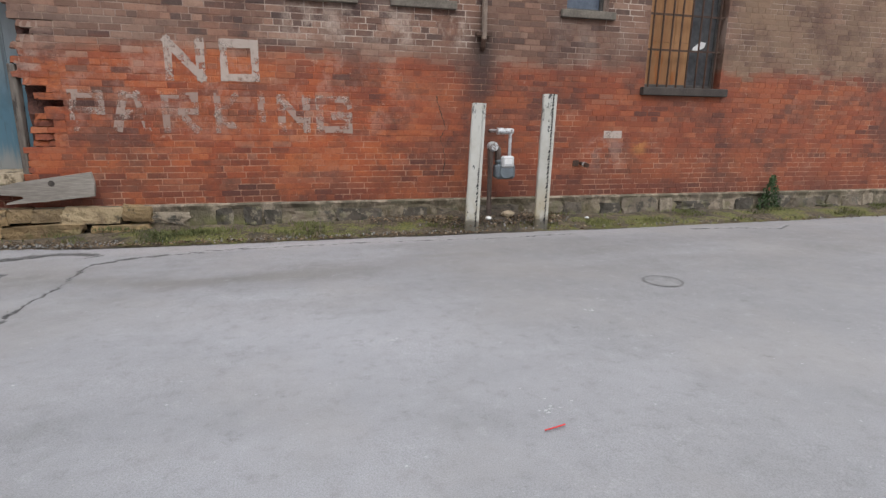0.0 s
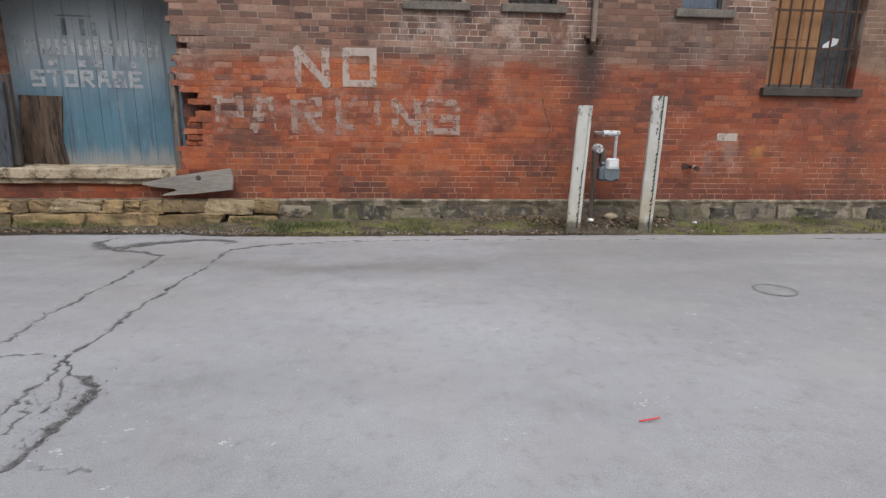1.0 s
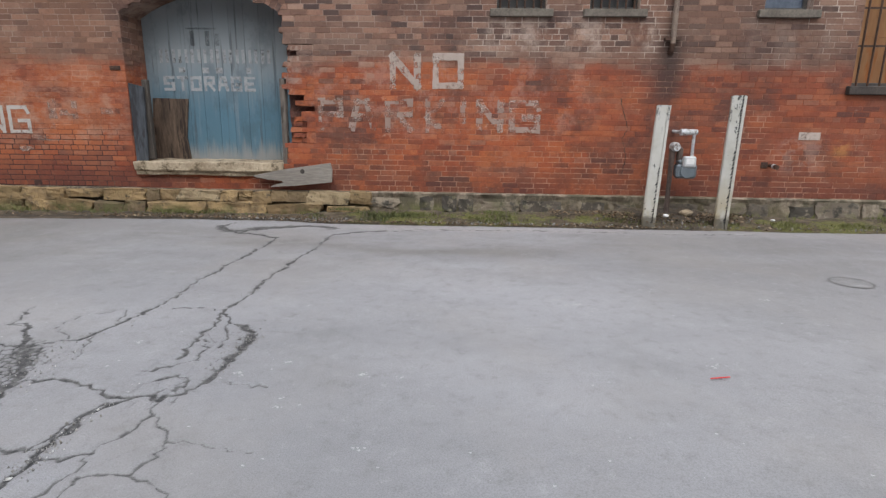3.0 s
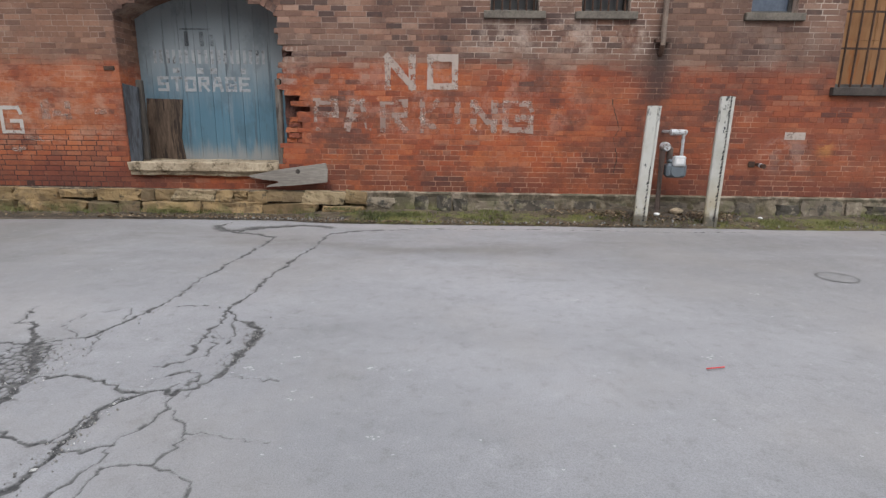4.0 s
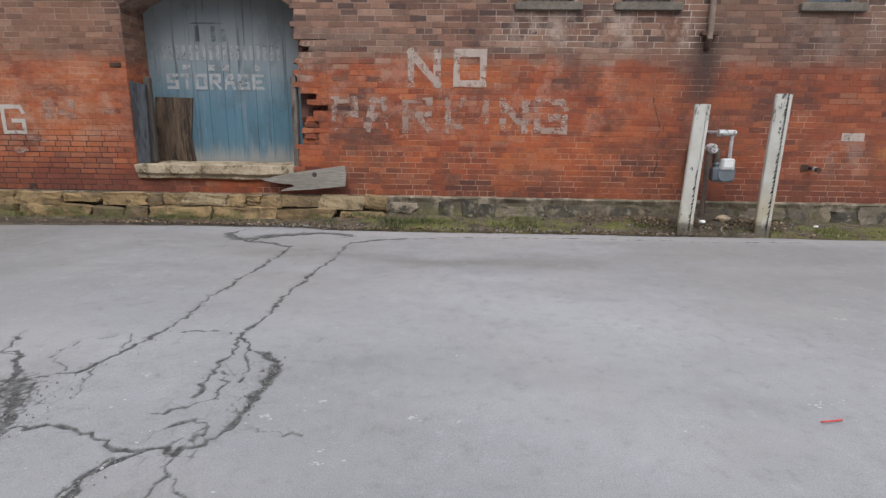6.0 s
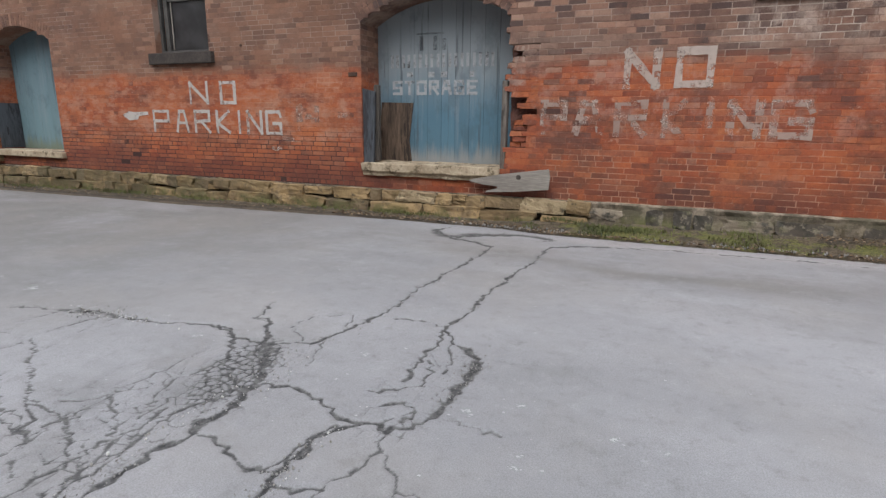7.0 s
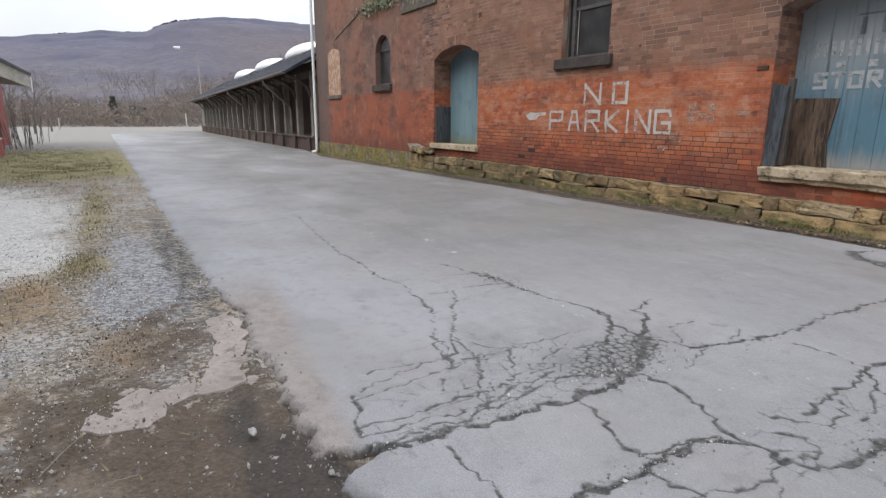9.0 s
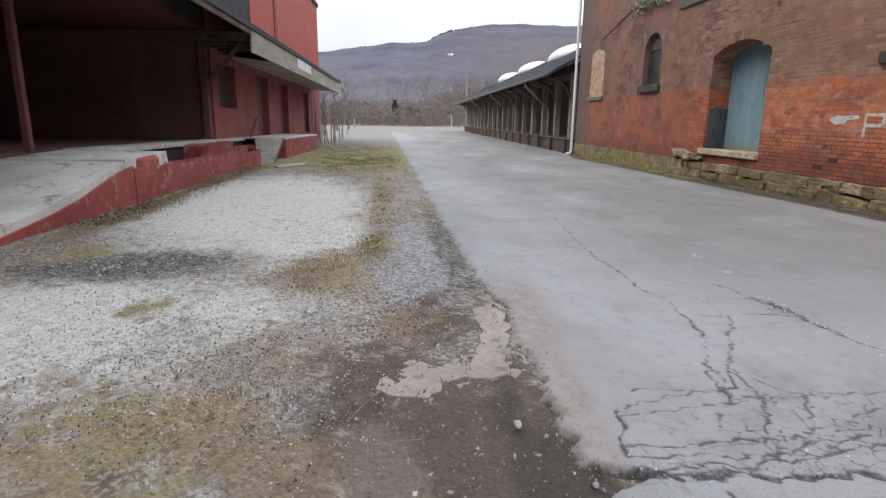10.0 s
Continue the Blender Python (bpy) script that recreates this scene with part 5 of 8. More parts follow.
def lay_bricks():
    """All brick faces, course by course: headers every seventh course."""
    verts, faces, single, middles = [], [], [], []
    count = int((4.55 - FOOT) / COURSE)
    for c in range(count):
        z0 = FOOT + c * COURSE + JOINT / 2
        z1 = z0 + COURSE - JOINT
        zm = (z0 + z1) / 2
        header = c % 7 == 0
        unit = LENGTH / 2 if header else LENGTH
        x = X_PLASTER - random.uniform(0, 0.25) - (unit / 2 if c % 2 else 0)
        while x < X_EAST:
            xa, xb = x + JOINT / 2 + random.uniform(-0.003, 0.003), x + unit - JOINT / 2 + random.uniform(-0.003, 0.003)
            x += unit
            drop = False
            for o in BRICK_OPENINGS:
                if not (o[2] - 0.02 < zm < o[3]):
                    continue
                x0, x1 = o[0], o[1]
                if o is DOOR:
                    x1 += 0.02 + 0.035 * math.sin(c * 2.1) * (1 if zm > 0.9 else 0.3)
                if xa >= x0 and xb <= x1 and zm < min(arch_z(o, xa), arch_z(o, xb)) + 0.03:
                    drop = True
                elif xa < x1 < xb and zm < arch_z(o, x1 - 0.01) + 0.03:
                    xa = x1 + 0.002
                elif xa < x0 < xb and zm < arch_z(o, x0 + 0.01) + 0.03:
                    xb = x0 - 0.002
                elif xb > x0 and xa < x1 and zm < min(arch_z(o, max(xa, x0)), arch_z(o, min(xb, x1))):
                    drop = True
            # sills and the missing bricks of the broken jamb
            if NOTCH[2] < zm < NOTCH[3] and -2.75 < xb and xa < NOTCH[1]:
                if xb < NOTCH[1] + 0.05:
                    drop = True
                xa = max(xa, NOTCH[1] - 0.004)
            if -4.98 < (xa + xb) / 2 < -4.84 and (0.72 < zm < 0.86):
                drop = True
            if -9.8 < (xa + xb) / 2 < -9.35 and 0.62 < zm < 0.69 and random.random() < 0.8:
                drop = True
            if drop or xb - xa < 0.03:
                continue
            worn = random.random() < (0.16 if zm < 0.9 and xa < -5 else 0.012)
            front = WALL - random.uniform(-0.0012, 0.0022) + (0.0016 if worn else 0.0)
            if SINGLE[0] < xa and xb < SINGLE[1] and SINGLE[2] < z0 and z1 < SINGLE[3] and not header:
                single.append((xa, xb, z0, z1, front))
                continue
            b = len(verts)
            e = 0.0025
            dz = random.uniform(-0.005, 0.005)
            back = WALL + (0.10 if -2.75 < xa < -2.2 and zm < 2.9 else 0.02)
            middles += [((xa + xb) / 2, WALL, zm)] * 12
            verts += [(xa + e, front, z0 + e + dz), (xb - e, front, z0 + e), (xb - e, front, z1 - e + dz), (xa + e, front, z1 - e),
                      (xa, front + 0.0018, z0), (xb, front + 0.0018, z0), (xb, front + 0.0018, z1), (xa, front + 0.0018, z1),
                      (xa, back, z0), (xb, back, z0), (xb, back, z1), (xa, back, z1)]
            faces += [(b, b + 1, b + 2, b + 3)]
            for p, q in ((0, 4), (4, 8)):
                faces += [(b + p + k, b + q + k, b + q + (k + 1) % 4, b + p + (k + 1) % 4) for k in range(4)]
    return verts, faces, single, middles


BRICK_VERTS, BRICK_FACES, BRICK_SINGLE, BRICK_MIDDLES = lay_bricks()
bricks = soup("brickwork", BRICK_VERTS, BRICK_FACES, M_BRICKS, wall_north)
bricks.data.attributes.new("middle", "FLOAT_VECTOR", "POINT").data.foreach_set("vector", np.asarray(BRICK_MIDDLES, np.float32).ravel())
tagged(bricks, "weathered bricks in common bond", kind="stuff")


def arch_bricks(op, name):
    """Bricks on edge round the head of an arched opening."""
    x0, x1, z0, z1, rise = op
    half = (x1 - x0) / 2
    r = (half * half + rise * rise) / (2 * rise)
    cx, cz = (x0 + x1) / 2, z1 - r
    span = math.asin(min(half / r, 1.0))
    n = int(2 * span * (r + 0.1) / 0.075)
    bm = bmesh.new()
    for row, d in enumerate((0.0, 0.108)):
        for k in range(n):
            a = -span + 2 * span * (k + 0.5) / n
            m = Matrix.Translation((cx + math.sin(a) * (r + d + 0.055), 0, cz + math.cos(a) * (r + d + 0.055))) @ Matrix.Rotation(a, 4, "Y")
            bx(bm, -0.031, 0.031, WALL - 0.004 - random.uniform(0, 0.003), WALL + 0.05, -0.050, 0.050, m)
    return part(name, bm, M_BRICKBIT, wall_north)


def broken_jamb():
    """The crumbled jamb: broken stretchers with ragged ends, worn back to the inner brickwork."""
    part("jamb_core", roughen(grid_box(-2.605, NOTCH[1] + 0.01, WALL + 0.125, WALL + 0.5, NOTCH[2], NOTCH[3], 0.06), 0.035, 9.0), M_CORE, wall_north, "dark broken inner brickwork")
    ends = {9: -2.60, 10: -2.56, 11: -2.59, 12: -2.55, 13: -2.54, 14: -2.43, 15: -2.275, 16: -2.50, 17: -2.37, 18: -2.59, 19: -2.66, 20: -2.61, 21: -2.67, 22: -2.60, 23: -2.65, 24: -2.58, 25: -2.46, 26: -2.57}
    bm, bed = bmesh.new(), bmesh.new()
    for c, end in ends.items():
        z0 = FOOT + c * COURSE + JOINT / 2
        bx(bed, (-2.36 if c < 14 else end + 0.03) + random.uniform(0, 0.02), NOTCH[1] + 0.004, WALL + 0.0035 + 0.0004 * (c % 3), WALL + 0.12, z0 - JOINT + 0.001 * (c % 2), z0 + COURSE - JOINT - 0.001)
        cuts = [NOTCH[1] - 0.006]
        while cuts[-1] > end + 0.09:
            cuts.append(max(cuts[-1] - random.uniform(0.09, 0.2), end))
        cuts[-1] = end
        for k, (b, a) in enumerate(zip(cuts, cuts[1:])):
            worn = 9 <= c <= 13 and (a + b) / 2 < -2.36
            front = WALL + (random.uniform(0.02, 0.07) if worn else random.uniform(-0.002, 0.004))
            piece = grid_box(a + 0.005, b - 0.004, front, WALL + 0.13, z0, z0 + COURSE - JOINT, 0.035)
            loose = a == end or worn
            for v in piece.verts:
                w = 1.0 if loose else 0.25
                push = noise.noise_vector(v.co * 23 + Vector((c * 3.1, k, 0))) * 0.011 * w
                if a == end and v.co.x < a + 0.04:
                    push += Vector((0.03 * noise.noise(v.co * 31 + Vector((c, 0, 7))), 0, -0.010 * random.random()))
                v.co += push
            me_ = bpy.data.meshes.new("piece")
            piece.to_mesh(me_)
            piece.free()
            bm.from_mesh(me_)
            bpy.data.meshes.remove(me_)
    part("jamb_mortar", bed, M_MORTAR, wall_north)
    tagged(part("jamb_brickwork", bm, M_BRICKBIT, wall_north), "broken bricks of the crumbled door jamb", kind="stuff")


broken_jamb()
arch_bricks(DOOR, "arch_brickwork")
arch_bricks(DOOR2, "arch_brickwork")


# ---------------------------------------------------------------- foundation and verge
foundation = part("foundation", roughen(box(X_WEST, X_EAST, WALL - 0.035, WALL + 0.008, BASE, FOOT - 0.012), 0.0, 1), M_FOOTING)
tagged(foundation, "rubble stone foundation under the brick wall, mossy at the foot", "foundation", kind="structure")


def ledge_mesh():
    """A crumbling mortar ledge, uneven in height and depth."""
    bm = bmesh.new()
    n = 320
    rings = []
    for k in range(n + 1):
        x = -1.75 + (X_EAST + 1.75) * k / n
        out = 0.055 + 0.03 * noise.noise(Vector((x * 3.1, 0, 0))) + 0.015 * noise.noise(Vector((x * 11, 2, 0)))
        dz = 0.012 * noise.noise(Vector((x * 4.3, 5, 0))) + 0.008 * noise.noise(Vector((x * 13, 7, 0)))
        low = 0.05 + 0.035 * noise.noise(Vector((x * 2.7, 9, 0)))
        rings.append([bm.verts.new(p) for p in ((x, WALL + 0.004, FOOT - 0.006), (x, WALL - out * 0.7, FOOT - 0.008 + dz), (x, WALL - out, FOOT - 0.025 + dz), (x, WALL - 0.037, FOOT - 0.03 - low))])
    for a, b in zip(rings, rings[1:]):
        for j in range(3):
            bm.faces.new((a[j], a[j + 1], b[j + 1], b[j]))
    return bm


tagged(part("ledge", ledge_mesh(), M_FOOTING, foundation), "pale mortar ledge")


def stone_mesh(seed):
    bm = bmesh.new()
    bmesh.ops.create_cube(bm, size=1.0)
    bmesh.ops.subdivide_edges(bm, edges=bm.edges[:], cuts=3, use_grid_fill=True)
    for v in bm.verts:
        n = v.co.normalized() * 0.64
        v.co = v.co.lerp(n, 0.10)
    roughen(bm, 0.13 if seed < 20 else 0.22, 1.3, seed * 5.3)
    roughen(bm, 0.07, 3.6, seed * 3.1)
    me = bpy.data.meshes.new("stone")
    bm.to_mesh(me)
    bm.free()
    return me


# dark sheet behind the stones: shade of the gaps put into its colour
tagged(part("joint_backing", box(-14.5, -1.7, WALL - 0.055, WALL - 0.037, BASE, FOOT - 0.03), M_GAP, foundation), "near-black backing with the stone joints' shade in its colour")
STONES = [stone_mesh(k) for k in range(11)]
for me_ in STONES:
    me_.materials.append(M_STONE)
DARKS = [stone_mesh(k + 20) for k in range(5)]
for me_ in DARKS:
    me_.materials.append(M_DARKSTONE)


def set_stone(meshes, x0, x1, z0, z1, out, parent, tilt=0.03):
    ob = new("stone", random.choice(meshes))
    ob.parent = parent
    ob.matrix_world = Matrix.LocRotScale(((x0 + x1) / 2, WALL - out / 2 + 0.02, (z0 + z1) / 2), Euler((0, random.uniform(-tilt, tilt), 0)), ((x1 - x0) * 0.97, out + 0.12, (z1 - z0) * 0.97))


def lay_stones():
    """Two uneven courses of rubble with small chinking stones, then dark boulders in mortar."""
    def split(x):
        return 0.145 + 0.4 * fall(x) + 0.03 * noise.noise(Vector((x * 1.7, 0, 3)))

    x = -14.6
    while x < -1.55:
        w = random.choice((0.17, 0.26, 0.36, 0.48, 0.62)) * random.uniform(0.85, 1.15)
        x1 = min(x + w, -1.45)
        base = split((x + x1) / 2) + random.uniform(-0.02, 0.02)
        top = FOOT - 0.004 + random.uniform(-0.022, 0.004)
        if w < 0.3 and random.random() < 0.5:
            mid = base + (top - base) * random.uniform(0.4, 0.6)
            set_stone(STONES, x, x1, base, mid, random.uniform(0.07, 0.12), foundation, 0.08)
            base = mid
        set_stone(STONES, x, x1, base, top, random.uniform(0.07, 0.14), foundation, 0.05)
        x = x1 + random.choice((0.0, 0.008, 0.02))
    x = -14.8
    while x < -1.5:
        w = random.choice((0.3, 0.45, 0.6, 0.8)) * random.uniform(0.85, 1.15)
        set_stone(STONES, x, x + w, -0.10 + fall(x), split(x + w / 2) + random.uniform(-0.03, 0.008), random.uniform(0.11, 0.17), foundation, 0.05)
        x += w + random.choice((0.0, 0.01, 0.03))
    x = -1.5
    while x < X_EAST - 1.2:
        w = random.choice((0.2, 0.3, 0.42, 0.55))
        low, high = random.uniform(-0.04, 0.08), random.uniform(0.20, 0.262)
        set_stone(DARKS, x, x + w, low, high, random.uniform(0.012, 0.04), foundation, 0.03)
        if random.random() < 0.5:
            set_stone(DARKS, x + 0.1, x + 0.1 + random.uniform(0.2, 0.5), -0.06, low + 0.03, 0.06, foundation, 0.05)
        x += w + random.choice((0.03, 0.06, 0.12, 0.3))


lay_stones()


def build_verge():
    xs, ys = np.arange(X_WEST - 0.5, X_EAST, 0.05), np.linspace(5.78, WALL + 0.02, 24)
    X, Y = np.meshgrid(xs, ys, indexing="ij")
    x, y = X.ravel(), Y.ravel()
    start = 5.88 + 0.35 * np.clip((-x - 1.7) / 0.8, 0, 1) + 0.04 * lumps(x, y, 2.0)
    up = np.clip((y - start) / 0.3, 0, 1)
    z = np_fall(x) - 0.03 + up * (0.022 + 0.033 * np.clip(x + 2.6, 0, 1) + 0.03 * np.clip((y - 6.1) / 0.5, 0, 1) * np.clip(x + 2.5, 0, 1)) + up * (0.012 * lumps(x, y, 3) + 0.010 * lumps(x, y, 11))
    z += (0.07 + 0.03 * lumps(x, y, 9.0)) * blob(x, y, 2.55, 6.4, 0.7, 0.35) + (0.05 + 0.03 * lumps(x, y, 7.0)) * blob(x, y, 2.2, 6.62, 1.2, 0.16)
    ob = fast_mesh("verge", np.stack([x, y, z], 1), grid_faces(len(xs), len(ys)), M_VERGE)
    g = np.clip((x + 2.2) / 0.6, 0.25, 1) * np.clip((y - start - 0.02) / 0.12, 0, 1) * (1 - 0.35 * blob(x, y, 2.6, 6.3, 0.9, 0.5)) * (1 - 0.6 * np.clip((y - 6.45) / 0.2, 0, 1)) * 0.52
    g = np.maximum(g, 0.5 * np.clip((-x - 12.5) / 1, 0, 1) * up)
    set_attr(ob, "grass", g)
    set_attr(ob, "litter", np.maximum(np.clip(1.25 - np.abs(y - start - 0.04) / 0.07, 0, 1), 0.55 * blob(x, y, 2.55, 6.3, 0.75, 0.4)))
    tagged(ob, "strip of moss, short grass and dirt at the wall's foot", "verge", kind="structure")


build_verge()


def reveal_bricks(op, depth, name):
    """Bricks of the west reveal of a door, seen end-on through the opening."""
    bm = bmesh.new()
    x0, x1, z0, z1, rise = op
    z, k = z0, 0
    while z + COURSE < z1 - rise + 0.02:
        y = WALL + 0.012 - (0.05 if k % 2 else 0.0)
        while y < WALL + depth:
            a, b = max(y, WALL + 0.006), min(y + (0.10 if k % 7 == 0 else 0.205), WALL + depth)
            if b - a > 0.02:
                bx(bm, x0 - 0.02, x0 + 0.005 + random.uniform(0, 0.004), a, b - 0.009, z + 0.004, z + COURSE - 0.005)
            y += 0.107 if k % 7 == 0 else 0.215
        z += COURSE
        k += 1
    return tagged(part(name, bm, M_BRICKBIT, wall_north), "bricks of the door reveal", kind="stuff")


reveal_bricks(DOOR, 0.53, "reveal_brickwork")
reveal_bricks(DOOR2, 0.50, "reveal_brickwork")


# ---------------------------------------------------------------- big blue door
def board_door(name, label, op, depth, boards, material, kind="structure"):
    x0, x1, z0, z1, rise = op
    y = WALL + depth
    door = empty(name, label, "door", kind=kind)
    w = (x1 - x0 + 0.1) / boards
    for k in range(boards):
        a, b = x0 - 0.05 + k * w + 0.0012, x0 - 0.05 + (k + 1) * w - 0.0012
        top = max(arch_z(op, max(a, x0)), arch_z(op, min(b, x1))) + 0.05
        part("board", box(a, b, y + random.uniform(0, 0.003), y + 0.035, z0 - 0.02, top, bevel=0.003), material, door)
    part("backing", box(x0 - 0.06, x1 + 0.06, y + 0.036, y + 0.06, z0 - 0.03, z1 + 0.06), M_DARKWOOD, door)
    return door


door_1 = board_door("door_1", "big faded blue board freight door, closed, with worn white lettering", (-4.84, -2.30, 0.69, 2.99, 0.33), 0.53, 12, M_DOOR)
tagged(part("patch_panel", prism(bmesh.new(), [(-4.80, 0.68), (-4.27, 0.68), (-4.31, 1.0), (-4.24, 1.555), (-4.77, 1.565), (-4.80, 1.2)], WALL + 0.495, WALL + 0.522), M_PLY, door_1), "split brown plywood patch")
tagged(part("jamb_board", prism(bmesh.new(), [(-4.83, 0.55), (-4.66, 0.70), (-4.62, 1.70), (-4.83, 1.75)], WALL + 0.02, WALL + 0.05), M_JAMB, door_1), "peeling blue and black board")
tagged(part("jamb_post", box(-4.68, -4.60, WALL + 0.08, WALL + 0.16, 0.70, 1.80, bevel=0.01), M_DARKWOOD, door_1), "dark rotten jamb post")
tagged(part("jamb_post", roughen(box(-2.71, -2.64, WALL + 0.01, WALL + 0.12, 0.60, 1.82, bevel=0.008), 0.014, 3), M_JAMBWOOD, door_1), "grey weathered jamb post")

sill_bm = bmesh.new()
bx(sill_bm, -4.80, -2.70, WALL - 0.10, WALL + 0.54, 0.50, 0.688)
bmesh.ops.subdivide_edges(sill_bm, edges=sill_bm.edges[:], cuts=13, use_grid_fill=True)
for v in sill_bm.verts:
    if v.co.z < 0.56:
        v.co.y += 0.05 * (1 + noise.noise(v.co * 4))
    v.co += noise.noise_vector(v.co * 5) * 0.016 + noise.noise_vector(v.co * 13) * 0.010
tagged(part("door_sill", sill_bm, M_SANDSTONE, smooth=True), "buff sandstone door sill, chipped underneath", "sill", kind="structure")

plank_outline = [(-3.10, 0.515), (-2.72, 0.60), (-2.01, 0.705), (-1.985, 0.60), (-2.00, 0.44), (-2.45, 0.39), (-2.86, 0.362), (-2.83, 0.385), (-2.68, 0.425), (-2.70, 0.45), (-2.90, 0.465), (-3.08, 0.50)]
plank_bm = prism(bmesh.new(), plank_outline, WALL - 0.135, WALL - 0.095)
tagged(part("plank", plank_bm, M_GREYWOOD), "loose grey weathered plank with a split end below the door sill", "plank")
knot = bmesh.new()
bmesh.ops.create_circle(knot, cap_ends=True, segments=12, radius=0.033, matrix=Matrix.Translation((-2.40, WALL - 0.139, 0.585)) @ Matrix.Rotation(radians(90), 4, "X"))
part("knot", knot, M_DARKWOOD, bpy.data.objects["plank"], "dark knot hole")


# ---------------------------------------------------------------- hand-painted words
STROKES = {
    "N": [[(0, 0), (0, 1), (1, 0), (1, 1)]], "O": [[(0, 0), (0, 1), (1, 1), (1, 0), (0, 0)]],
    "P": [[(0, 0), (0, 1), (1, 1), (1, 0.5), (0, 0.5)]], "A": [[(0, 0), (0.28, 1), (0.72, 1), (1, 0)], [(0.14, 0.42), (0.86, 0.42)]],
    "R": [[(0, 0), (0, 1), (1, 1), (1, 0.55), (0, 0.5)], [(0.45, 0.5), (1, 0)]], "K": [[(0, 0), (0, 1)], [(1, 1), (0, 0.45), (1, 0)]],
    "I": [[(0.5, 0), (0.5, 1)]], "G": [[(1, 0.8), (0.9, 1), (0, 1), (0, 0), (1, 0), (1, 0.45), (0.5, 0.45)]],
    "S": [[(1, 1), (0, 1), (0, 0.5), (1, 0.5), (1, 0), (0, 0)]], "T": [[(0, 1), (1, 1)], [(0.5, 1), (0.5, 0)]],
    "E": [[(1, 1), (0, 1), (0, 0), (1, 0)], [(0, 0.5), (0.8, 0.5)]],
}


def letter(ch, x0, x1, z0, z1, y, width, material, parent):
    """One letter of brush strokes, with slightly uneven ends."""
    bm = bmesh.new()
    n = 0
    h = width / 2
    for line in STROKES[ch]:
        for (a, b), (c, d) in zip(line, line[1:]):
            p = Vector((x0 + h + a * (x1 - x0 - width), 0, z0 + h + b * (z1 - z0 - width)))
            q = Vector((x0 + h + c * (x1 - x0 - width), 0, z0 + h + d * (z1 - z0 - width)))
            way = (q - p).normalized()
            side = Vector((-way.z, 0, way.x)) * h * random.uniform(0.85, 1.15)
            p, q = p - way * h, q + way * h
            lift = y - 0.0006 * n
            n += 1
            ring = []
            for k in range(7):
                f = k / 6
                c0 = p.lerp(q, f)
                wv = 1 + random.uniform(-0.12, 0.12)
                ring.append((bm.verts.new((c0.x + side.x * wv, lift, c0.z + side.z * wv)), bm.verts.new((c0.x - side.x * wv, lift, c0.z - side.z * wv))))
            for (r0, r1), (s0, s1) in zip(ring, ring[1:]):
                bm.faces.new((r0, r1, s1, s0))
    return part("letter", bm, material, parent)


def word(parent, text, spans, z0, z1, y, width, material):
    for ch, (a, b) in zip(text, spans):
        letter(ch, a, b, z0, z1, y, width, material, parent)


YS = WALL - 0.008
sign_1 = empty("painted_sign", "faded white hand-painted words NO PARKING on red brick", "painted sign")
word(sign_1, "N", [(-1.19, -0.77)], 1.70, 2.17, YS, 0.090, M_SIGN_LOW)
word(sign_1, "O", [(-0.61, -0.19)], 1.71, 2.165, YS, 0.085, M_SIGN)
word(sign_1, "PA", [(-2.18, -1.83), (-1.76, -1.38)], 1.14, 1.58, YS, 0.085, M_SIGN_FAINT)
word(sign_1, "RKI", [(-1.26, -0.87), (-0.71, -0.44), (-0.30, -0.08)], 1.13, 1.58, YS, 0.08, M_SMEAR)
word(sign_1, "NG", [(-0.01, 0.36), (0.43, 0.86)], 1.14, 1.58, YS, 0.085, M_SIGN_FAINT)
sign_2 = empty("painted_sign", "white hand-painted words NO PARKING with a pointer, on red brick", "painted sign")
word(sign_2, "NO", [(-8.16, -7.74), (-7.50, -7.16)], 1.52, 1.89, YS, 0.054, M_SIGN_PALE)
word(sign_2, "PARKING", [(-9.05, -8.66), (-8.52, -8.22), (-8.10, -7.74), (-7.62, -7.32), (-7.20, -7.06), (-6.98, -6.66), (-6.60, -6.28)], 1.05, 1.43, YS, 0.05, M_SIGN_PALE)
pt = prism(bmesh.new(), [(-9.80, 1.33), (-9.62, 1.40), (-9.50, 1.385), (-9.16, 1.395), (-9.15, 1.34), (-9.38, 1.32), (-9.42, 1.26), (-9.62, 1.24)], YS - 0.001, YS)
part("pointer_mark", pt, M_SIGN_PALE, sign_2, "plain white pointer shape")
smear = empty("paint_smear", "faint pale smears of old paint on brick", "paint smear")
for a, b, c, d in ((-6.0, -5.88, 1.12, 1.54), (-5.85, -5.62, 1.30, 1.37), (-6.28, -5.8, 0.95, 1.02), (-5.25, -4.97, 1.33, 1.41), (-5.66, -5.58, 1.2, 1.5), (-6.5, -6.3, 0.80, 0.87), (4.30, 4.58, 1.10, 1.20)):
    part("stroke", box(a, b, YS - 0.001, YS, c, d), M_OLDSMEAR if a < 0 else M_SIGN, smear)
door_words = empty("door_lettering", "chalky white word STORAGE under worn plain bars on the blue door", "painted sign")
YD = WALL + 0.522
word(door_words, "STORAGE", [(-4.59 + 0.2 * k, -4.425 + 0.2 * k) for k in range(7)], 1.67, 1.88, YD, 0.042, M_SIGN_DOOR)
for k in range(9):
    for a, b in ((0.0, 0.045), (0.088, 0.133)):
        part("bar", box(-4.615 + 0.187 * k + a, -4.615 + 0.187 * k + b, YD - 0.001, YD, 2.06, 2.25), M_SIGN_DOOR, door_words)
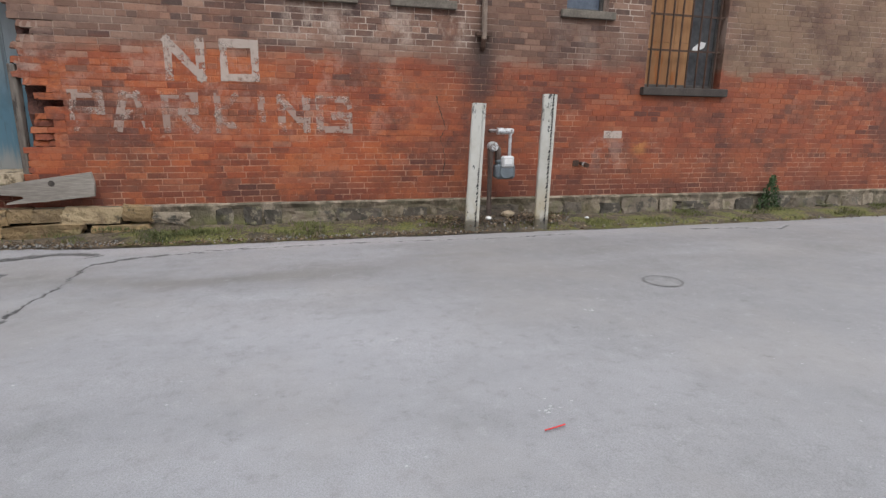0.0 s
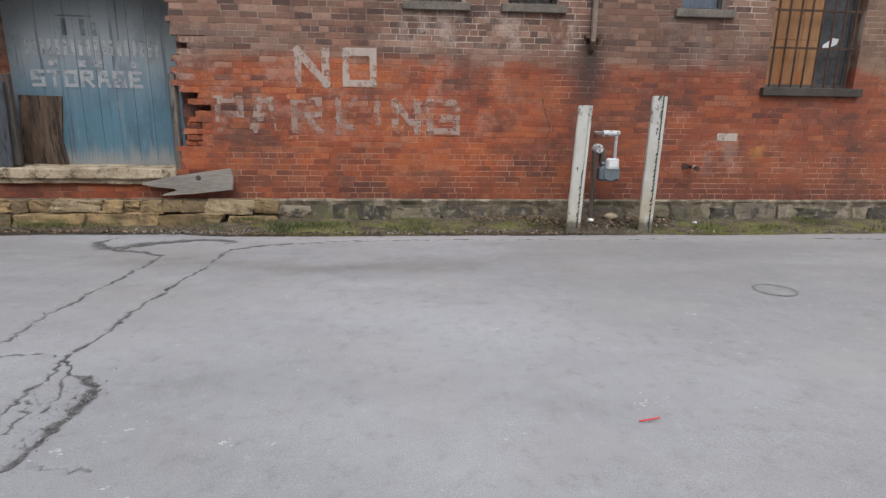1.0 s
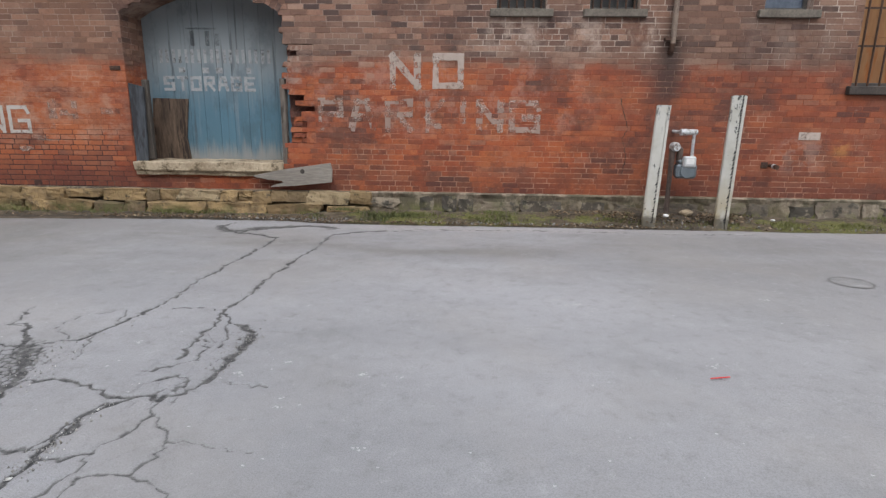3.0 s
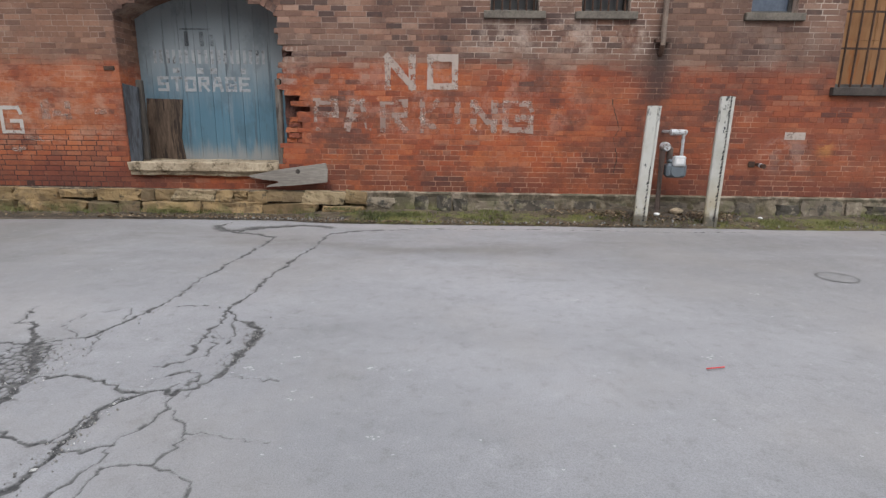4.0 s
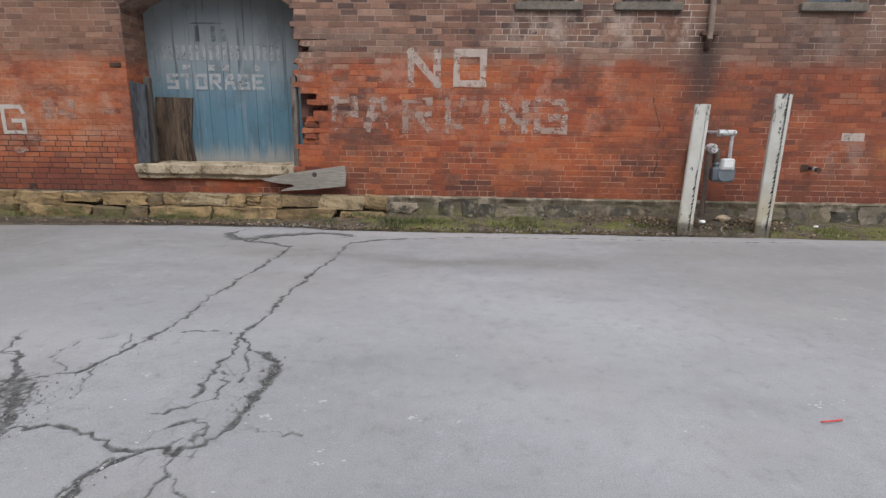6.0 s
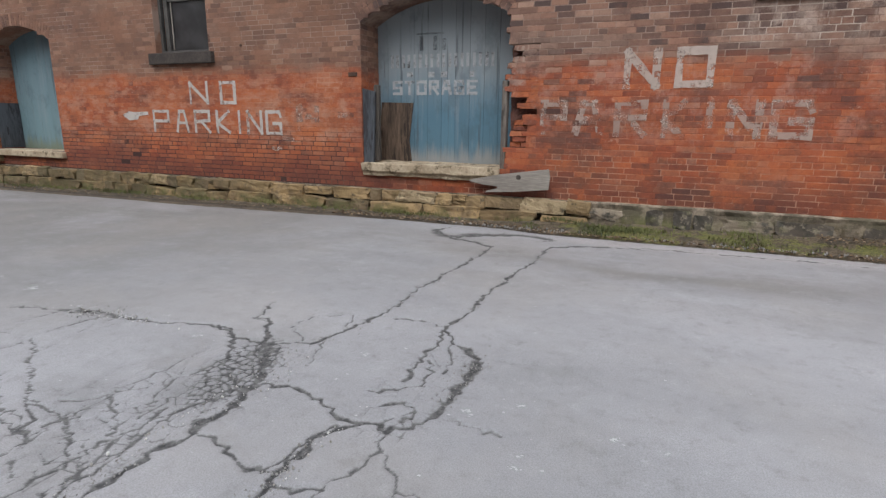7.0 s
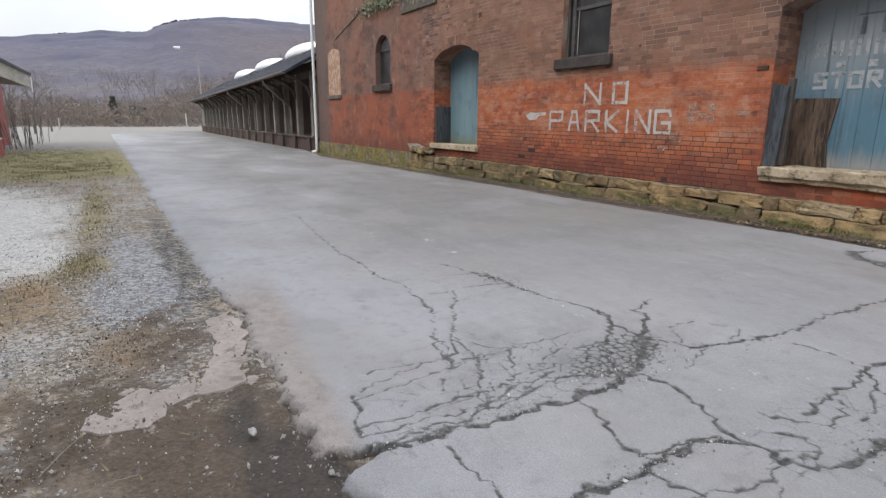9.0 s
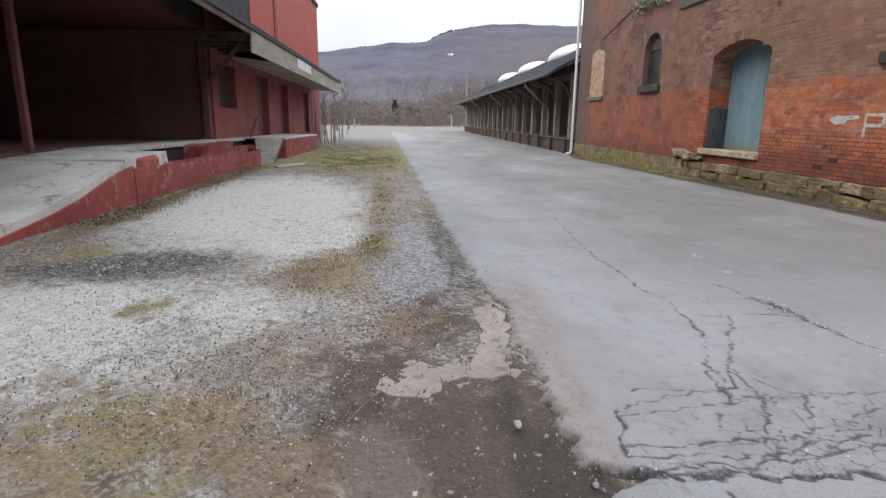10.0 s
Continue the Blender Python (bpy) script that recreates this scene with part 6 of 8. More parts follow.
for a, b, c, d in ((-4.35, -4.25, 1.93, 2.0), (-4.0, -3.9, 1.92, 2.0), (-3.8, -3.7, 1.92, 2.0), (-3.35, -3.28, 1.92, 2.0), (-4.2, -3.75, 2.52, 2.545), (-4.14, -4.08, 2.3, 2.5), (-3.92, -3.86, 2.3, 2.5), (-3.78, -3.72, 2.3, 2.46)):
    part("bar", box(a, b, YD - 0.001, YD, c, d), M_SIGN_DOOR if d < 2.02 else M_DOORMARK, door_words)


# ---------------------------------------------------------------- windows
def sill(x0, x1, z0, z1, material, parent, out=0.06):
    return part("window_sill", roughen(box(x0, x1, WALL - out, WALL + 0.12, z0, z1, bevel=0.008), 0.004, 7), material, parent)


def window(name, label, op, material_frame, recess=0.14):
    win = empty(name, label, "window", kind="structure")
    x0, x1, z0, z1, rise = op
    y = WALL + recess
    t = 0.05
    spring = z1 - rise
    part("window_frame", box(x0, x0 + t, y, y + 0.07, z0, spring, bevel=0.006), material_frame, win)
    part("window_frame", box(x1 - t, x1, y, y + 0.07, z0, spring, bevel=0.006), material_frame, win)
    part("window_frame", box(x0 + t, x1 - t, y, y + 0.07, z0, z0 + t, bevel=0.006), material_frame, win)
    if not rise:
        part("window_frame", box(x0 + t, x1 - t, y, y + 0.07, z1 - t, z1, bevel=0.006), material_frame, win)
    return win


def bars(win, x0, x1, z0, z1, n, rails, y):
    for k in range(n):
        x = x0 + (x1 - x0) * (k + 0.5) / n
        part("bar", tube(bmesh.new(), [(x + random.uniform(-0.006, 0.006), y, z0), (x, y, z1)], 0.0135, 7), M_IRON, win)
    for z in rails:
        part("rail", box(x0, x1, y - 0.004, y + 0.02, z - 0.012, z + 0.012), M_IRON, win)


for k, op in enumerate((WIN_A, WIN_B, WIN_C)):
    wn = window("window_%d" % (k + 1), ("small dark barred window with a grey stone sill", "small dark barred window with a grey stone sill", "small window with bluish glass and a grey stone sill")[k], op, M_FRAME)
    part("pane", box(op[0] + 0.05, op[1] - 0.05, WALL + 0.17, WALL + 0.176, op[2] + 0.05, op[3] - 0.05), M_GLASS if k < 2 else M_BLUEPANE, wn)
    if k < 2:
        bars(wn, op[0], op[1], op[2], op[3], 6, (3.3,), WALL + 0.09)
    sill(op[0] - 0.085, op[1] + 0.09, 2.622, 2.718, M_SILL_PALE, wn)

wn = window("window_4", "tall barred window boarded with tan panels over a dark sill", WIN_BIG, M_FRAME, 0.16)
for k, (a, b) in enumerate(((4.92, 5.16), (5.16, 5.40), (5.40, 5.66))):
    for c, d in ((1.85, 2.42), (2.42, 3.05), (3.05, 4.0)):
        part("board", box(a + 0.002, b - 0.002, WALL + 0.18 + random.uniform(0, 0.004), WALL + 0.20, c + 0.002, d - 0.002), M_TANBOARD, wn)
part("film", box(5.66, 6.05, WALL + 0.18, WALL + 0.20, 1.85, 4.0), M_GREYBOARD, wn, "grey film over the pane")
part("torn_patch", prism(bmesh.new(), [(5.70, 2.31), (5.72, 2.37), (5.84, 2.45), (5.92, 2.44), (5.90, 2.37), (5.80, 2.33)], WALL + 0.172, WALL + 0.178), M_WHITE, wn, "white torn patch")
bars(wn, 4.88, 6.09, 1.80, 4.05, 8, (2.30, 2.76, 3.3), WALL + 0.05)
sill(4.81, 6.19, 1.69, 1.798, M_SILL, wn, 0.075)

wn = window("window_5", "dark sash window with a heavy dark sill", WIN_L, M_FRAME, 0.12)
part("sash", box(-8.70, -8.62, WALL + 0.13, WALL + 0.18, 2.40, 4.0), M_FRAME, wn)
part("pane", box(-8.62, -7.71, WALL + 0.17, WALL + 0.176, 2.40, 4.0), M_GLASS, wn)
part("sash", tube(bmesh.new(), [(-8.56, WALL + 0.155, 2.42), (-8.56, WALL + 0.155, 3.18)], 0.010, 6), M_GREYWOOD, wn)
part("sash", box(-8.62, -7.71, WALL + 0.14, WALL + 0.168, 3.18, 3.24), M_FRAME, wn)
sill(-8.93, -7.55, 2.17, 2.348, M_SILL, wn, 0.08)

wn = window("window_6", "narrow round-headed window, dark glass and dark sill", WIN_ARCH, M_FRAME, 0.14)
arch_out = [(WIN_ARCH[0] + 1.06 * k / 16, arch_z(WIN_ARCH, WIN_ARCH[0] + 1.06 * k / 16)) for k in range(17)]
part("pane", prism(bmesh.new(), [(WIN_ARCH[0] + 0.02, 2.28)] + arch_out + [(WIN_ARCH[1] - 0.02, 2.28)], WALL + 0.17, WALL + 0.178), M_GLASS, wn)
part("fanlight", prism(bmesh.new(), [(-17.05, 3.28)] + [(x, z - 0.08) for x, z in arch_out[2:-2]] + [(-16.2, 3.28)], WALL + 0.155, WALL + 0.165), M_GREYBOARD, wn)
part("sash", box(-17.11, -16.15, WALL + 0.14, WALL + 0.168, 3.22, 3.28), M_FRAME, wn)
sill(-17.28, -16.0, 2.05, 2.238, M_SILL, wn, 0.09)

patch = empty("bricked_up_window", "narrow window bricked up with pale patchy infill", "window", kind="structure")
po = (-21.42, -20.2, 2.05, 3.66, 0.14)
part("infill", roughen(prism(bmesh.new(), [(po[0], po[2])] + [(po[0] + 1.22 * k / 12, arch_z(po, po[0] + 1.22 * k / 12)) for k in range(13)] + [(po[1], po[2])], WALL - 0.004, WALL + 0.01), 0.0, 1), M_INFILL, patch)
sill(-21.5, -20.1, 1.92, 2.045, M_SILL_PALE, patch)


# ---------------------------------------------------------------- small door
door_2 = board_door("door_2", "pale blue board door set deep in an arched opening, closed", DOOR2, 0.51, 8, M_DOOR2)
part("reveal_panel", box(-13.53, -13.51, WALL + 0.05, WALL + 0.50, 0.64, 1.55), M_JAMB, door_2, "blue board lining the reveal")
th = roughen(box(-13.62, -11.48, WALL - 0.09, WALL + 0.51, 0.50, 0.618, bevel=0.01), 0.012, 4)
tagged(part("door_sill", th, M_SANDSTONE), "pale stone threshold of the small door", "sill", kind="structure")
for a, b, c, d, o in ((-14.45, -14.05, 0.36, 0.52, 0.16), (-14.1, -13.75, 0.33, 0.47, 0.2), (-13.8, -13.45, 0.36, 0.50, 0.15), (-14.7, -14.4, 0.33, 0.42, 0.12)):
    set_stone(STONES, a, b, c, d, o, foundation, 0.2)
brd = prism(bmesh.new(), [(-14.75, 0.56), (-14.2, 0.58), (-13.35, 0.42), (-13.45, 0.34), (-14.1, 0.40), (-14.5, 0.36)], WALL - 0.16, WALL - 0.125)
tagged(part("broken_board", brd, M_GREYWOOD), "broken grey board lying against the small door's step", "board")
lintel = roughen(box(-15.3, -13.4, WALL - 0.05, WALL + 0.008, 4.05, 4.55, bevel=0.015), 0.01, 4)
tagged(part("lintel", lintel, M_DARKSTONE), "dark stained stone block high in the wall", "lintel", kind="structure")


def leafy(name, count, centre, spread, size, material, parent=None):
    """Many small leaves in a loose clump."""
    verts, faces = [], []
    for _ in range(count):
        c = Vector((random.gauss(0, spread[0]), random.gauss(0, spread[1]), random.gauss(0, spread[2]))) + Vector(centre)
        q = Euler((random.uniform(0, 6.3), random.uniform(0, 6.3), random.uniform(0, 6.3))).to_matrix()
        s = size * random.uniform(0.6, 1.3)
        b = len(verts)
        verts += [c + q @ Vector(p) for p in ((-s, 0, 0), (0, -s * 0.45, s * 0.1), (s, 0, 0), (0, s * 0.45, s * 0.1))]
        faces.append((b, b + 1, b + 2, b + 3))
    return soup(name, verts, faces, material, parent)


vine = empty("wall_plant", "pale lichen-covered plant growing high on the wall", "plant")
leafy("leaves", 900, (-16.7, WALL - 0.06, 4.55), (0.75, 0.05, 0.12), 0.05, M_MOSSPLANT, vine)
part("stem", tube(bmesh.new(), [(-15.4, WALL - 0.01, 4.45), (-16.4, WALL - 0.05, 4.4), (-18.2, WALL - 0.02, 4.55), (-19.6, WALL - 0.01, 4.2), (-20.6, WALL - 0.01, 3.95)], 0.014, 5), M_BARK, vine)


# Dark plates set on the face; two of them stand for holes.
for xx, zz_, ww, hh, lab in ((-4.97, 1.945, 0.15, 0.055, "dark iron tie plate set in the brick wall"), (-11.5, 3.51, 0.10, 0.10, "small dark plate standing for a hole high on the wall"), (-7.0, 2.42, 0.035, 0.035, "small dark plate standing for a hole in the brick wall")):
    tagged(part("wall_plate", roughen(box(xx - ww / 2, xx + ww / 2, WALL - 0.012, WALL + 0.004, zz_ - hh / 2, zz_ + hh / 2, bevel=0.004), 0.003, 9), M_IRON), lab, "wall tie")


# ---------------------------------------------------------------- pipes on the wall
spout = empty("downpipe", "white downpipe at the corner of the warehouse", "pipe")
part("pipe", tube(bmesh.new(), [(-22.74, WALL - 0.13, -0.02), (-22.74, WALL - 0.13, 6.9)], 0.055, 12), M_WHITE, spout)
part("shoe", tube(bmesh.new(), [(-22.74, WALL - 0.13, -0.02), (-22.76, WALL - 0.16, -0.09), (-22.84, WALL - 0.30, -0.13)], 0.062, 12), M_WHITE, spout)
rust = empty("iron_pipe", "rusty iron pipe ending over a soot stain on the wall", "pipe")
part("pipe", tube(bmesh.new(), [(2.50, WALL - 0.06, 2.30), (2.49, WALL - 0.06, 6.9)], 0.034, 10), M_PIPE, rust)
part("bracket", box(2.40, 2.60, WALL - 0.075, WALL - 0.001, 2.34, 2.38), M_IRON, rust)
part("outlet", tube(bmesh.new(), [(2.50, WALL - 0.06, 2.31), (2.50, WALL - 0.03, 2.22), (2.50, WALL + 0.005, 2.18)], 0.036, 10), M_IRON, rust)
valve = empty("pipe_stub", "short capped pipe stub sticking out of the brick wall", "pipe")
part("stub", tube(bmesh.new(), [(3.98, WALL + 0.01, 0.76), (3.98, WALL - 0.16, 0.745)], 0.024, 10), M_IRON, valve)
part("flange", tube(bmesh.new(), [(3.98, WALL - 0.10, 0.75), (3.98, WALL - 0.13, 0.75)], 0.033, 12), M_GALV, valve)
part("cap", tube(bmesh.new(), [(3.98, WALL - 0.14, 0.748), (3.98, WALL - 0.19, 0.744)], 0.032, 8), M_IRON, valve)
part("plate", box(3.86, 3.95, WALL - 0.012, WALL - 0.006, 0.72, 0.80), M_IRON, valve)


# ---------------------------------------------------------------- gas meter
meter = empty("gas_meter", "grey gas meter with silver index cover beside white posts", "gas meter")
MY = 6.42
part("body", box(2.595, 2.855, MY - 0.08, MY + 0.08, 0.60, 0.79, bevel=0.03), M_METER, meter)
part("diaphragm_case", tube(bmesh.new(), [(2.725, MY - 0.10, 0.70), (2.725, MY + 0.10, 0.70)], 0.088, 16), M_METER, meter)
part("index_cover", box(2.655, 2.815, MY - 0.125, MY - 0.04, 0.745, 0.89, bevel=0.02), M_DIAL, meter, "silver index cover")
part("index_window", box(2.685, 2.785, MY - 0.1285, MY - 0.1255, 0.79, 0.86), M_WHITE, meter)
part("top_case", box(2.615, 2.84, MY - 0.06, MY + 0.07, 0.79, 0.84, bevel=0.015), M_METER, meter)
part("riser", tube(bmesh.new(), [(2.545, MY + 0.02, 0.0), (2.545, MY + 0.02, 0.97), (2.56, MY + 0.02, 1.0), (2.60, MY + 0.02, 1.0), (2.64, MY + 0.02, 0.97), (2.645, MY + 0.02, 0.83)], 0.042, 10), M_RISER, meter, "brown riser pipe")
part("riser", tube(bmesh.new(), [(2.435, WALL - 0.05, 0.0), (2.43, WALL - 0.05, 1.0)], 0.036, 10), M_RISER, meter, "brown riser pipe")
part("regulator", tube(bmesh.new(), [(2.57, MY - 0.07, 1.0), (2.57, MY - 0.02, 1.0), (2.57, MY + 0.06, 1.0)], [0.045, 0.062, 0.062], 14), M_GALV, meter, "round grey regulator")
part("outlet_pipe", tube(bmesh.new(), [(2.80, MY + 0.02, 0.83), (2.80, MY + 0.02, 1.15), (2.79, MY + 0.02, 1.18), (2.74, MY + 0.02, 1.19), (2.68, MY + 0.02, 1.19), (2.65, MY + 0.06, 1.19), (2.645, WALL + 0.01, 1.19)], 0.022, 10), M_GALV, meter)
part("union", tube(bmesh.new(), [(2.625, MY + 0.02, 1.19), (2.835, MY + 0.02, 1.19)], [0.042, 0.034], 12), M_GALV, meter, "scaly pale pipe union")
part("union", tube(bmesh.new(), [(2.645, MY + 0.02, 0.835), (2.645, MY + 0.02, 0.875)], 0.034, 8), M_GALV, meter)


# ---------------------------------------------------------------- white posts
def channel_post(x, y, lean_x, lean_y, top, turn, label, bare):
    """A steel channel set on end: a broad web and two flanges, with bare steel along one seam."""
    m = Matrix.Translation((x, y, -0.05)) @ Matrix(((1, 0, lean_x, 0), (0, 1, lean_y, 0), (0, 0, 1, 0), (0, 0, 0, 1))) @ Matrix.Rotation(radians(turn), 4, "Z")
    post = empty("bollard_post", label, "post", group="white posts at the gas meter")
    h = top + 0.05
    for nm, b in (("web", (-0.067, 0.046, -0.035, -0.015, 0, h)), ("flange", (-0.080, -0.0675, -0.037, 0.045, 0, h - 0.004)), ("flange", (0.0465, 0.080, -0.043, 0.045, 0, h - 0.004))):
        bm = bmesh.new()
        bx(bm, *b)
        bmesh.ops.subdivide_edges(bm, edges=[e for e in bm.edges if abs(e.verts[0].co.z - e.verts[1].co.z) > 0.5], cuts=24)
        bmesh.ops.bevel(bm, geom=[e for e in bm.edges if abs(e.verts[0].co.z - e.verts[1].co.z) > 0.01 and e.calc_face_angle(0) > 1], offset=0.004, segments=1, affect="EDGES")
        roughen(bm, 0.003, 9, x)
        for v in bm.verts:
            v.co = m @ v.co
        part(nm, bm, M_POST, post)
    seam = bmesh.new()
    z = bare[0]
    while z < bare[1]:
        step = random.uniform(0.018, 0.05)
        w = random.uniform(0.008, 0.03) if random.random() < 0.85 else 0.002
        vs = [seam.verts.new(m @ Vector(p)) for p in ((0.044 - w, -0.0375, z), (0.050, -0.0375, z + step * 0.3), (0.050, -0.0375, z + step), (0.044 - w * 0.5, -0.0375, z + step * 0.8))]
        seam.faces.new(vs)
        z += step * random.uniform(0.85, 1.1)
    bmesh.ops.solidify(seam, geom=seam.faces[:], thickness=0.002)
    part("bare_seam", seam, M_FLAKE, post, "flaked seam of dark bare steel")
    return post


channel_post(2.185, 6.03, 0.045, 0.03, 1.515, -12, "white steel post, paint flaking, leaning slightly beside the gas meter", (0.12, 0.80))
channel_post(3.095, 6.05, 0.02, 0.0, 1.635, -14, "taller white steel post with black flaked edge by the gas meter", (0.12, 1.66))


# ---------------------------------------------------------------- small things on the verge and road
weed = empty("weed", "small dark green leafy weed at the wall's foot", "plant")
part("stem", tube(bmesh.new(), [(7.12, 6.62, 0.02), (7.10, 6.60, 0.3), (7.13, 6.6, 0.52)], [0.012, 0.008, 0.003], 5), M_BARK, weed)
verts_w, faces_w = [], []
for _ in range(520):
    h = random.random()
    r = (0.19 * (1 - h) + 0.03) * math.sqrt(random.random())
    a = random.uniform(0, 6.283)
    c = Vector((7.12 + r * math.cos(a), 6.60 + 0.7 * r * math.sin(a), 0.07 + 0.50 * h))
    q = Euler((random.uniform(0, 6.3), random.uniform(0, 6.3), random.uniform(0, 6.3))).to_matrix()
    s, b = random.uniform(0.015, 0.035), len(verts_w)
    verts_w += [c + q @ Vector(p) for p in ((-s, 0, 0), (0, -s * 0.5, s * 0.15), (s, 0, 0), (0, s * 0.5, s * 0.15))]
    faces_w.append((b, b + 1, b + 2, b + 3))
soup("leaves", verts_w, faces_w, M_LEAF, weed)


def blades(name, spots, height, material, label, lie=0.7):
    verts, faces = [], []
    for x, y, z in spots:
        a, l = random.uniform(0, 6.283), height * random.uniform(0.4, 1.4)
        dx, dy = math.cos(a), math.sin(a)
        w = 0.004 + 0.06 * height
        bend = l * random.uniform(0.15, 1.0) * lie / 0.7
        b = len(verts)
        verts += [(x - dy * w, y + dx * w, z - 0.01), (x + dy * w, y - dx * w, z - 0.01), (x + dx * bend, y + dy * bend, z + l)]
        faces.append((b, b + 1, b + 2))
    return tagged(soup(name, verts, faces, material), label, "grass", kind="stuff")


spots = []
while len(spots) < 5200:
    x, y = random.uniform(-2.2, 13.5), random.uniform(5.95, 6.60)
    if noise.noise(Vector((x * 1.9, y * 4, 0))) * 1.4 - 0.05 < random.random() * 0.8 or (1.8 < x < 3.3 and random.random() < 0.4):
        continue
    spots.append((x, y, 0.03 + 0.06 * min(1, (y - 5.9) / 0.5)))
spots += [(random.gauss(-0.95, 0.28), random.gauss(6.32, 0.10), 0.06) for _ in range(900)]
blades("verge_grass", spots, 0.03, M_BLADE, "short green grass and moss along the wall")
spots = []
while len(spots) < 2500:
    x, y = random.uniform(-22, -2.3), random.uniform(6.3, 6.66)
    if noise.noise(Vector((x * 1.1, y * 3, 5))) + 0.15 < random.random() * 0.8:
        continue
    spots.append((x, y, fall(x) + 0.02))
blades("verge_weeds", spots, 0.04, M_BLADE, "sparse weeds at the foundation's foot")


def lawn_spots(n, areas):
    out = []
    while len(out) < n:
        cx, cy, rx, ry = random.choice(areas)
        x, y = random.gauss(cx, rx * 0.6), random.gauss(cy, ry * 0.6)
        if y > -0.3 or noise.noise(Vector((x * 2.0, y * 2.0, 2))) + 0.35 < random.random() * 0.8:
            continue
        out.append((x, y, fall(x) + 0.0 + 0.05 * min(max((-y - 1.5) / 2.5, 0), 1) * max(0, 1 - abs(x + 9) / 16)))
    return out


blades("dry_grass", lawn_spots(4200, [(-3.0, -2.15, 0.55, 0.75), (-10.5, -0.95, 3.6, 0.25), (-6.4, -0.95, 0.6, 0.25), (-5.4, -1.5, 0.6, 0.35), (-8.2, -4.3, 1.6, 0.2)]), 0.013, M_DRYBLADE, "thin dry winter grass in the gravel", 2.0)
blades("dock_grass", [(random.uniform(-15.0, -7.5), random.gauss(-4.12, 0.16), 0.045) for _ in range(2200)], 0.035, M_DRYBLADE, "dry grass along the foot of the dock", 1.4)
blades("far_grass", lawn_spots(9000, [(-18, -1.6, 4.0, 1.3), (-26, -2.5, 6, 2.0)]), 0.035, M_DRYBLADE, "dry grass beside the lane")
blades("green_grass", lawn_spots(700, [(-19, -1.8, 4.0, 1.2), (-10, -0.95, 3, 0.2)]), 0.022, M_BLADE, "green winter grass in the gravel")


def pebbles(name, n, areas, lo, hi, label, material=None):
    verts, faces = [], []
    k = 0
    while k < n:
        cx, cy, rx, ry, lift = random.choice(areas)
        x, y = random.gauss(cx, rx * 0.6), random.gauss(cy, ry * 0.6)
        k += 1
        s = lo + (hi - lo) * random.random() ** 3
        z = fall(x) - 0.012 + 0.05 * min(max((-y - 1.5) / 2.5, 0), 1) * max(0, 1 - abs(x + 9) / 16) + s * 0.25 + lift
        q = Euler((random.uniform(0, 6), random.uniform(0, 6), random.uniform(0, 6))).to_matrix()
        b = len(verts)
        sx, sy, sz = s * random.uniform(0.7, 1.3), s * random.uniform(0.6, 1.1), s * random.uniform(0.4, 0.8)
        verts += [Vector((x, y, z)) + q @ Vector(p) for p in ((sx, 0, 0), (-sx, 0, 0), (0, sy, 0), (0, -sy, 0), (0, 0, sz), (0, 0, -sz))]
        faces += [(b + i, b + j, b + m) for i, j, m in ((0, 2, 4), (2, 1, 4), (1, 3, 4), (3, 0, 4), (2, 0, 5), (1, 2, 5), (3, 1, 5), (0, 3, 5))]
    return tagged(soup(name, verts, faces, material or M_PEBBLE), label, "gravel", kind="stuff")


pebbles("gravel", 13000, [(-3.6, -2.4, 0.9, 0.9, 0), (-3.2, -1.6, 0.7, 0.6, 0), (-9.6, -2.75, 3.0, 1.2, 0), (-7, -1.8, 1.5, 0.6, 0), (-4.2, -3.0, 1.2, 1.0, 0), (-4.1, -2.1, 0.9, 0.7, 0), (-5.0, -0.8, 1.2, 0.5, 0), (-3.6, -1.5, 0.8, 0.6, 0)], 0.003, 0.011, "pale loose gravel beside the lane", M_GRAVEL)
pebbles("brown_chips", 3200, [(-2.8, -1.5, 0.6, 0.5, 0), (-3.0, -2.0, 0.6, 0.5, 0), (-2.6, -2.0, 0.5, 0.5, 0), (-3.8, -1.4, 0.9, 0.5, 0), (-4.15, -0.7, 0.5, 0.25, 0), (-3.4, -1.2, 0.6, 0.4, 0), (-5.4, -1.4, 0.8, 0.4, 0)], 0.003, 0.008, "brown chips and bark trodden into the ground", M_DEADLEAF)
pebbles("road_crumbs", 700, [(-7.5, -0.2, 3.2, 0.06, 0.012), (-5.0, -0.16, 1.6, 0.08, 0.012), (-3.4, -0.12, 0.9, 0.10, 0.012), (-2.6, -0.1, 0.35, 0.10, 0.0)], 0.003, 0.011, "crumbs of broken asphalt along the road edge", M_GRIT)
pebbles("cinder_stones", 900, [(-5.65, -3.1, 0.6, 0.9, 0), (-5.5, -2.8, 0.5, 0.8, 0)], 0.004, 0.014, "pale stones scattered over dark cinders", M_GRAVEL)
pebbles("loose_stones", 320, [(-2.9, -0.9, 0.6, 0.5, 0), (-3.4, -0.5, 0.9, 0.3, 0), (-2.5, -0.4, 0.4, 0.3, -0.01), (-2.6, -1.6, 0.6, 0.6, 0)], 0.005, 0.016, "loose pale stones in the mud")
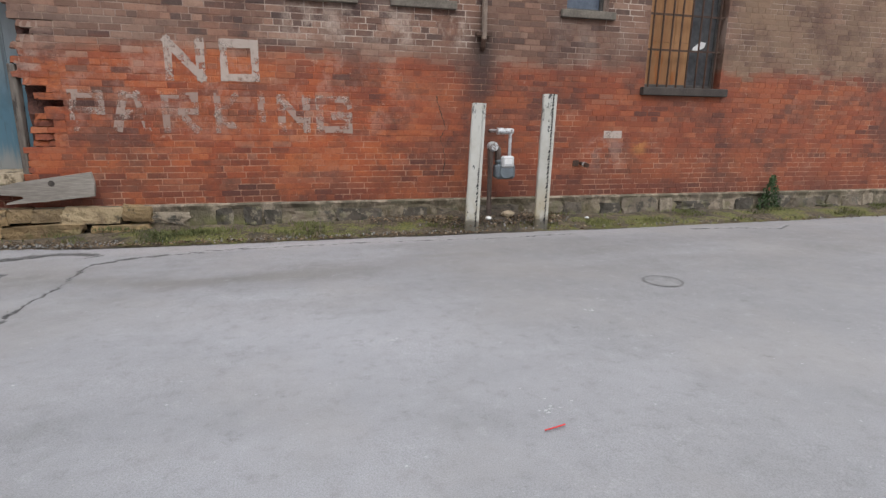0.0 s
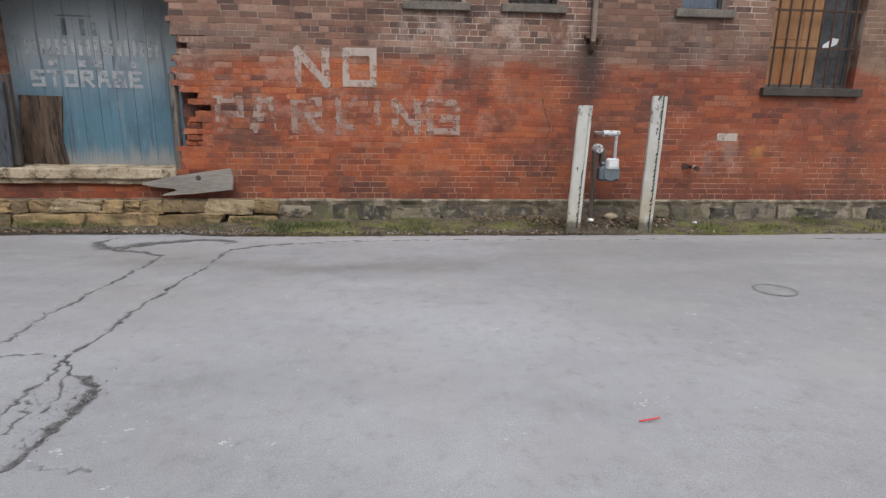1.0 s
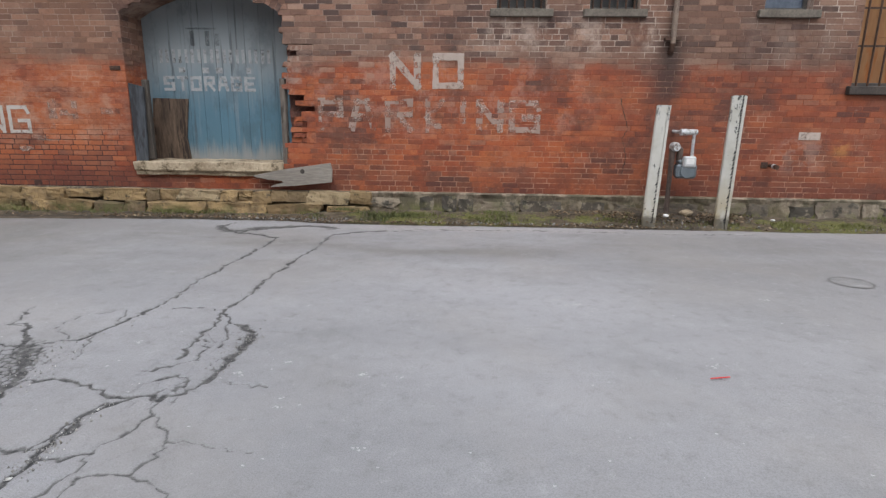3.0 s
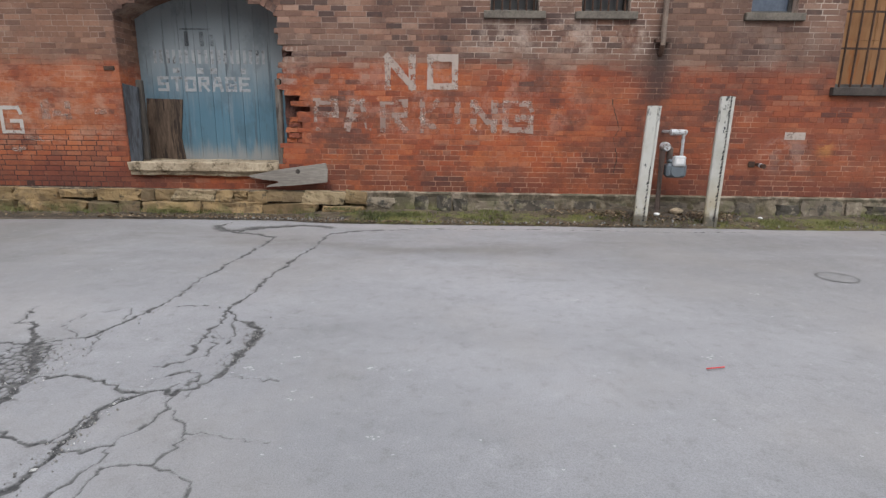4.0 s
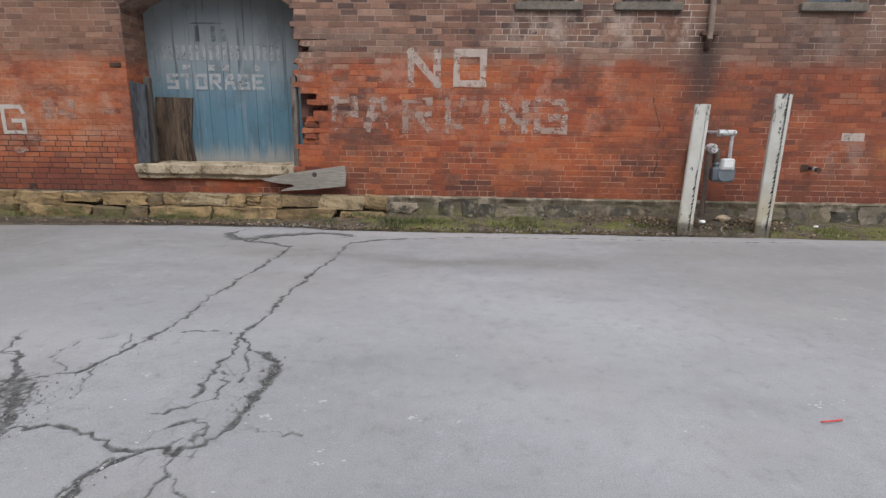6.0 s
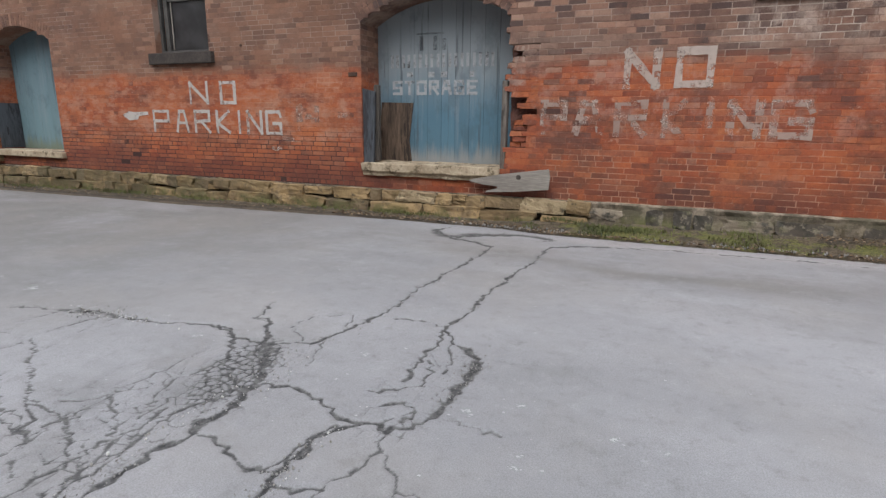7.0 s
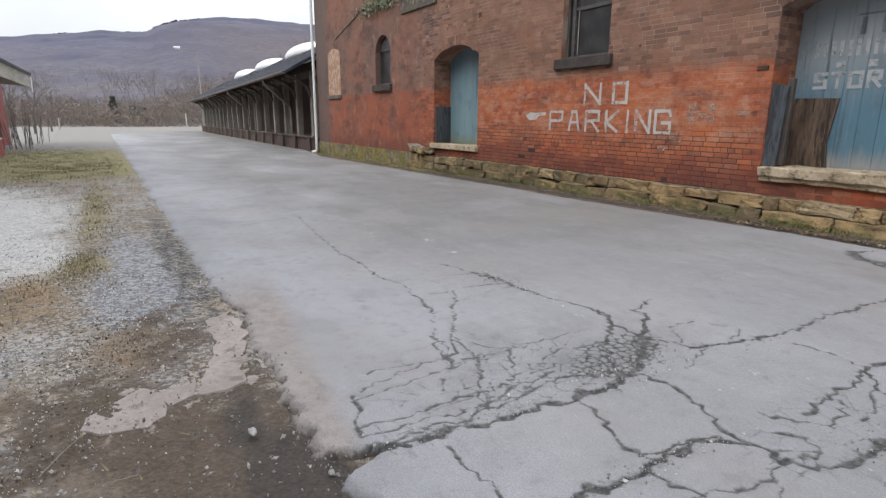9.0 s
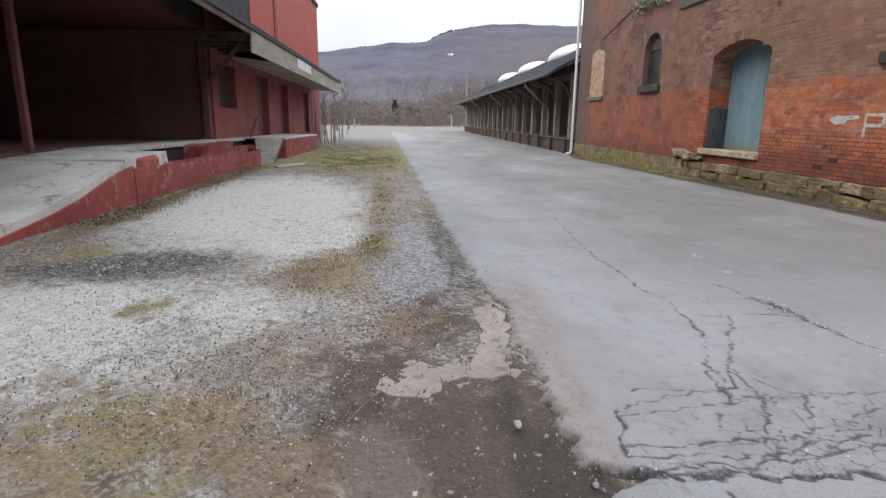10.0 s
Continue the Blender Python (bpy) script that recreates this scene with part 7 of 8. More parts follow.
pebbles("crack_grit", 900, [(-2.5, 1.7, 0.15, 0.35, 0.012), (-2.42, 0.6, 0.08, 0.5, 0.008), (-1.45, 2.0, 0.08, 0.35, 0.008), (-1.83, 0.95, 0.06, 0.35, 0.008), (-4.15, 1.92, 0.3, 0.1, 0.012), (-1.78, 3.6, 0.05, 0.9, 0.008), (-2.3, 3.0, 0.06, 0.9, 0.008)], 0.003, 0.009, "grit lying in the cracks of the road", M_GRIT)
pebbles("pale_chips", 260, [(-4.15, 1.92, 0.25, 0.07, 0.012), (-3.8, 1.95, 0.3, 0.04, 0.012), (-2.5, 0.9, 0.05, 0.45, 0.012), (-2.35, 1.55, 0.08, 0.3, 0.012), (-1.8, 1.0, 0.05, 0.4, 0.012), (-2.5, 0.12, 0.1, 0.1, 0.0)], 0.003, 0.012, "pale chips beside the cracks", M_GRAVEL)
pebbles("wall_rubble", 700, [(2.6, 6.3, 0.7, 0.25, 0.09), (6, 6.0, 5, 0.08, 0.04), (-2.2, 6.05, 0.9, 0.1, 0.03), (0, 6.0, 2, 0.1, 0.04)], 0.006, 0.022, "small rubble on the verge", M_GRIT)



def paving_scrap(outline, label):
    """A thin remnant of old paving with a crumbled outline."""
    pts = []
    for (ax, ay), (cx, cy) in zip(outline, outline[1:] + outline[:1]):
        n = max(2, int(math.hypot(cx - ax, cy - ay) / 0.035))
        for k in range(n):
            p = Vector((ax + (cx - ax) * k / n, ay + (cy - ay) * k / n, 0))
            p += noise.noise_vector(p * 9) * 0.05 + noise.noise_vector(p * 31) * 0.016
            pts.append((p.x, p.y))
    bm = bmesh.new()
    top = [bm.verts.new((x, y, -0.008 - 0.035 * min(max(1.5 - math.hypot((x + 2.6) / 0.7, (y + 0.55) / 0.5), 0), 1) + 0.005 * noise.noise(Vector((x * 6, y * 6, 0))))) for x, y in pts]
    mx, my = sum(p[0] for p in pts) / len(pts), sum(p[1] for p in pts) / len(pts)
    low = [bm.verts.new((x + 0.03 * (x - mx), y + 0.03 * (y - my), -0.06)) for x, y in pts]
    bm.faces.new(top)
    for k in range(len(pts)):
        j = (k + 1) % len(pts)
        bm.faces.new((top[k], low[k], low[j], top[j]))
    bmesh.ops.recalc_face_normals(bm, faces=bm.faces[:])
    return tagged(part("paving_fragment", bm, M_SLAB), label, "paving")


paving_scrap([(-4.34, -0.29), (-4.46, -0.12), (-4.07, -0.11), (-3.63, -0.19), (-3.36, -0.24), (-3.32, -0.47), (-3.49, -0.45), (-3.72, -0.34), (-4.0, -0.31)], "thin pinkish scrap of old paving beside the asphalt edge")
paving_scrap([(-3.25, -0.95), (-3.4, -0.86), (-3.53, -0.71), (-3.42, -0.60), (-3.22, -0.62), (-3.15, -0.74), (-3.18, -0.88)], "small pinkish scrap of old paving set in the mud")
paving_scrap([(-3.46, -0.62), (-3.50, -0.47), (-3.36, -0.48), (-3.30, -0.60)], "crumb of old paving between mud and gravel")


def leaf_litter(name, n, areas, size, material, label):
    """Dead leaves and bark flakes lying flat."""
    verts, faces = [], []
    for k in range(n):
        cx, cy, rx, ry, z = areas[k % len(areas)]
        x, y = random.uniform(cx - rx, cx + rx), random.gauss(cy, ry)
        s, a = size * random.uniform(0.4, 1.5), random.uniform(0, 6.283)
        q = Euler((random.uniform(-0.5, 0.5), random.uniform(-0.5, 0.5), a)).to_matrix()
        b = len(verts)
        verts += [Vector((x, y, z + fall(x) + random.uniform(0, 0.012))) + q @ Vector(p) for p in ((-s, 0, 0), (0, -0.55 * s, 0.2 * s), (s, 0, 0), (0, 0.5 * s, 0.25 * s))]
        faces.append((b, b + 1, b + 2, b + 3))
    return tagged(soup(name, verts, faces, material), label, "leaf litter", kind="stuff")


leaf_litter("leaf_litter", 2600, [(5.0, 6.02, 8.0, 0.045, 0.012), (0.0, 5.99, 2.3, 0.045, 0.012), (-3.0, 6.2, 2.0, 0.06, 0.0), (2.6, 6.25, 0.8, 0.14, 0.075), (-10, 6.25, 8.0, 0.08, 0.0)], 0.02, M_DEADLEAF, "brown dead leaves and bark against the edge of the asphalt")
leaf_litter("mound_litter", 1300, [(2.3, 6.45, 1.3, 0.12, 0.115), (2.6, 6.28, 0.9, 0.12, 0.10)], 0.018, M_DEADLEAF, "dead leaves and bark heaped round the gas meter")
leaf_litter("dock_leaves", 1500, [(-10.5, -4.28, 2.2, 0.10, 0.04), (-13.5, -4.15, 2.5, 0.12, 0.04), (-8.6, -4.35, 1.2, 0.12, 0.04)], 0.024, M_DEADLEAF, "dead leaves drifted along the foot of the dock")
leaf_litter("fallen_leaves", 2400, [(-4.15, -0.7, 0.5, 0.16, 0.0), (-5.5, -1.45, 0.7, 0.2, 0.008), (-3.6, -1.5, 0.9, 0.3, 0.004), (-2.9, -2.1, 0.8, 0.5, 0.015), (-6.4, -3.7, 0.8, 0.3, 0.045), (-8.2, -4.2, 2.2, 0.12, 0.05), (-9.5, -4.1, 3.0, 0.15, 0.05)], 0.010, M_TWIG, "brown leaf crumbs trodden into the gravel")

for nm, lab, c, s, mt in (("brick_lump", "buff lump of stone lying by the gas meter", (2.78, 6.36, 0.15), (0.19, 0.12, 0.09), M_SANDSTONE), ("paper_scrap", "crumpled white scrap lying by the white post", (2.47, 6.22, 0.13), (0.085, 0.06, 0.045), M_WHITE), ("paper_scrap", "small white scrap on the grass by the wall", (3.82, 6.2, 0.10), (0.06, 0.05, 0.03), M_WHITE), ("stone_lump", "pale loose stone lying in the mud", (-2.86, -0.32, -0.012), (0.055, 0.035, 0.03), M_PEBBLE), ("stone_lump", "pale loose stone lying in the mud", (-2.45, -0.12, -0.03), (0.03, 0.025, 0.025), M_PEBBLE)):
    bm = bmesh.new()
    bmesh.ops.create_icosphere(bm, subdivisions=2, radius=0.5)
    roughen(bm, 0.16, 2.7, c[0])
    for v in bm.verts:
        v.co = Vector((v.co.x * s[0], v.co.y * s[1], v.co.z * s[2])) + Vector(c)
    tagged(part(nm, bm, mt), lab, nm.split("_")[1])

red = tube(bmesh.new(), [(1.19, 1.775, 0.012), (1.25, 1.785, 0.014), (1.30, 1.80, 0.012)], 0.0038, 6)
tagged(part("red_stick", red, M_REDPLASTIC), "small red plastic stick lying on the asphalt", "litter")
for x, y, r in ((-3.05, -1.0, 0.14), (-2.75, -0.85, 0.10), (-2.55, -1.25, 0.12)):
    a = random.uniform(0, 3.1)
    tg = tube(bmesh.new(), [(x - r * math.cos(a), y - r * math.sin(a), 0.0), (x, y, 0.006), (x + r * math.cos(a), y + r * math.sin(a), 0.0)], 0.0022, 5)
    tagged(part("twig", tg, M_GREYWOOD), "thin pale twig lying in the mud", "twig")

LID = float(0.006 * lumps(3.2, 3.73, 0.6)) + 0.002
cover = empty("utility_cover", "small round cast utility cover sunk in the asphalt", "cover")
part("lid", tube(bmesh.new(), [(3.2, 3.73, -0.03), (3.2, 3.73, LID)], 0.158, 28), M_COVER, cover)
ring = bmesh.new()
for k in range(28):
    a0, a1 = 6.2832 * k / 28, 6.2832 * (k + 1) / 28
    vs = [ring.verts.new((3.2 + r * math.cos(a), 3.73 + r * math.sin(a), LID + 0.002)) for r, a in ((0.15, a0), (0.172, a0), (0.172, a1), (0.15, a1))]
    ring.faces.new(vs)
part("rim", ring, M_CASTRIM, cover)

split = bmesh.new()
rail_a, rail_b = [], []
path_ = [(1.91, 1.61), (1.96, 1.42), (2.04, 1.23), (1.97, 1.08), (2.04, 0.84), (2.0, 0.57)]
for (xa, za), (xb, zb) in zip(path_, path_[1:]):
    for k in range(6):
        f = k / 6
        x, z = xa + (xb - xa) * f + random.uniform(-0.008, 0.008), za + (zb - za) * f
        w = random.uniform(0.001, 0.006)
        rail_a.append(split.verts.new((x - w, WALL - 0.0045, z)))
        rail_b.append(split.verts.new((x + w, WALL - 0.0045, z)))
for k in range(len(rail_a) - 1):
    split.faces.new((rail_a[k], rail_b[k], rail_b[k + 1], rail_a[k + 1]))
tagged(part("wall_split", split, M_GAP, wall_north), "dark jagged crack in the brickwork")

verts_s, faces_s = [], []
SPOTS = [(-1.33, 1.68, 0.04), (-1.10, 1.84, 0.025), (-0.65, 1.71, 0.03), (-0.55, 1.05, 0.025), (0.71, 2.94, 0.045), (2.2, 3.2, 0.035), (-0.45, 1.70, 0.02), (1.3, 1.95, 0.04), (-1.0, 1.35, 0.02), (-6.4, 1.78, 0.05), (-5.72, 2.16, 0.06), (-5.15, 2.12, 0.07), (-4.37, 1.97, 0.035), (-3.87, 1.94, 0.04), (-3.65, 2.08, 0.03), (-3.18, 1.88, 0.03), (-2.09, 2.07, 0.03)] + [(random.uniform(-3.5, 4), random.uniform(0.8, 4.5), random.uniform(0.004, 0.013)) for _ in range(260)]
for x, y, r in [(x + random.gauss(0, 0.6 * r), y + random.gauss(0, 0.45 * r), r * random.uniform(0.15, 0.5)) for x, y, r in SPOTS if r > 0.015 for _ in range(9)] + [p for p in SPOTS if p[2] <= 0.015]:
    b = len(verts_s)
    n = 9
    r *= 0.8
    for k in range(n):
        vx, vy = x + r * random.uniform(0.4, 1.3) * math.cos(6.2832 * k / n), y + 0.7 * r * random.uniform(0.4, 1.3) * math.sin(6.2832 * k / n)
        verts_s.append((vx, vy, float(0.006 * lumps(vx, vy, 0.6) + 0.0015 * lumps(vx, vy, 6.0)) + fall(vx) + 0.0022))
    faces_s.append(tuple(range(b, b + n)))
tagged(soup("chalk_spots", verts_s, faces_s, M_SPOT), "pale spots and droppings on the asphalt", "spots", kind="stuff")


# ---------------------------------------------------------------- red building: local x along the front, y into the building
RED = pose(-9.2, -4.5, 0, 0, 0.9, 180 - 2.3)
WALLW = 1.5      # front wall behind the dock's edge
FLOOR = 0.72


red_b = empty("red_warehouse", "old red-painted warehouse with an open dark bay and a white-edged canopy", "building", RED)


def rp(name, bm, material, parent=None, label=""):
    return part(name, bm, material, parent or red_b, label)


def wall_strip(x0, x1, z0, z1, y0, y1, holes):
    """A straight wall with rectangular holes (x0, x1, z0, z1)."""
    bm = bmesh.new()
    xs = sorted({x0, x1} | {v for h in holes for v in h[:2]})
    zs = sorted({z0, z1} | {v for h in holes for v in h[2:]})
    for a, b in zip(xs, xs[1:]):
        for c, d in zip(zs, zs[1:]):
            if not any(h[0] < (a + b) / 2 < h[1] and h[2] < (c + d) / 2 < h[3] for h in holes):
                bx(bm, a, b, y0, y1, c, d)
    bmesh.ops.remove_doubles(bm, verts=bm.verts, dist=0.0005)
    return bm


HOLES = [(8.73, 10.38, 1.62, 2.9), (12.87, 14.6, FLOOR, 2.9), (16.5, 18.3, FLOOR, 2.9), (22.2, 23.8, FLOOR, 2.8)]
rp("wall", wall_strip(8.0, 27.9, FLOOR - 0.9, 4.4, WALLW, WALLW + 0.3, HOLES), M_REDWALL, label="red-painted masonry front wall")
rp("window", box(8.73, 10.38, WALLW + 0.18, WALLW + 0.22, 1.62, 2.9), M_SHEDDARK, label="near-black panel filling the window opening")
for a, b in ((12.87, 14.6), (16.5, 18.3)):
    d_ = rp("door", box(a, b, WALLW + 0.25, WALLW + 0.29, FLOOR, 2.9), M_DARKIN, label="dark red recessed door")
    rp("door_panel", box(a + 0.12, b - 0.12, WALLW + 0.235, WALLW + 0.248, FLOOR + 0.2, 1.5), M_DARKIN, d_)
rp("door", box(22.2, 23.8, WALLW + 0.18, WALLW + 0.22, FLOOR, 2.8), M_SHEDDARK, label="near-black panel filling the doorway")
rp("pilaster", box(8.0, 8.5, WALLW - 0.06, WALLW - 0.002, FLOOR, 3.4, bevel=0.01), M_REDWALL)
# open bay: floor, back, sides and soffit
# concrete floor takes the dim interior colour to read as unlit
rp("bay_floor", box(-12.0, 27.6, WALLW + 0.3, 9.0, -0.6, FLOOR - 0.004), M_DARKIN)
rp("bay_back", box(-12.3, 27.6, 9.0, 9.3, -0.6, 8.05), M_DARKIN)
rp("bay_side", box(-12.3, -12.0, WALLW - 1.0, 9.0, -0.6, 8.05), M_REDWALL)
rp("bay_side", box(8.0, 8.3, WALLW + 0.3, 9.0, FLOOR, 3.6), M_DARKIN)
rp("end_wall", box(27.6, 27.9, WALLW + 0.31, 9.0, -0.6, 8.05), M_REDWALL)
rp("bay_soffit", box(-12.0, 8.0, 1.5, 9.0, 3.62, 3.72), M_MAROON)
rp("roof", box(-12.4, 28.0, WALLW - 0.1, 9.4, 8.05, 8.25), M_BLACKFELT, label="flat dark roof")
# upper storey: black felt at one end, red ribbed siding at the other
rp("upper_wall", box(-12.0, 12.6, WALLW + 0.02, WALLW + 0.25, 3.73, 8.05), M_BLACKFELT, label="black felted upper wall")
sid = bmesh.new()
x = 12.6
while x < 27.9:
    bx(sid, x, min(x + 0.57, 27.9), WALLW - 0.012, WALLW + 0.02, 4.31, 8.04)
    bx(sid, min(x + 0.57, 27.9), min(x + 0.60, 27.9), WALLW - 0.015, WALLW + 0.02, 4.31, 8.04)
    x += 0.60
rp("siding", sid, M_REDSIDING, label="bright red ribbed siding")
rp("upper_wall", box(12.6, 27.9, WALLW + 0.021, WALLW + 0.25, 4.3, 8.05), M_REDSIDING)
rp("siding_seam", box(16.2, 16.7, WALLW - 0.045, WALLW - 0.031, 4.4, 7.9), M_REDDOCK, label="dark red vertical strip")
# canopy with its white fascia
can = bmesh.new()
for x0, x1 in ((-12.0, 6.5), (6.5, 25.1)):
    vs = [can.verts.new(p) for p in ((x0, -0.14, 3.45), (x1, -0.14, 3.45), (x1, WALLW, 4.34), (x0, WALLW, 4.34), (x0, -0.14, 3.58), (x1, -0.14, 3.58), (x1, WALLW, 4.44), (x0, WALLW, 4.44))]
    for q in ((0, 3, 2, 1), (4, 5, 6, 7), (0, 1, 5, 4), (1, 2, 6, 5), (2, 3, 7, 6), (3, 0, 4, 7)):
        can.faces.new([vs[k] for k in q])
rp("canopy", can, M_BLACKFELT, label="dark sloping canopy")
rp("fascia", roughen(box(6.5, 24.8, -0.10, -0.055, 2.9, 3.45), 0.006, 1.3), M_FASCIA, label="weathered white fascia board")
sof = bmesh.new()
vs = [sof.verts.new((x, y, z)) for z_ in (0.0, 0.04) for x, y, z in ((9.2, -0.05, 2.93 + z_), (24.8, -0.05, 2.93 + z_), (24.8, WALLW, 3.1 + z_), (9.2, WALLW, 3.1 + z_))]
for q in ((0, 3, 2, 1), (4, 5, 6, 7), (0, 1, 5, 4), (1, 2, 6, 5), (2, 3, 7, 6), (3, 0, 4, 7)):
    sof.faces.new([vs[k] for k in q])
rp("soffit", sof, M_FASCIA, label="pale boarded soffit")
for x in (6.6, 7.35, 8.1, 8.85):
    rp("rafter", box(x, x + 0.09, -0.05, WALLW, 3.2, 3.4), M_DARKWOOD, label="dark bare rafter")
rp("gutter_bracket", tube(bmesh.new(), [(24.87, -0.12, 3.4), (24.87, -0.12, 2.7)], 0.04, 8), M_WHITE)
rp("fascia_panel", box(12.4, 15.2, -0.112, -0.102, 3.1, 3.43), M_WHITE, label="plain pale panel on the fascia")
rp("canopy_edge", box(-12.0, 6.49, -0.10, -0.055, 3.32, 3.54), M_SHEDWOOD)
rp("brace", tube(bmesh.new(), [(6.9, 0.1, 3.35), (7.9, 1.45, 2.35)], 0.085, 4), M_SHEDWOOD, label="grey diagonal brace")
rp("post", box(0.15, 0.25, WALLW, WALLW + 0.10, FLOOR - 0.003, 3.62, bevel=0.01), M_MAROON, label="dull maroon timber post")
rp("post", box(7.75, 7.95, WALLW, WALLW + 0.18, FLOOR - 0.003, 3.62, bevel=0.01), M_DARKIN)
rp("gusset", prism(bmesh.new(), [(-1.7, 3.62), (1.3, 3.62), (0.45, 2.95), (0.05, 2.75), (-0.5, 2.95)], WALLW - 0.06, WALLW - 0.002), M_MAROON, label="dull maroon post head")
rp("stair_rail", tube(bmesh.new(), [(10.9, 1.3, 0.65), (11.9, 1.3, 1.35)], 0.05, 6), M_DARKIN)

dock = empty("loading_dock", "red-painted concrete loading dock with a broken ramp at one end", "loading dock", RED)


def dp(name, bm, material, label=""):
    return part(name, bm, material, dock, label)


dk = bmesh.new()
bx(dk, 0.0, 7.1, 0.0, 0.35, -0.5, 0.55)
bmesh.ops.subdivide_edges(dk, edges=dk.edges[:], cuts=14, use_grid_fill=True)
for v in dk.verts:
    if v.co.z > 0.5:
        v.co.z += 0.14 * noise.noise(v.co * 1.3) + 0.10 * noise.noise(v.co * 4.1) - 0.04 - 0.16 * min(max((v.co.x - 0.9) / 0.4, 0), 1)
    v.co.y += 0.03 * noise.noise(v.co * 2.1)
dp("dock_wall", dk, M_REDDOCK, "red-painted dock front, crumbling at the top")
dp("dock_wall", roughen(box(10.3, 16.8, 0.0, 0.35, -0.6, FLOOR - 0.06, bevel=0.01), 0.008, 1.2), M_REDDOCK)
dp("dock_floor", roughen(box(10.3, 16.8, 0.002, WALLW, FLOOR - 0.055, FLOOR + 0.004, bevel=0.01), 0.01, 2), M_CONCRETE, "grey concrete dock floor")
dp("dock_floor", roughen(box(1.4, 10.3, 1.3, WALLW + 0.3, 0.62, FLOOR, bevel=0.01), 0.02, 1.5), M_CONCRETE)
dp("dock_floor", roughen(prism(bmesh.new(), [(-0.1, 0.45), (1.36, 0.5), (1.3, 0.70), (-0.1, 0.645)], 0.08, 1.85), 0.02, 1.4), M_CONCRETE)
# near-black cores: the void's shade is put into their colour
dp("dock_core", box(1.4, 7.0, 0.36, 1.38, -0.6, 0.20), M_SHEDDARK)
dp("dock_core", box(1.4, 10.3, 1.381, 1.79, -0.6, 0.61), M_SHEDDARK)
dp("broken_wall", roughen(grid_box(4.7, 7.1, 0.7, 1.1, 0.0, 0.66, 0.2), 0.06, 2.2), M_REDDOCK, "broken red wall behind the dock front")
dp("dock_core", box(10.4, 16.7, 0.36, 1.49, -0.6, 0.50), M_DARKIN)
dp("notch_back", box(7.0, 10.4, 0.9, 1.2, -0.6, 0.49), M_REDDOCK)
dp("lump", roughen(box(0.22, 0.85, 0.0, 0.35, 0.42, 0.66, bevel=0.05), 0.06, 3.5), M_REDDOCK, "broken red concrete lump")
ramp = bmesh.new()
prism(ramp, [(-3.6, -0.3), (0.0, -0.3), (0.0, 0.54), (-0.4, 0.49), (-1.3, 0.26), (-1.86, 0.15), (-2.81, 0.04), (-3.6, -0.06)], 0.012, 0.26)
dp("ramp_side", roughen(ramp, 0.012, 2.0), M_REDDOCK, "red-painted ramp side")
rs = bmesh.new()
prism(rs, [(-4.6, -0.3), (0.1, -0.3), (0.1, 0.64), (-0.3, 0.60), (-1.3, 0.36), (-1.86, 0.25), (-2.81, 0.13), (-4.2, -0.02)], 0.05, 4.5)
bmesh.ops.bevel(rs, geom=[e for e in rs.edges if all(v.co.y < 0.06 and v.co.z > 0.1 for v in e.verts)], offset=0.05, segments=2, affect="EDGES")
dp("ramp_top", roughen(rs, 0.014, 1.7), M_CONCRETE, "worn grey concrete ramp")
dp("bay_apron", box(-12.0, 0.1, 4.5, 9.0, -0.4, 0.60), M_CONCRETE)

steps = empty("wooden_ramp", "small slatted wooden ramp leaning on the dock", "ramp", RED)
FOOT_A, FOOT_B, HEAD_A, HEAD_B = Vector((7.4, 0.17, -0.12)), Vector((7.9, -0.06, -0.12)), Vector((9.6, 0.80, 0.72)), Vector((10.25, 0.06, 0.72))
for k in range(15):
    f, g = k / 15, (k + 0.72) / 15
    pa, pb, pc, pd = FOOT_A.lerp(HEAD_A, f), FOOT_B.lerp(HEAD_B, f), FOOT_B.lerp(HEAD_B, g), FOOT_A.lerp(HEAD_A, g)
    bm = bmesh.new()
    up = Vector((0, 0, 0.03))
    vs = [bm.verts.new(p) for p in (pa, pb, pc, pd, pa + up, pb + up, pc + up, pd + up)]
    for q in ((0, 3, 2, 1), (4, 5, 6, 7), (0, 1, 5, 4), (1, 2, 6, 5), (2, 3, 7, 6), (3, 0, 4, 7)):
        bm.faces.new([vs[j] for j in q])
    part("slat", bm, M_GREYWOOD, steps)
for p_, q_ in ((FOOT_A, HEAD_A), (FOOT_B, HEAD_B)):
    part("stringer", tube(bmesh.new(), [p_ - Vector((0, 0, 0.04)), q_ - Vector((0, 0, 0.04))], 0.035, 5), M_DARKWOOD, steps)
slab = bmesh.new()
top_ = [slab.verts.new((x, y, -0.035)) for x, y in ((-16.05, -3.86), (-15.55, -3.62), (-16.5, -3.0), (-16.95, -3.2))]
low_ = [slab.verts.new((v.co.x, v.co.y, -0.10)) for v in top_]
slab.faces.new(top_)
for k in range(4):
    slab.faces.new((top_[k], low_[k], low_[(k + 1) % 4], top_[(k + 1) % 4]))
bmesh.ops.recalc_face_normals(slab, faces=slab.faces[:])
sl_ob = part("pale_board", slab, M_FASCIA)
tagged(sl_ob, "pale flat board lying on the gravel by the dock", "board")


# ---------------------------------------------------------------- timber shed: local x towards the camera, y into the shed
SHED = pose(-23.1, 6.80, -0.02, 0, -0.35, -2.5)
shed = empty("freight_shed", "long grey timber freight shed with a slate roof and deep eaves", "building", SHED)
LEN = 45.0


def sp(name, bm, material, label="", parent=None):
    return part(name, bm, material, parent or shed, label)


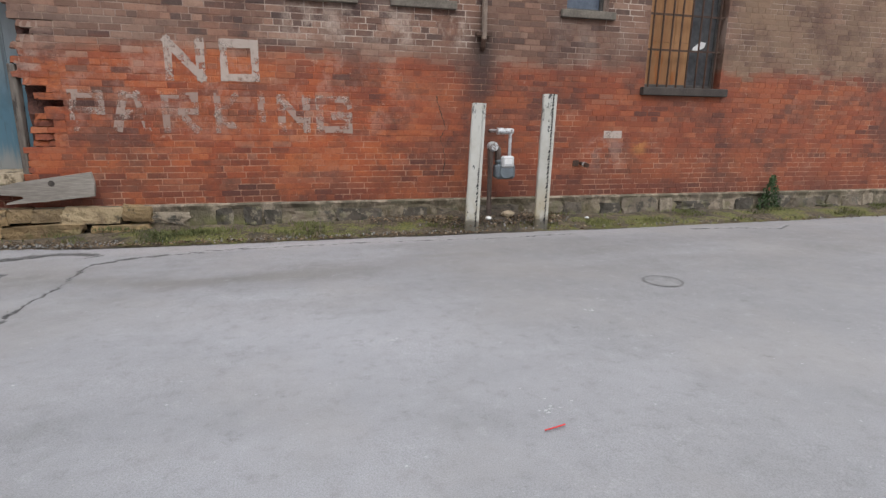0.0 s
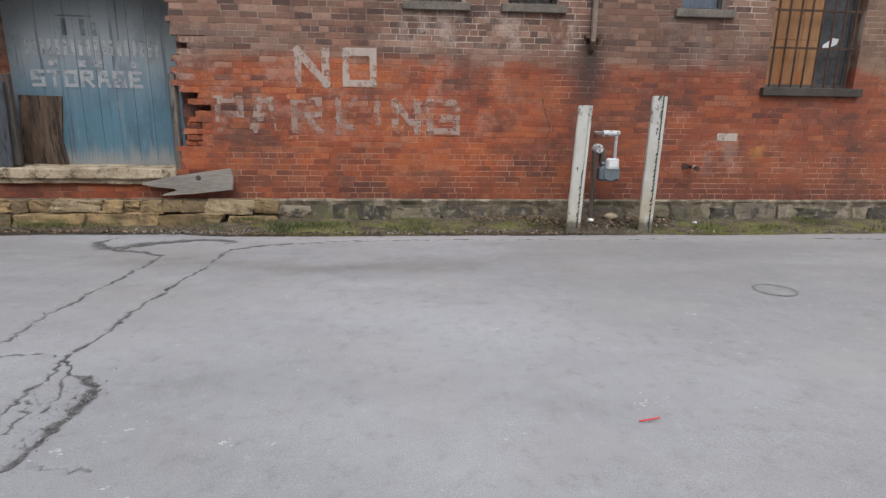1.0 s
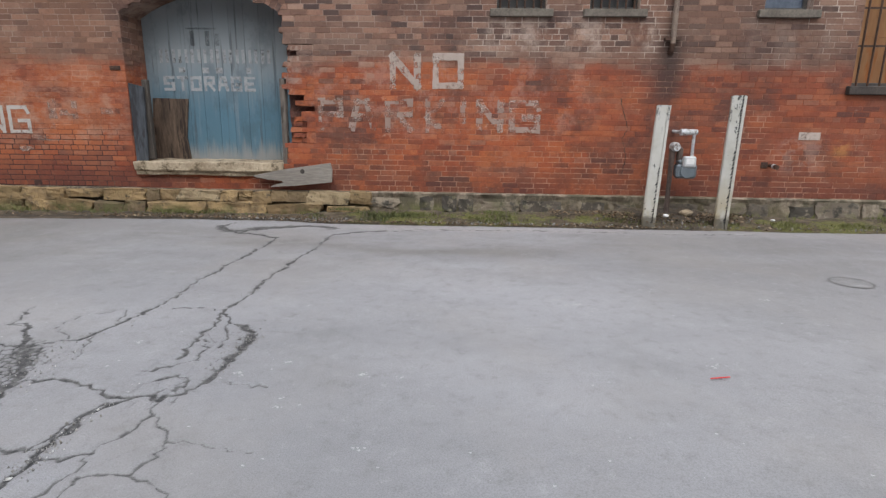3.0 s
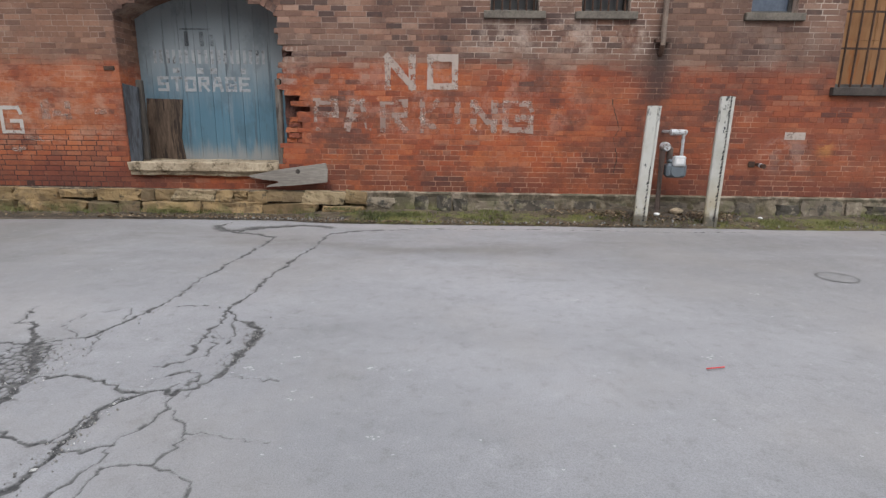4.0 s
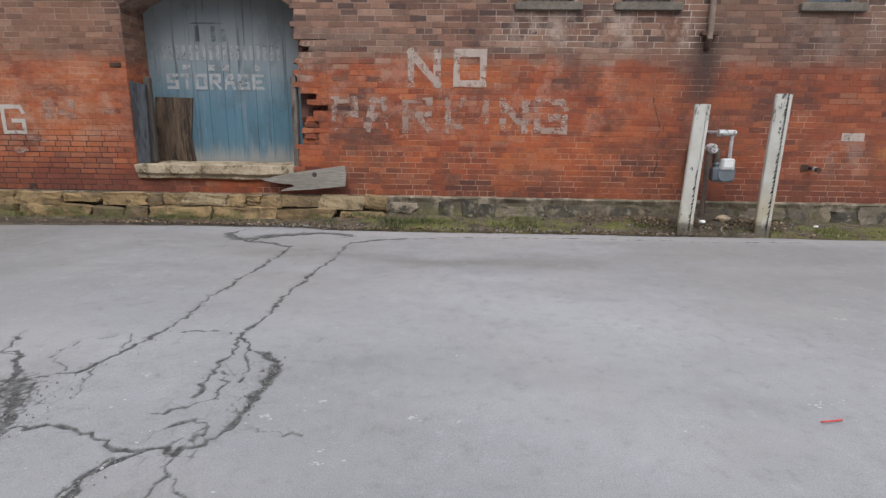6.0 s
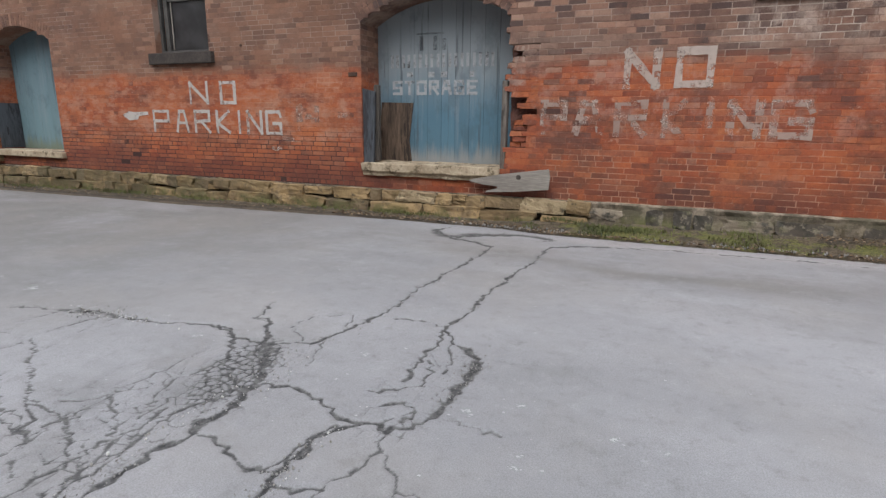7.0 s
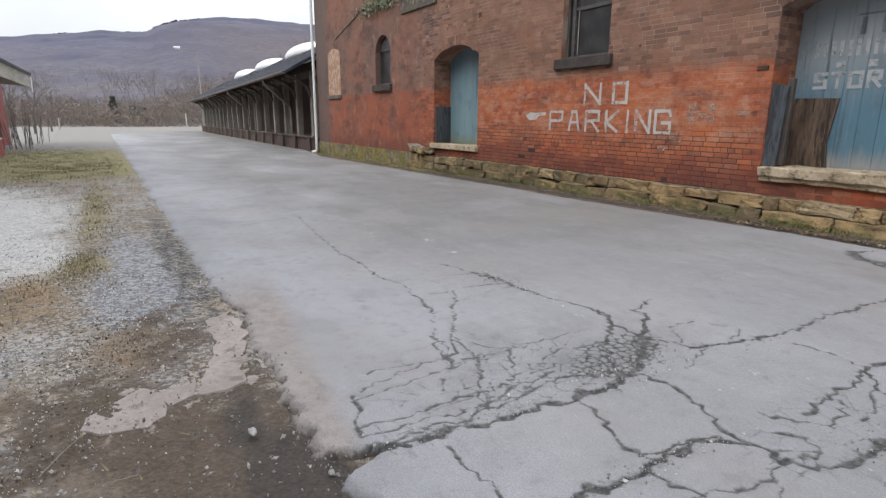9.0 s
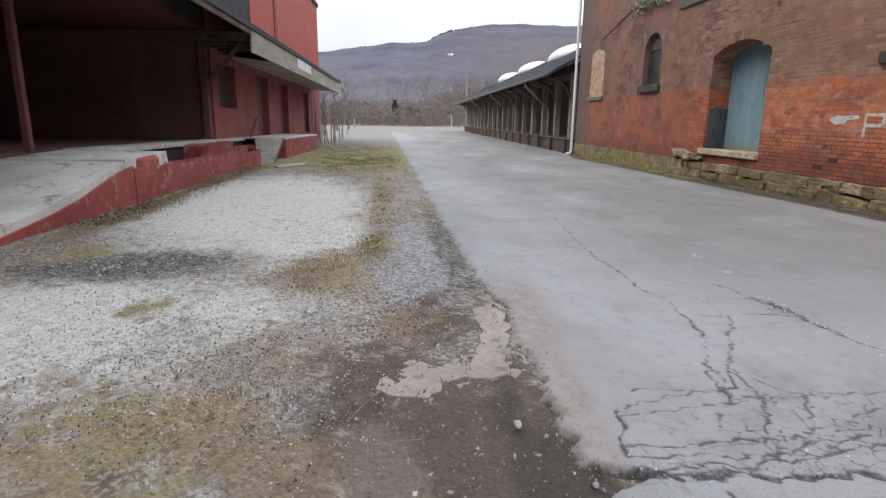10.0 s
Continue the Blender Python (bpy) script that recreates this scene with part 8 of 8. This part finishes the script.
sp("platform", box(-LEN, -0.05, 0.0, 8.0, -1.2, 0.46), M_SHEDWOOD, "brown boarded platform base")
x = -0.05
pl = bmesh.new()
while x > -LEN:
    bx(pl, x - 0.29, x, -0.03, -0.002, -0.8, 0.40 + random.uniform(-0.01, 0.01))
    x -= 0.30
sp("skirting", pl, M_SKIRT, "dark upright skirting boards")
sp("platform_edge", box(-LEN, -0.05, -0.10, 0.0, 0.41, 0.50, bevel=0.01), M_SHEDWOOD, "brown platform edge beam")
# wall colour carries the shade of the dark openings behind the posts
sp("inner_wall", box(-LEN, -0.05, 1.6, 1.8, 0.46, 4.0), M_SHEDDARK, "near-black wall behind the posts, shade put into its colour")
x, k = -0.9, 0
while x > -LEN + 0.3:
    pst = sp("post", box(x - 0.14, x + 0.14, 0.05, 0.31, 0.46, 3.15, bevel=0.012), M_SHEDPALE)
    if k % 3 == 1:
        sp("panel", box(x - 0.62, x - 0.3, 0.9, 0.98, 0.46, 3.2), M_SHEDPALE)
    sp("brace", tube(bmesh.new(), [(x, 0.06, 2.1), (x, -0.12, 2.5), (x, -0.42, 2.78), (x, -0.95, 2.95)], 0.065, 4), M_SHEDWOOD, parent=pst)
    sp("foot", box(x - 0.13, x + 0.13, -0.14, -0.101, -0.6, 0.46), M_DARKWOOD, parent=pst)
    x -= 2.45
    k += 1
sp("head_beam", box(-LEN, -0.05, 0.06, 0.26, 2.9, 3.15), M_SHEDWOOD)
rf = bmesh.new()
for y0, z0, y1, z1 in ((-1.15, 2.95, 2.5, 4.93), (6.15, 2.95, 2.5, 4.93)):
    vs = [rf.verts.new(p) for p in ((-LEN - 0.8, y0, z0), (-0.05, y0, z0), (-0.05, y1, z1), (-LEN - 0.8, y1, z1), (-LEN - 0.8, y0, z0 + 0.1), (-0.05, y0, z0 + 0.1), (-0.05, y1, z1 + 0.1), (-LEN - 0.8, y1, z1 + 0.1))]
    for q in ((0, 3, 2, 1), (4, 5, 6, 7), (0, 1, 5, 4), (1, 2, 6, 5), (2, 3, 7, 6), (3, 0, 4, 7)):
        rf.faces.new([vs[k] for k in q])
sp("roof", rf, M_SHEDROOF, "blue-grey slate roof")
k = 0
while k < 21:
    y = -0.88 + 0.17 * k
    sp("slate_course", box(-LEN - 0.8, -0.05, y, y + 0.17, 0, 0.012, Matrix.Translation((0, 0, 3.172 + (y + 0.95) * 0.542)) @ Matrix.Translation((0, y, 0)) @ Matrix.Rotation(math.atan(0.542) - 0.05, 4, "X") @ Matrix.Translation((0, -y, 0))), M_SHEDROOF)
    k += 1
sp("gutter", tube(bmesh.new(), [(-LEN - 0.8, -1.22, 2.97), (-0.05, -1.22, 2.97)], 0.065, 8), M_SHEDWOOD, "weathered gutter")
for x in (-4.2, -15.5, -27.0):
    sp("downspout", tube(bmesh.new(), [(x, -1.22, 2.92), (x, -1.16, 2.74), (x, -0.08, 1.78), (x, -0.02, 1.6), (x, -0.02, 0.5)], 0.045, 8), M_SHEDPALE, "pale cranked downspout")
for x in (-10.3, -19.8, -29.6):
    dome = bmesh.new()
    bmesh.ops.create_uvsphere(dome, u_segments=24, v_segments=12, radius=1.0)
    for v in dome.verts:
        v.co = Vector((x + v.co.x * 3.5, 2.7 + v.co.y * 1.15, 4.76 + max(v.co.z, -0.3) * 0.64))
    part("dome", dome, M_DOME, shed, "white rounded roof dome", smooth=True)


# ---------------------------------------------------------------- hills and woods
def build_hills():
    azs = np.radians(np.arange(-88, 88.01, 0.35))
    rs = np.concatenate([np.linspace(130, 700, 46), np.linspace(720, 1500, 12)])
    key = ((-88, 3.0), (-50, 4.6), (-20, 5.2), (-6.1, 5.85), (-4.2, 6.1), (0.1, 6.64), (2.9, 6.9), (4.2, 7.1), (5.1, 7.66), (6.7, 8.15), (8.65, 8.45), (11.1, 8.62), (14, 8.56), (17.6, 8.35), (26, 8.6), (50, 7.5), (88, 5.0))
    el = np.interp(np.degrees(azs), [a for a, _ in key], [e for _, e in key])
    A, R = np.meshgrid(azs, rs, indexing="ij")
    f = np.clip((R - 130) / 570, 0, 1)
    f = f * f * (3 - 2 * f) * 0.85 + 0.15 * f
    back = np.clip((R - 700) / 800, 0, 1)
    top = np.tan(np.radians(el))[:, None] * 664 + 1.3
    x, y = -R * np.cos(A), R * np.sin(A)
    fold = 0.05 * np.sin(A * 14 + R * 0.004) * f * (1 - f) * 4
    z = -0.6 + top * (f + fold * 0.3) * (1 - 0.4 * back)
    z += f * (2.2 * lumps(x, y, 0.022) + 1.0 * lumps(x, y, 0.06))
    co = np.stack([x.ravel(), y.ravel(), z.ravel()], 1)
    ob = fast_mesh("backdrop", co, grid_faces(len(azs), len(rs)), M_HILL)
    tagged(ob, "long wooded winter hillside in the distance", "hill", kind="structure")
    # tree tops along the skyline
    verts, faces = [], []
    for _ in range(5200):
        k = random.uniform(0.2, 0.75) * (len(azs) - 1)
        i = int(k)
        j = random.choice((42, 43, 44, 45, 46))
        p = Vector((x[i, j], y[i, j], z[i, j])).lerp(Vector((x[i + 1, j], y[i + 1, j], z[i + 1, j])), k - i)
        h, w = random.uniform(0.5, 2.2), random.uniform(1.0, 2.4)
        b = len(verts)
        verts += [p + Vector((0, -w, -1)), p + Vector((0, w, -1)), p + Vector((0, w * 0.5, h * 0.7)), p + Vector((0, 0, h)), p + Vector((0, -w * 0.6, h * 0.6))]
        faces.append((b, b + 1, b + 2, b + 3, b + 4))
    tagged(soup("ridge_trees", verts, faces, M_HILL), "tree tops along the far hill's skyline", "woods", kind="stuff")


build_hills()


def grow(segs, p, way, length, radius, depth, spread=0.55):
    """Branching limbs as a list of (start, end, radius, radius)."""
    q = p + way * length
    segs.append((p, q, radius, radius * 0.68))
    if depth == 0:
        return
    for _ in range(random.choice((2, 3, 3))):
        w = (way + Vector((random.gauss(0, spread), random.gauss(0, spread), random.gauss(0.12, spread * 0.6)))).normalized()
        grow(segs, q, w, length * random.uniform(0.6, 0.85), radius * 0.62, depth - 1, spread)


def limbs(segs, n=3):
    verts, faces = [], []
    for p, q, r0, r1 in segs:
        a = (q - p).to_track_quat("Z", "Y")
        b = len(verts)
        for c, r in ((p, r0), (q, r1)):
            verts += [c + a @ Vector((r * math.cos(6.2832 * k / n), r * math.sin(6.2832 * k / n), 0)) for k in range(n)]
        faces += [(b + k, b + (k + 1) % n, b + n + (k + 1) % n, b + n + k) for k in range(n)]
    return verts, faces


def bare_tree(x, y, z, height, label, bark=None):
    segs = []
    t = empty("bare_tree", label, "tree")
    trunk = height * 0.3
    part("trunk", tube(bmesh.new(), [(x, y, z - 0.2), (x + 0.1, y, z + trunk * 0.5), (x, y, z + trunk)], [height * 0.02, height * 0.016, height * 0.013], 7), bark or M_BARK, t)
    for _ in range(4):
        grow(segs, Vector((x, y, z + trunk * random.uniform(0.8, 1.0))), Vector((random.gauss(0, 0.4), random.gauss(0, 0.4), 1)).normalized(), height * 0.22, height * 0.009, 4)
    v, f = limbs(segs)
    soup("crown", v, f, M_TWIG, t)
    return t


def polar(az, r):
    return -r * math.cos(radians(az)), r * math.sin(radians(az))


for az, r, h in ((17.3, 80, 12.5), (19.5, 86, 13.5), (15.0, 100, 11.5), (13.2, 105, 10.0), (-5.4, 62, 5.5), (-4.2, 70, 5.0), (-7.5, 60, 6.0), (11.5, 95, 8.0)):
    X_, Y_ = polar(az, r)
    bare_tree(X_, Y_, fall(X_), h, "bare winter tree with grey twigs beyond the lane")
for az, r, h in ((6.2, 92, 6.5), (-3.6, 75, 4.5), (9.0, 95, 6)):
    X_, Y_ = polar(az, r)
    bare_tree(X_, Y_, fall(X_), h, "slim pale-barked bare tree beyond the lane", M_PALEBARK)


def far_woods():
    segs = []
    for _ in range(900):
        az, r = random.uniform(-40, 45), random.uniform(94, 190)
        x, y = polar(az, r)
        h = random.uniform(1.6, 3.6) if r < 115 else random.uniform(3.0, 8.0)
        if 8 < az < 22:
            h *= 1.45
        if (az < -9 or az > 24) and random.random() < 0.6:
            continue
        base = Vector((x, y, -0.6 + max(0.0, (r - 130) * 0.05)))
        for _ in range(3):
            grow(segs, base, Vector((random.gauss(0, 0.3), random.gauss(0, 0.3), 1)).normalized(), h * random.uniform(0.2, 0.4), h * 0.0042, 3, 0.55)
    for _ in range(420):
        az, r = random.uniform(-12, 24), random.uniform(170, 300)
        if random.random() > 0.25 + max(0.0, az + 4) / 20:
            continue
        x, y = polar(az, r)
        h = random.uniform(7.0, 12.0)
        base = Vector((x, y, -1.0 + (r - 130) * 0.085))
        for _ in range(2):
            grow(segs, base, Vector((random.gauss(0, 0.2), random.gauss(0, 0.2), 1)).normalized(), h * random.uniform(0.25, 0.4), h * 0.005, 3, 0.55)
    v, f = limbs(segs)
    tagged(soup("far_woods", v, f, M_TWIG), "brown leafless woods at the lane's end", "woods", kind="stuff")
    verts, faces = [], []
    for _ in range(95000):
        az, r = random.uniform(-13, 25), random.uniform(93, 165)
        x, y = polar(az, r)
        rise = min(max((az - 3.0) / 6.0, 0.0), 1.0)
        top = 2.6 + 2.0 * noise.noise(Vector((az * 0.55, r * 0.04, 0))) + 1.2 * noise.noise(Vector((az * 1.9, r * 0.1, 4))) + (r - 93) * (0.045 + 0.05 * rise) + 2.2 * rise
        z = -0.5 + max(top, 0.8) * random.random() ** 1.25
        s = random.uniform(0.12, 0.34)
        q = Euler((random.uniform(0, 6), random.uniform(0, 6), random.uniform(0, 6))).to_matrix()
        b = len(verts)
        verts += [Vector((x, y, z)) + q @ Vector(p) for p in ((-s, 0, 0), (0, -s * 0.22, 0), (s, 0, 0), (0, s * 0.22, 0))]
        faces.append((b, b + 1, b + 2, b + 3))
    tagged(soup("far_brush", verts, faces, M_BRUSH), "dense brown winter brush at the lane's end", "brush", kind="stuff")


far_woods()


def evergreen(x, y, z, h, w):
    t = empty("evergreen_tree", "dark evergreen tree standing among bare woods", "tree")
    part("trunk", tube(bmesh.new(), [(x, y, z - 0.2), (x, y, z + h * 0.9)], [h * 0.03, h * 0.006], 6), M_BARK, t)
    verts, faces = [], []
    for _ in range(900):
        f = random.random()
        r = w * (0.35 + 0.75 * math.sin(3.0 * (0.15 + 0.85 * (1 - f))) ) * (0.7 + 0.5 * noise.noise(Vector((f * 5, x, y)))) * math.sqrt(random.random())
        a = random.uniform(0, 6.283)
        c = Vector((x + r * math.cos(a), y + r * math.sin(a), z + h * (0.12 + 0.88 * f)))
        q = Euler((random.uniform(0, 6), random.uniform(0, 6), random.uniform(0, 6))).to_matrix()
        s, b = h * random.uniform(0.02, 0.045), len(verts)
        verts += [c + q @ Vector(p) for p in ((-s, 0, 0), (0, -s * 0.5, 0), (s, 0, 0), (0, s * 0.5, 0))]
        faces.append((b, b + 1, b + 2, b + 3))
    soup("crown", verts, faces, M_EVERGREEN, t)


for az, r, h, w in ((0.65, 110, 4.6, 0.9), (2.0, 112, 3.3, 1.0), (2.9, 112, 2.9, 1.3), (1.1, 108, 2.6, 0.7)):
    X_, Y_ = polar(az, r)
    evergreen(X_, Y_, -0.4, h, w)

lamp = empty("street_lamp", "tall slim street lamp on a pole far beyond the shed", "street lamp")
X_, Y_ = polar(7.6, 85)
part("pole", tube(bmesh.new(), [(X_, Y_, -0.6), (X_, Y_, 9.6)], [0.09, 0.06], 8), M_SHEDPALE, lamp)
X2, Y2 = polar(6.2, 84)
part("arm", tube(bmesh.new(), [(X_, Y_, 9.4), ((X_ + X2) / 2, (Y_ + Y2) / 2, 9.75), (X2, Y2, 9.8)], 0.03, 6), M_SHEDPALE, lamp)
part("head", tube(bmesh.new(), [(X2, Y2, 9.82), (X2 + 0.05, Y2 - 0.75, 9.86)], [0.2, 0.12], 8), M_DOME, lamp)

for az, r, w, h in ((-3.0, 185, 4.0, 3.4), (-2.1, 190, 3.0, 3.9), (-5.0, 190, 3, 3.6)):
    X_, Y_ = polar(az, r)
    hs = empty("far_house", "small white house far off among the trees", "house")
    part("wall", box(X_ - 2, X_ + 2, Y_ - w / 2, Y_ + w / 2, -1, h + 0.4), M_FARWALL, hs)
    part("roof", prism(bmesh.new(), [(X_ - 2.2, h + 0.4), (X_, h + 1.4), (X_ + 2.2, h + 0.4)], Y_ - w / 2 - 0.2, Y_ + w / 2 + 0.2), M_SHEDROOF, hs)

# dry stalks and saplings by the red building's end
segs_s = []
for _ in range(64):
    x, y = random.uniform(-42, -30), random.uniform(-6.2, -3.4)
    segs_s.append((Vector((x, y, -0.4)), Vector((x + random.gauss(0, 0.15), y + random.gauss(0, 0.15), random.uniform(1.2, 2.6))), 0.018, 0.008))
v_, f_ = limbs(segs_s, 4)
tagged(soup("dry_saplings", v_, f_, M_TWIG), "thin leafless saplings beside the red building", "saplings", kind="stuff")


# ---------------------------------------------------------------- single bricks of the wall
def brick_mesh(length, height):
    bm = bmesh.new()
    h, l, e = height / 2, length / 2, 0.0025
    rings = [[bm.verts.new((sx * (l - d), y, sz * (h - d))) for sx, sz in ((-1, -1), (1, -1), (1, 1), (-1, 1))] for y, d in ((0.0, e), (0.0018, 0.0), (0.022, 0.0))]
    bm.faces.new(rings[0])
    for a, b in zip(rings, rings[1:]):
        for k in range(4):
            bm.faces.new((a[k], b[k], b[(k + 1) % 4], a[(k + 1) % 4]))
    me = bpy.data.meshes.new("brick")
    bm.to_mesh(me)
    bm.free()
    me.materials.append(M_BRICK)
    return me


BRICK_KINDS = {}
for xa, xb, za, zb, front in BRICK_SINGLE:
    key = (round(xb - xa, 2), round(zb - za, 3))
    if key not in BRICK_KINDS:
        BRICK_KINDS[key] = brick_mesh(xb - xa, zb - za)
    ob_ = new("brick", BRICK_KINDS[key])
    ob_.parent = wall_north
    ob_.matrix_world = pose((xa + xb) / 2, front, (za + zb) / 2, random.uniform(-0.4, 0.4), random.uniform(-0.25, 0.25), random.uniform(-0.3, 0.3))
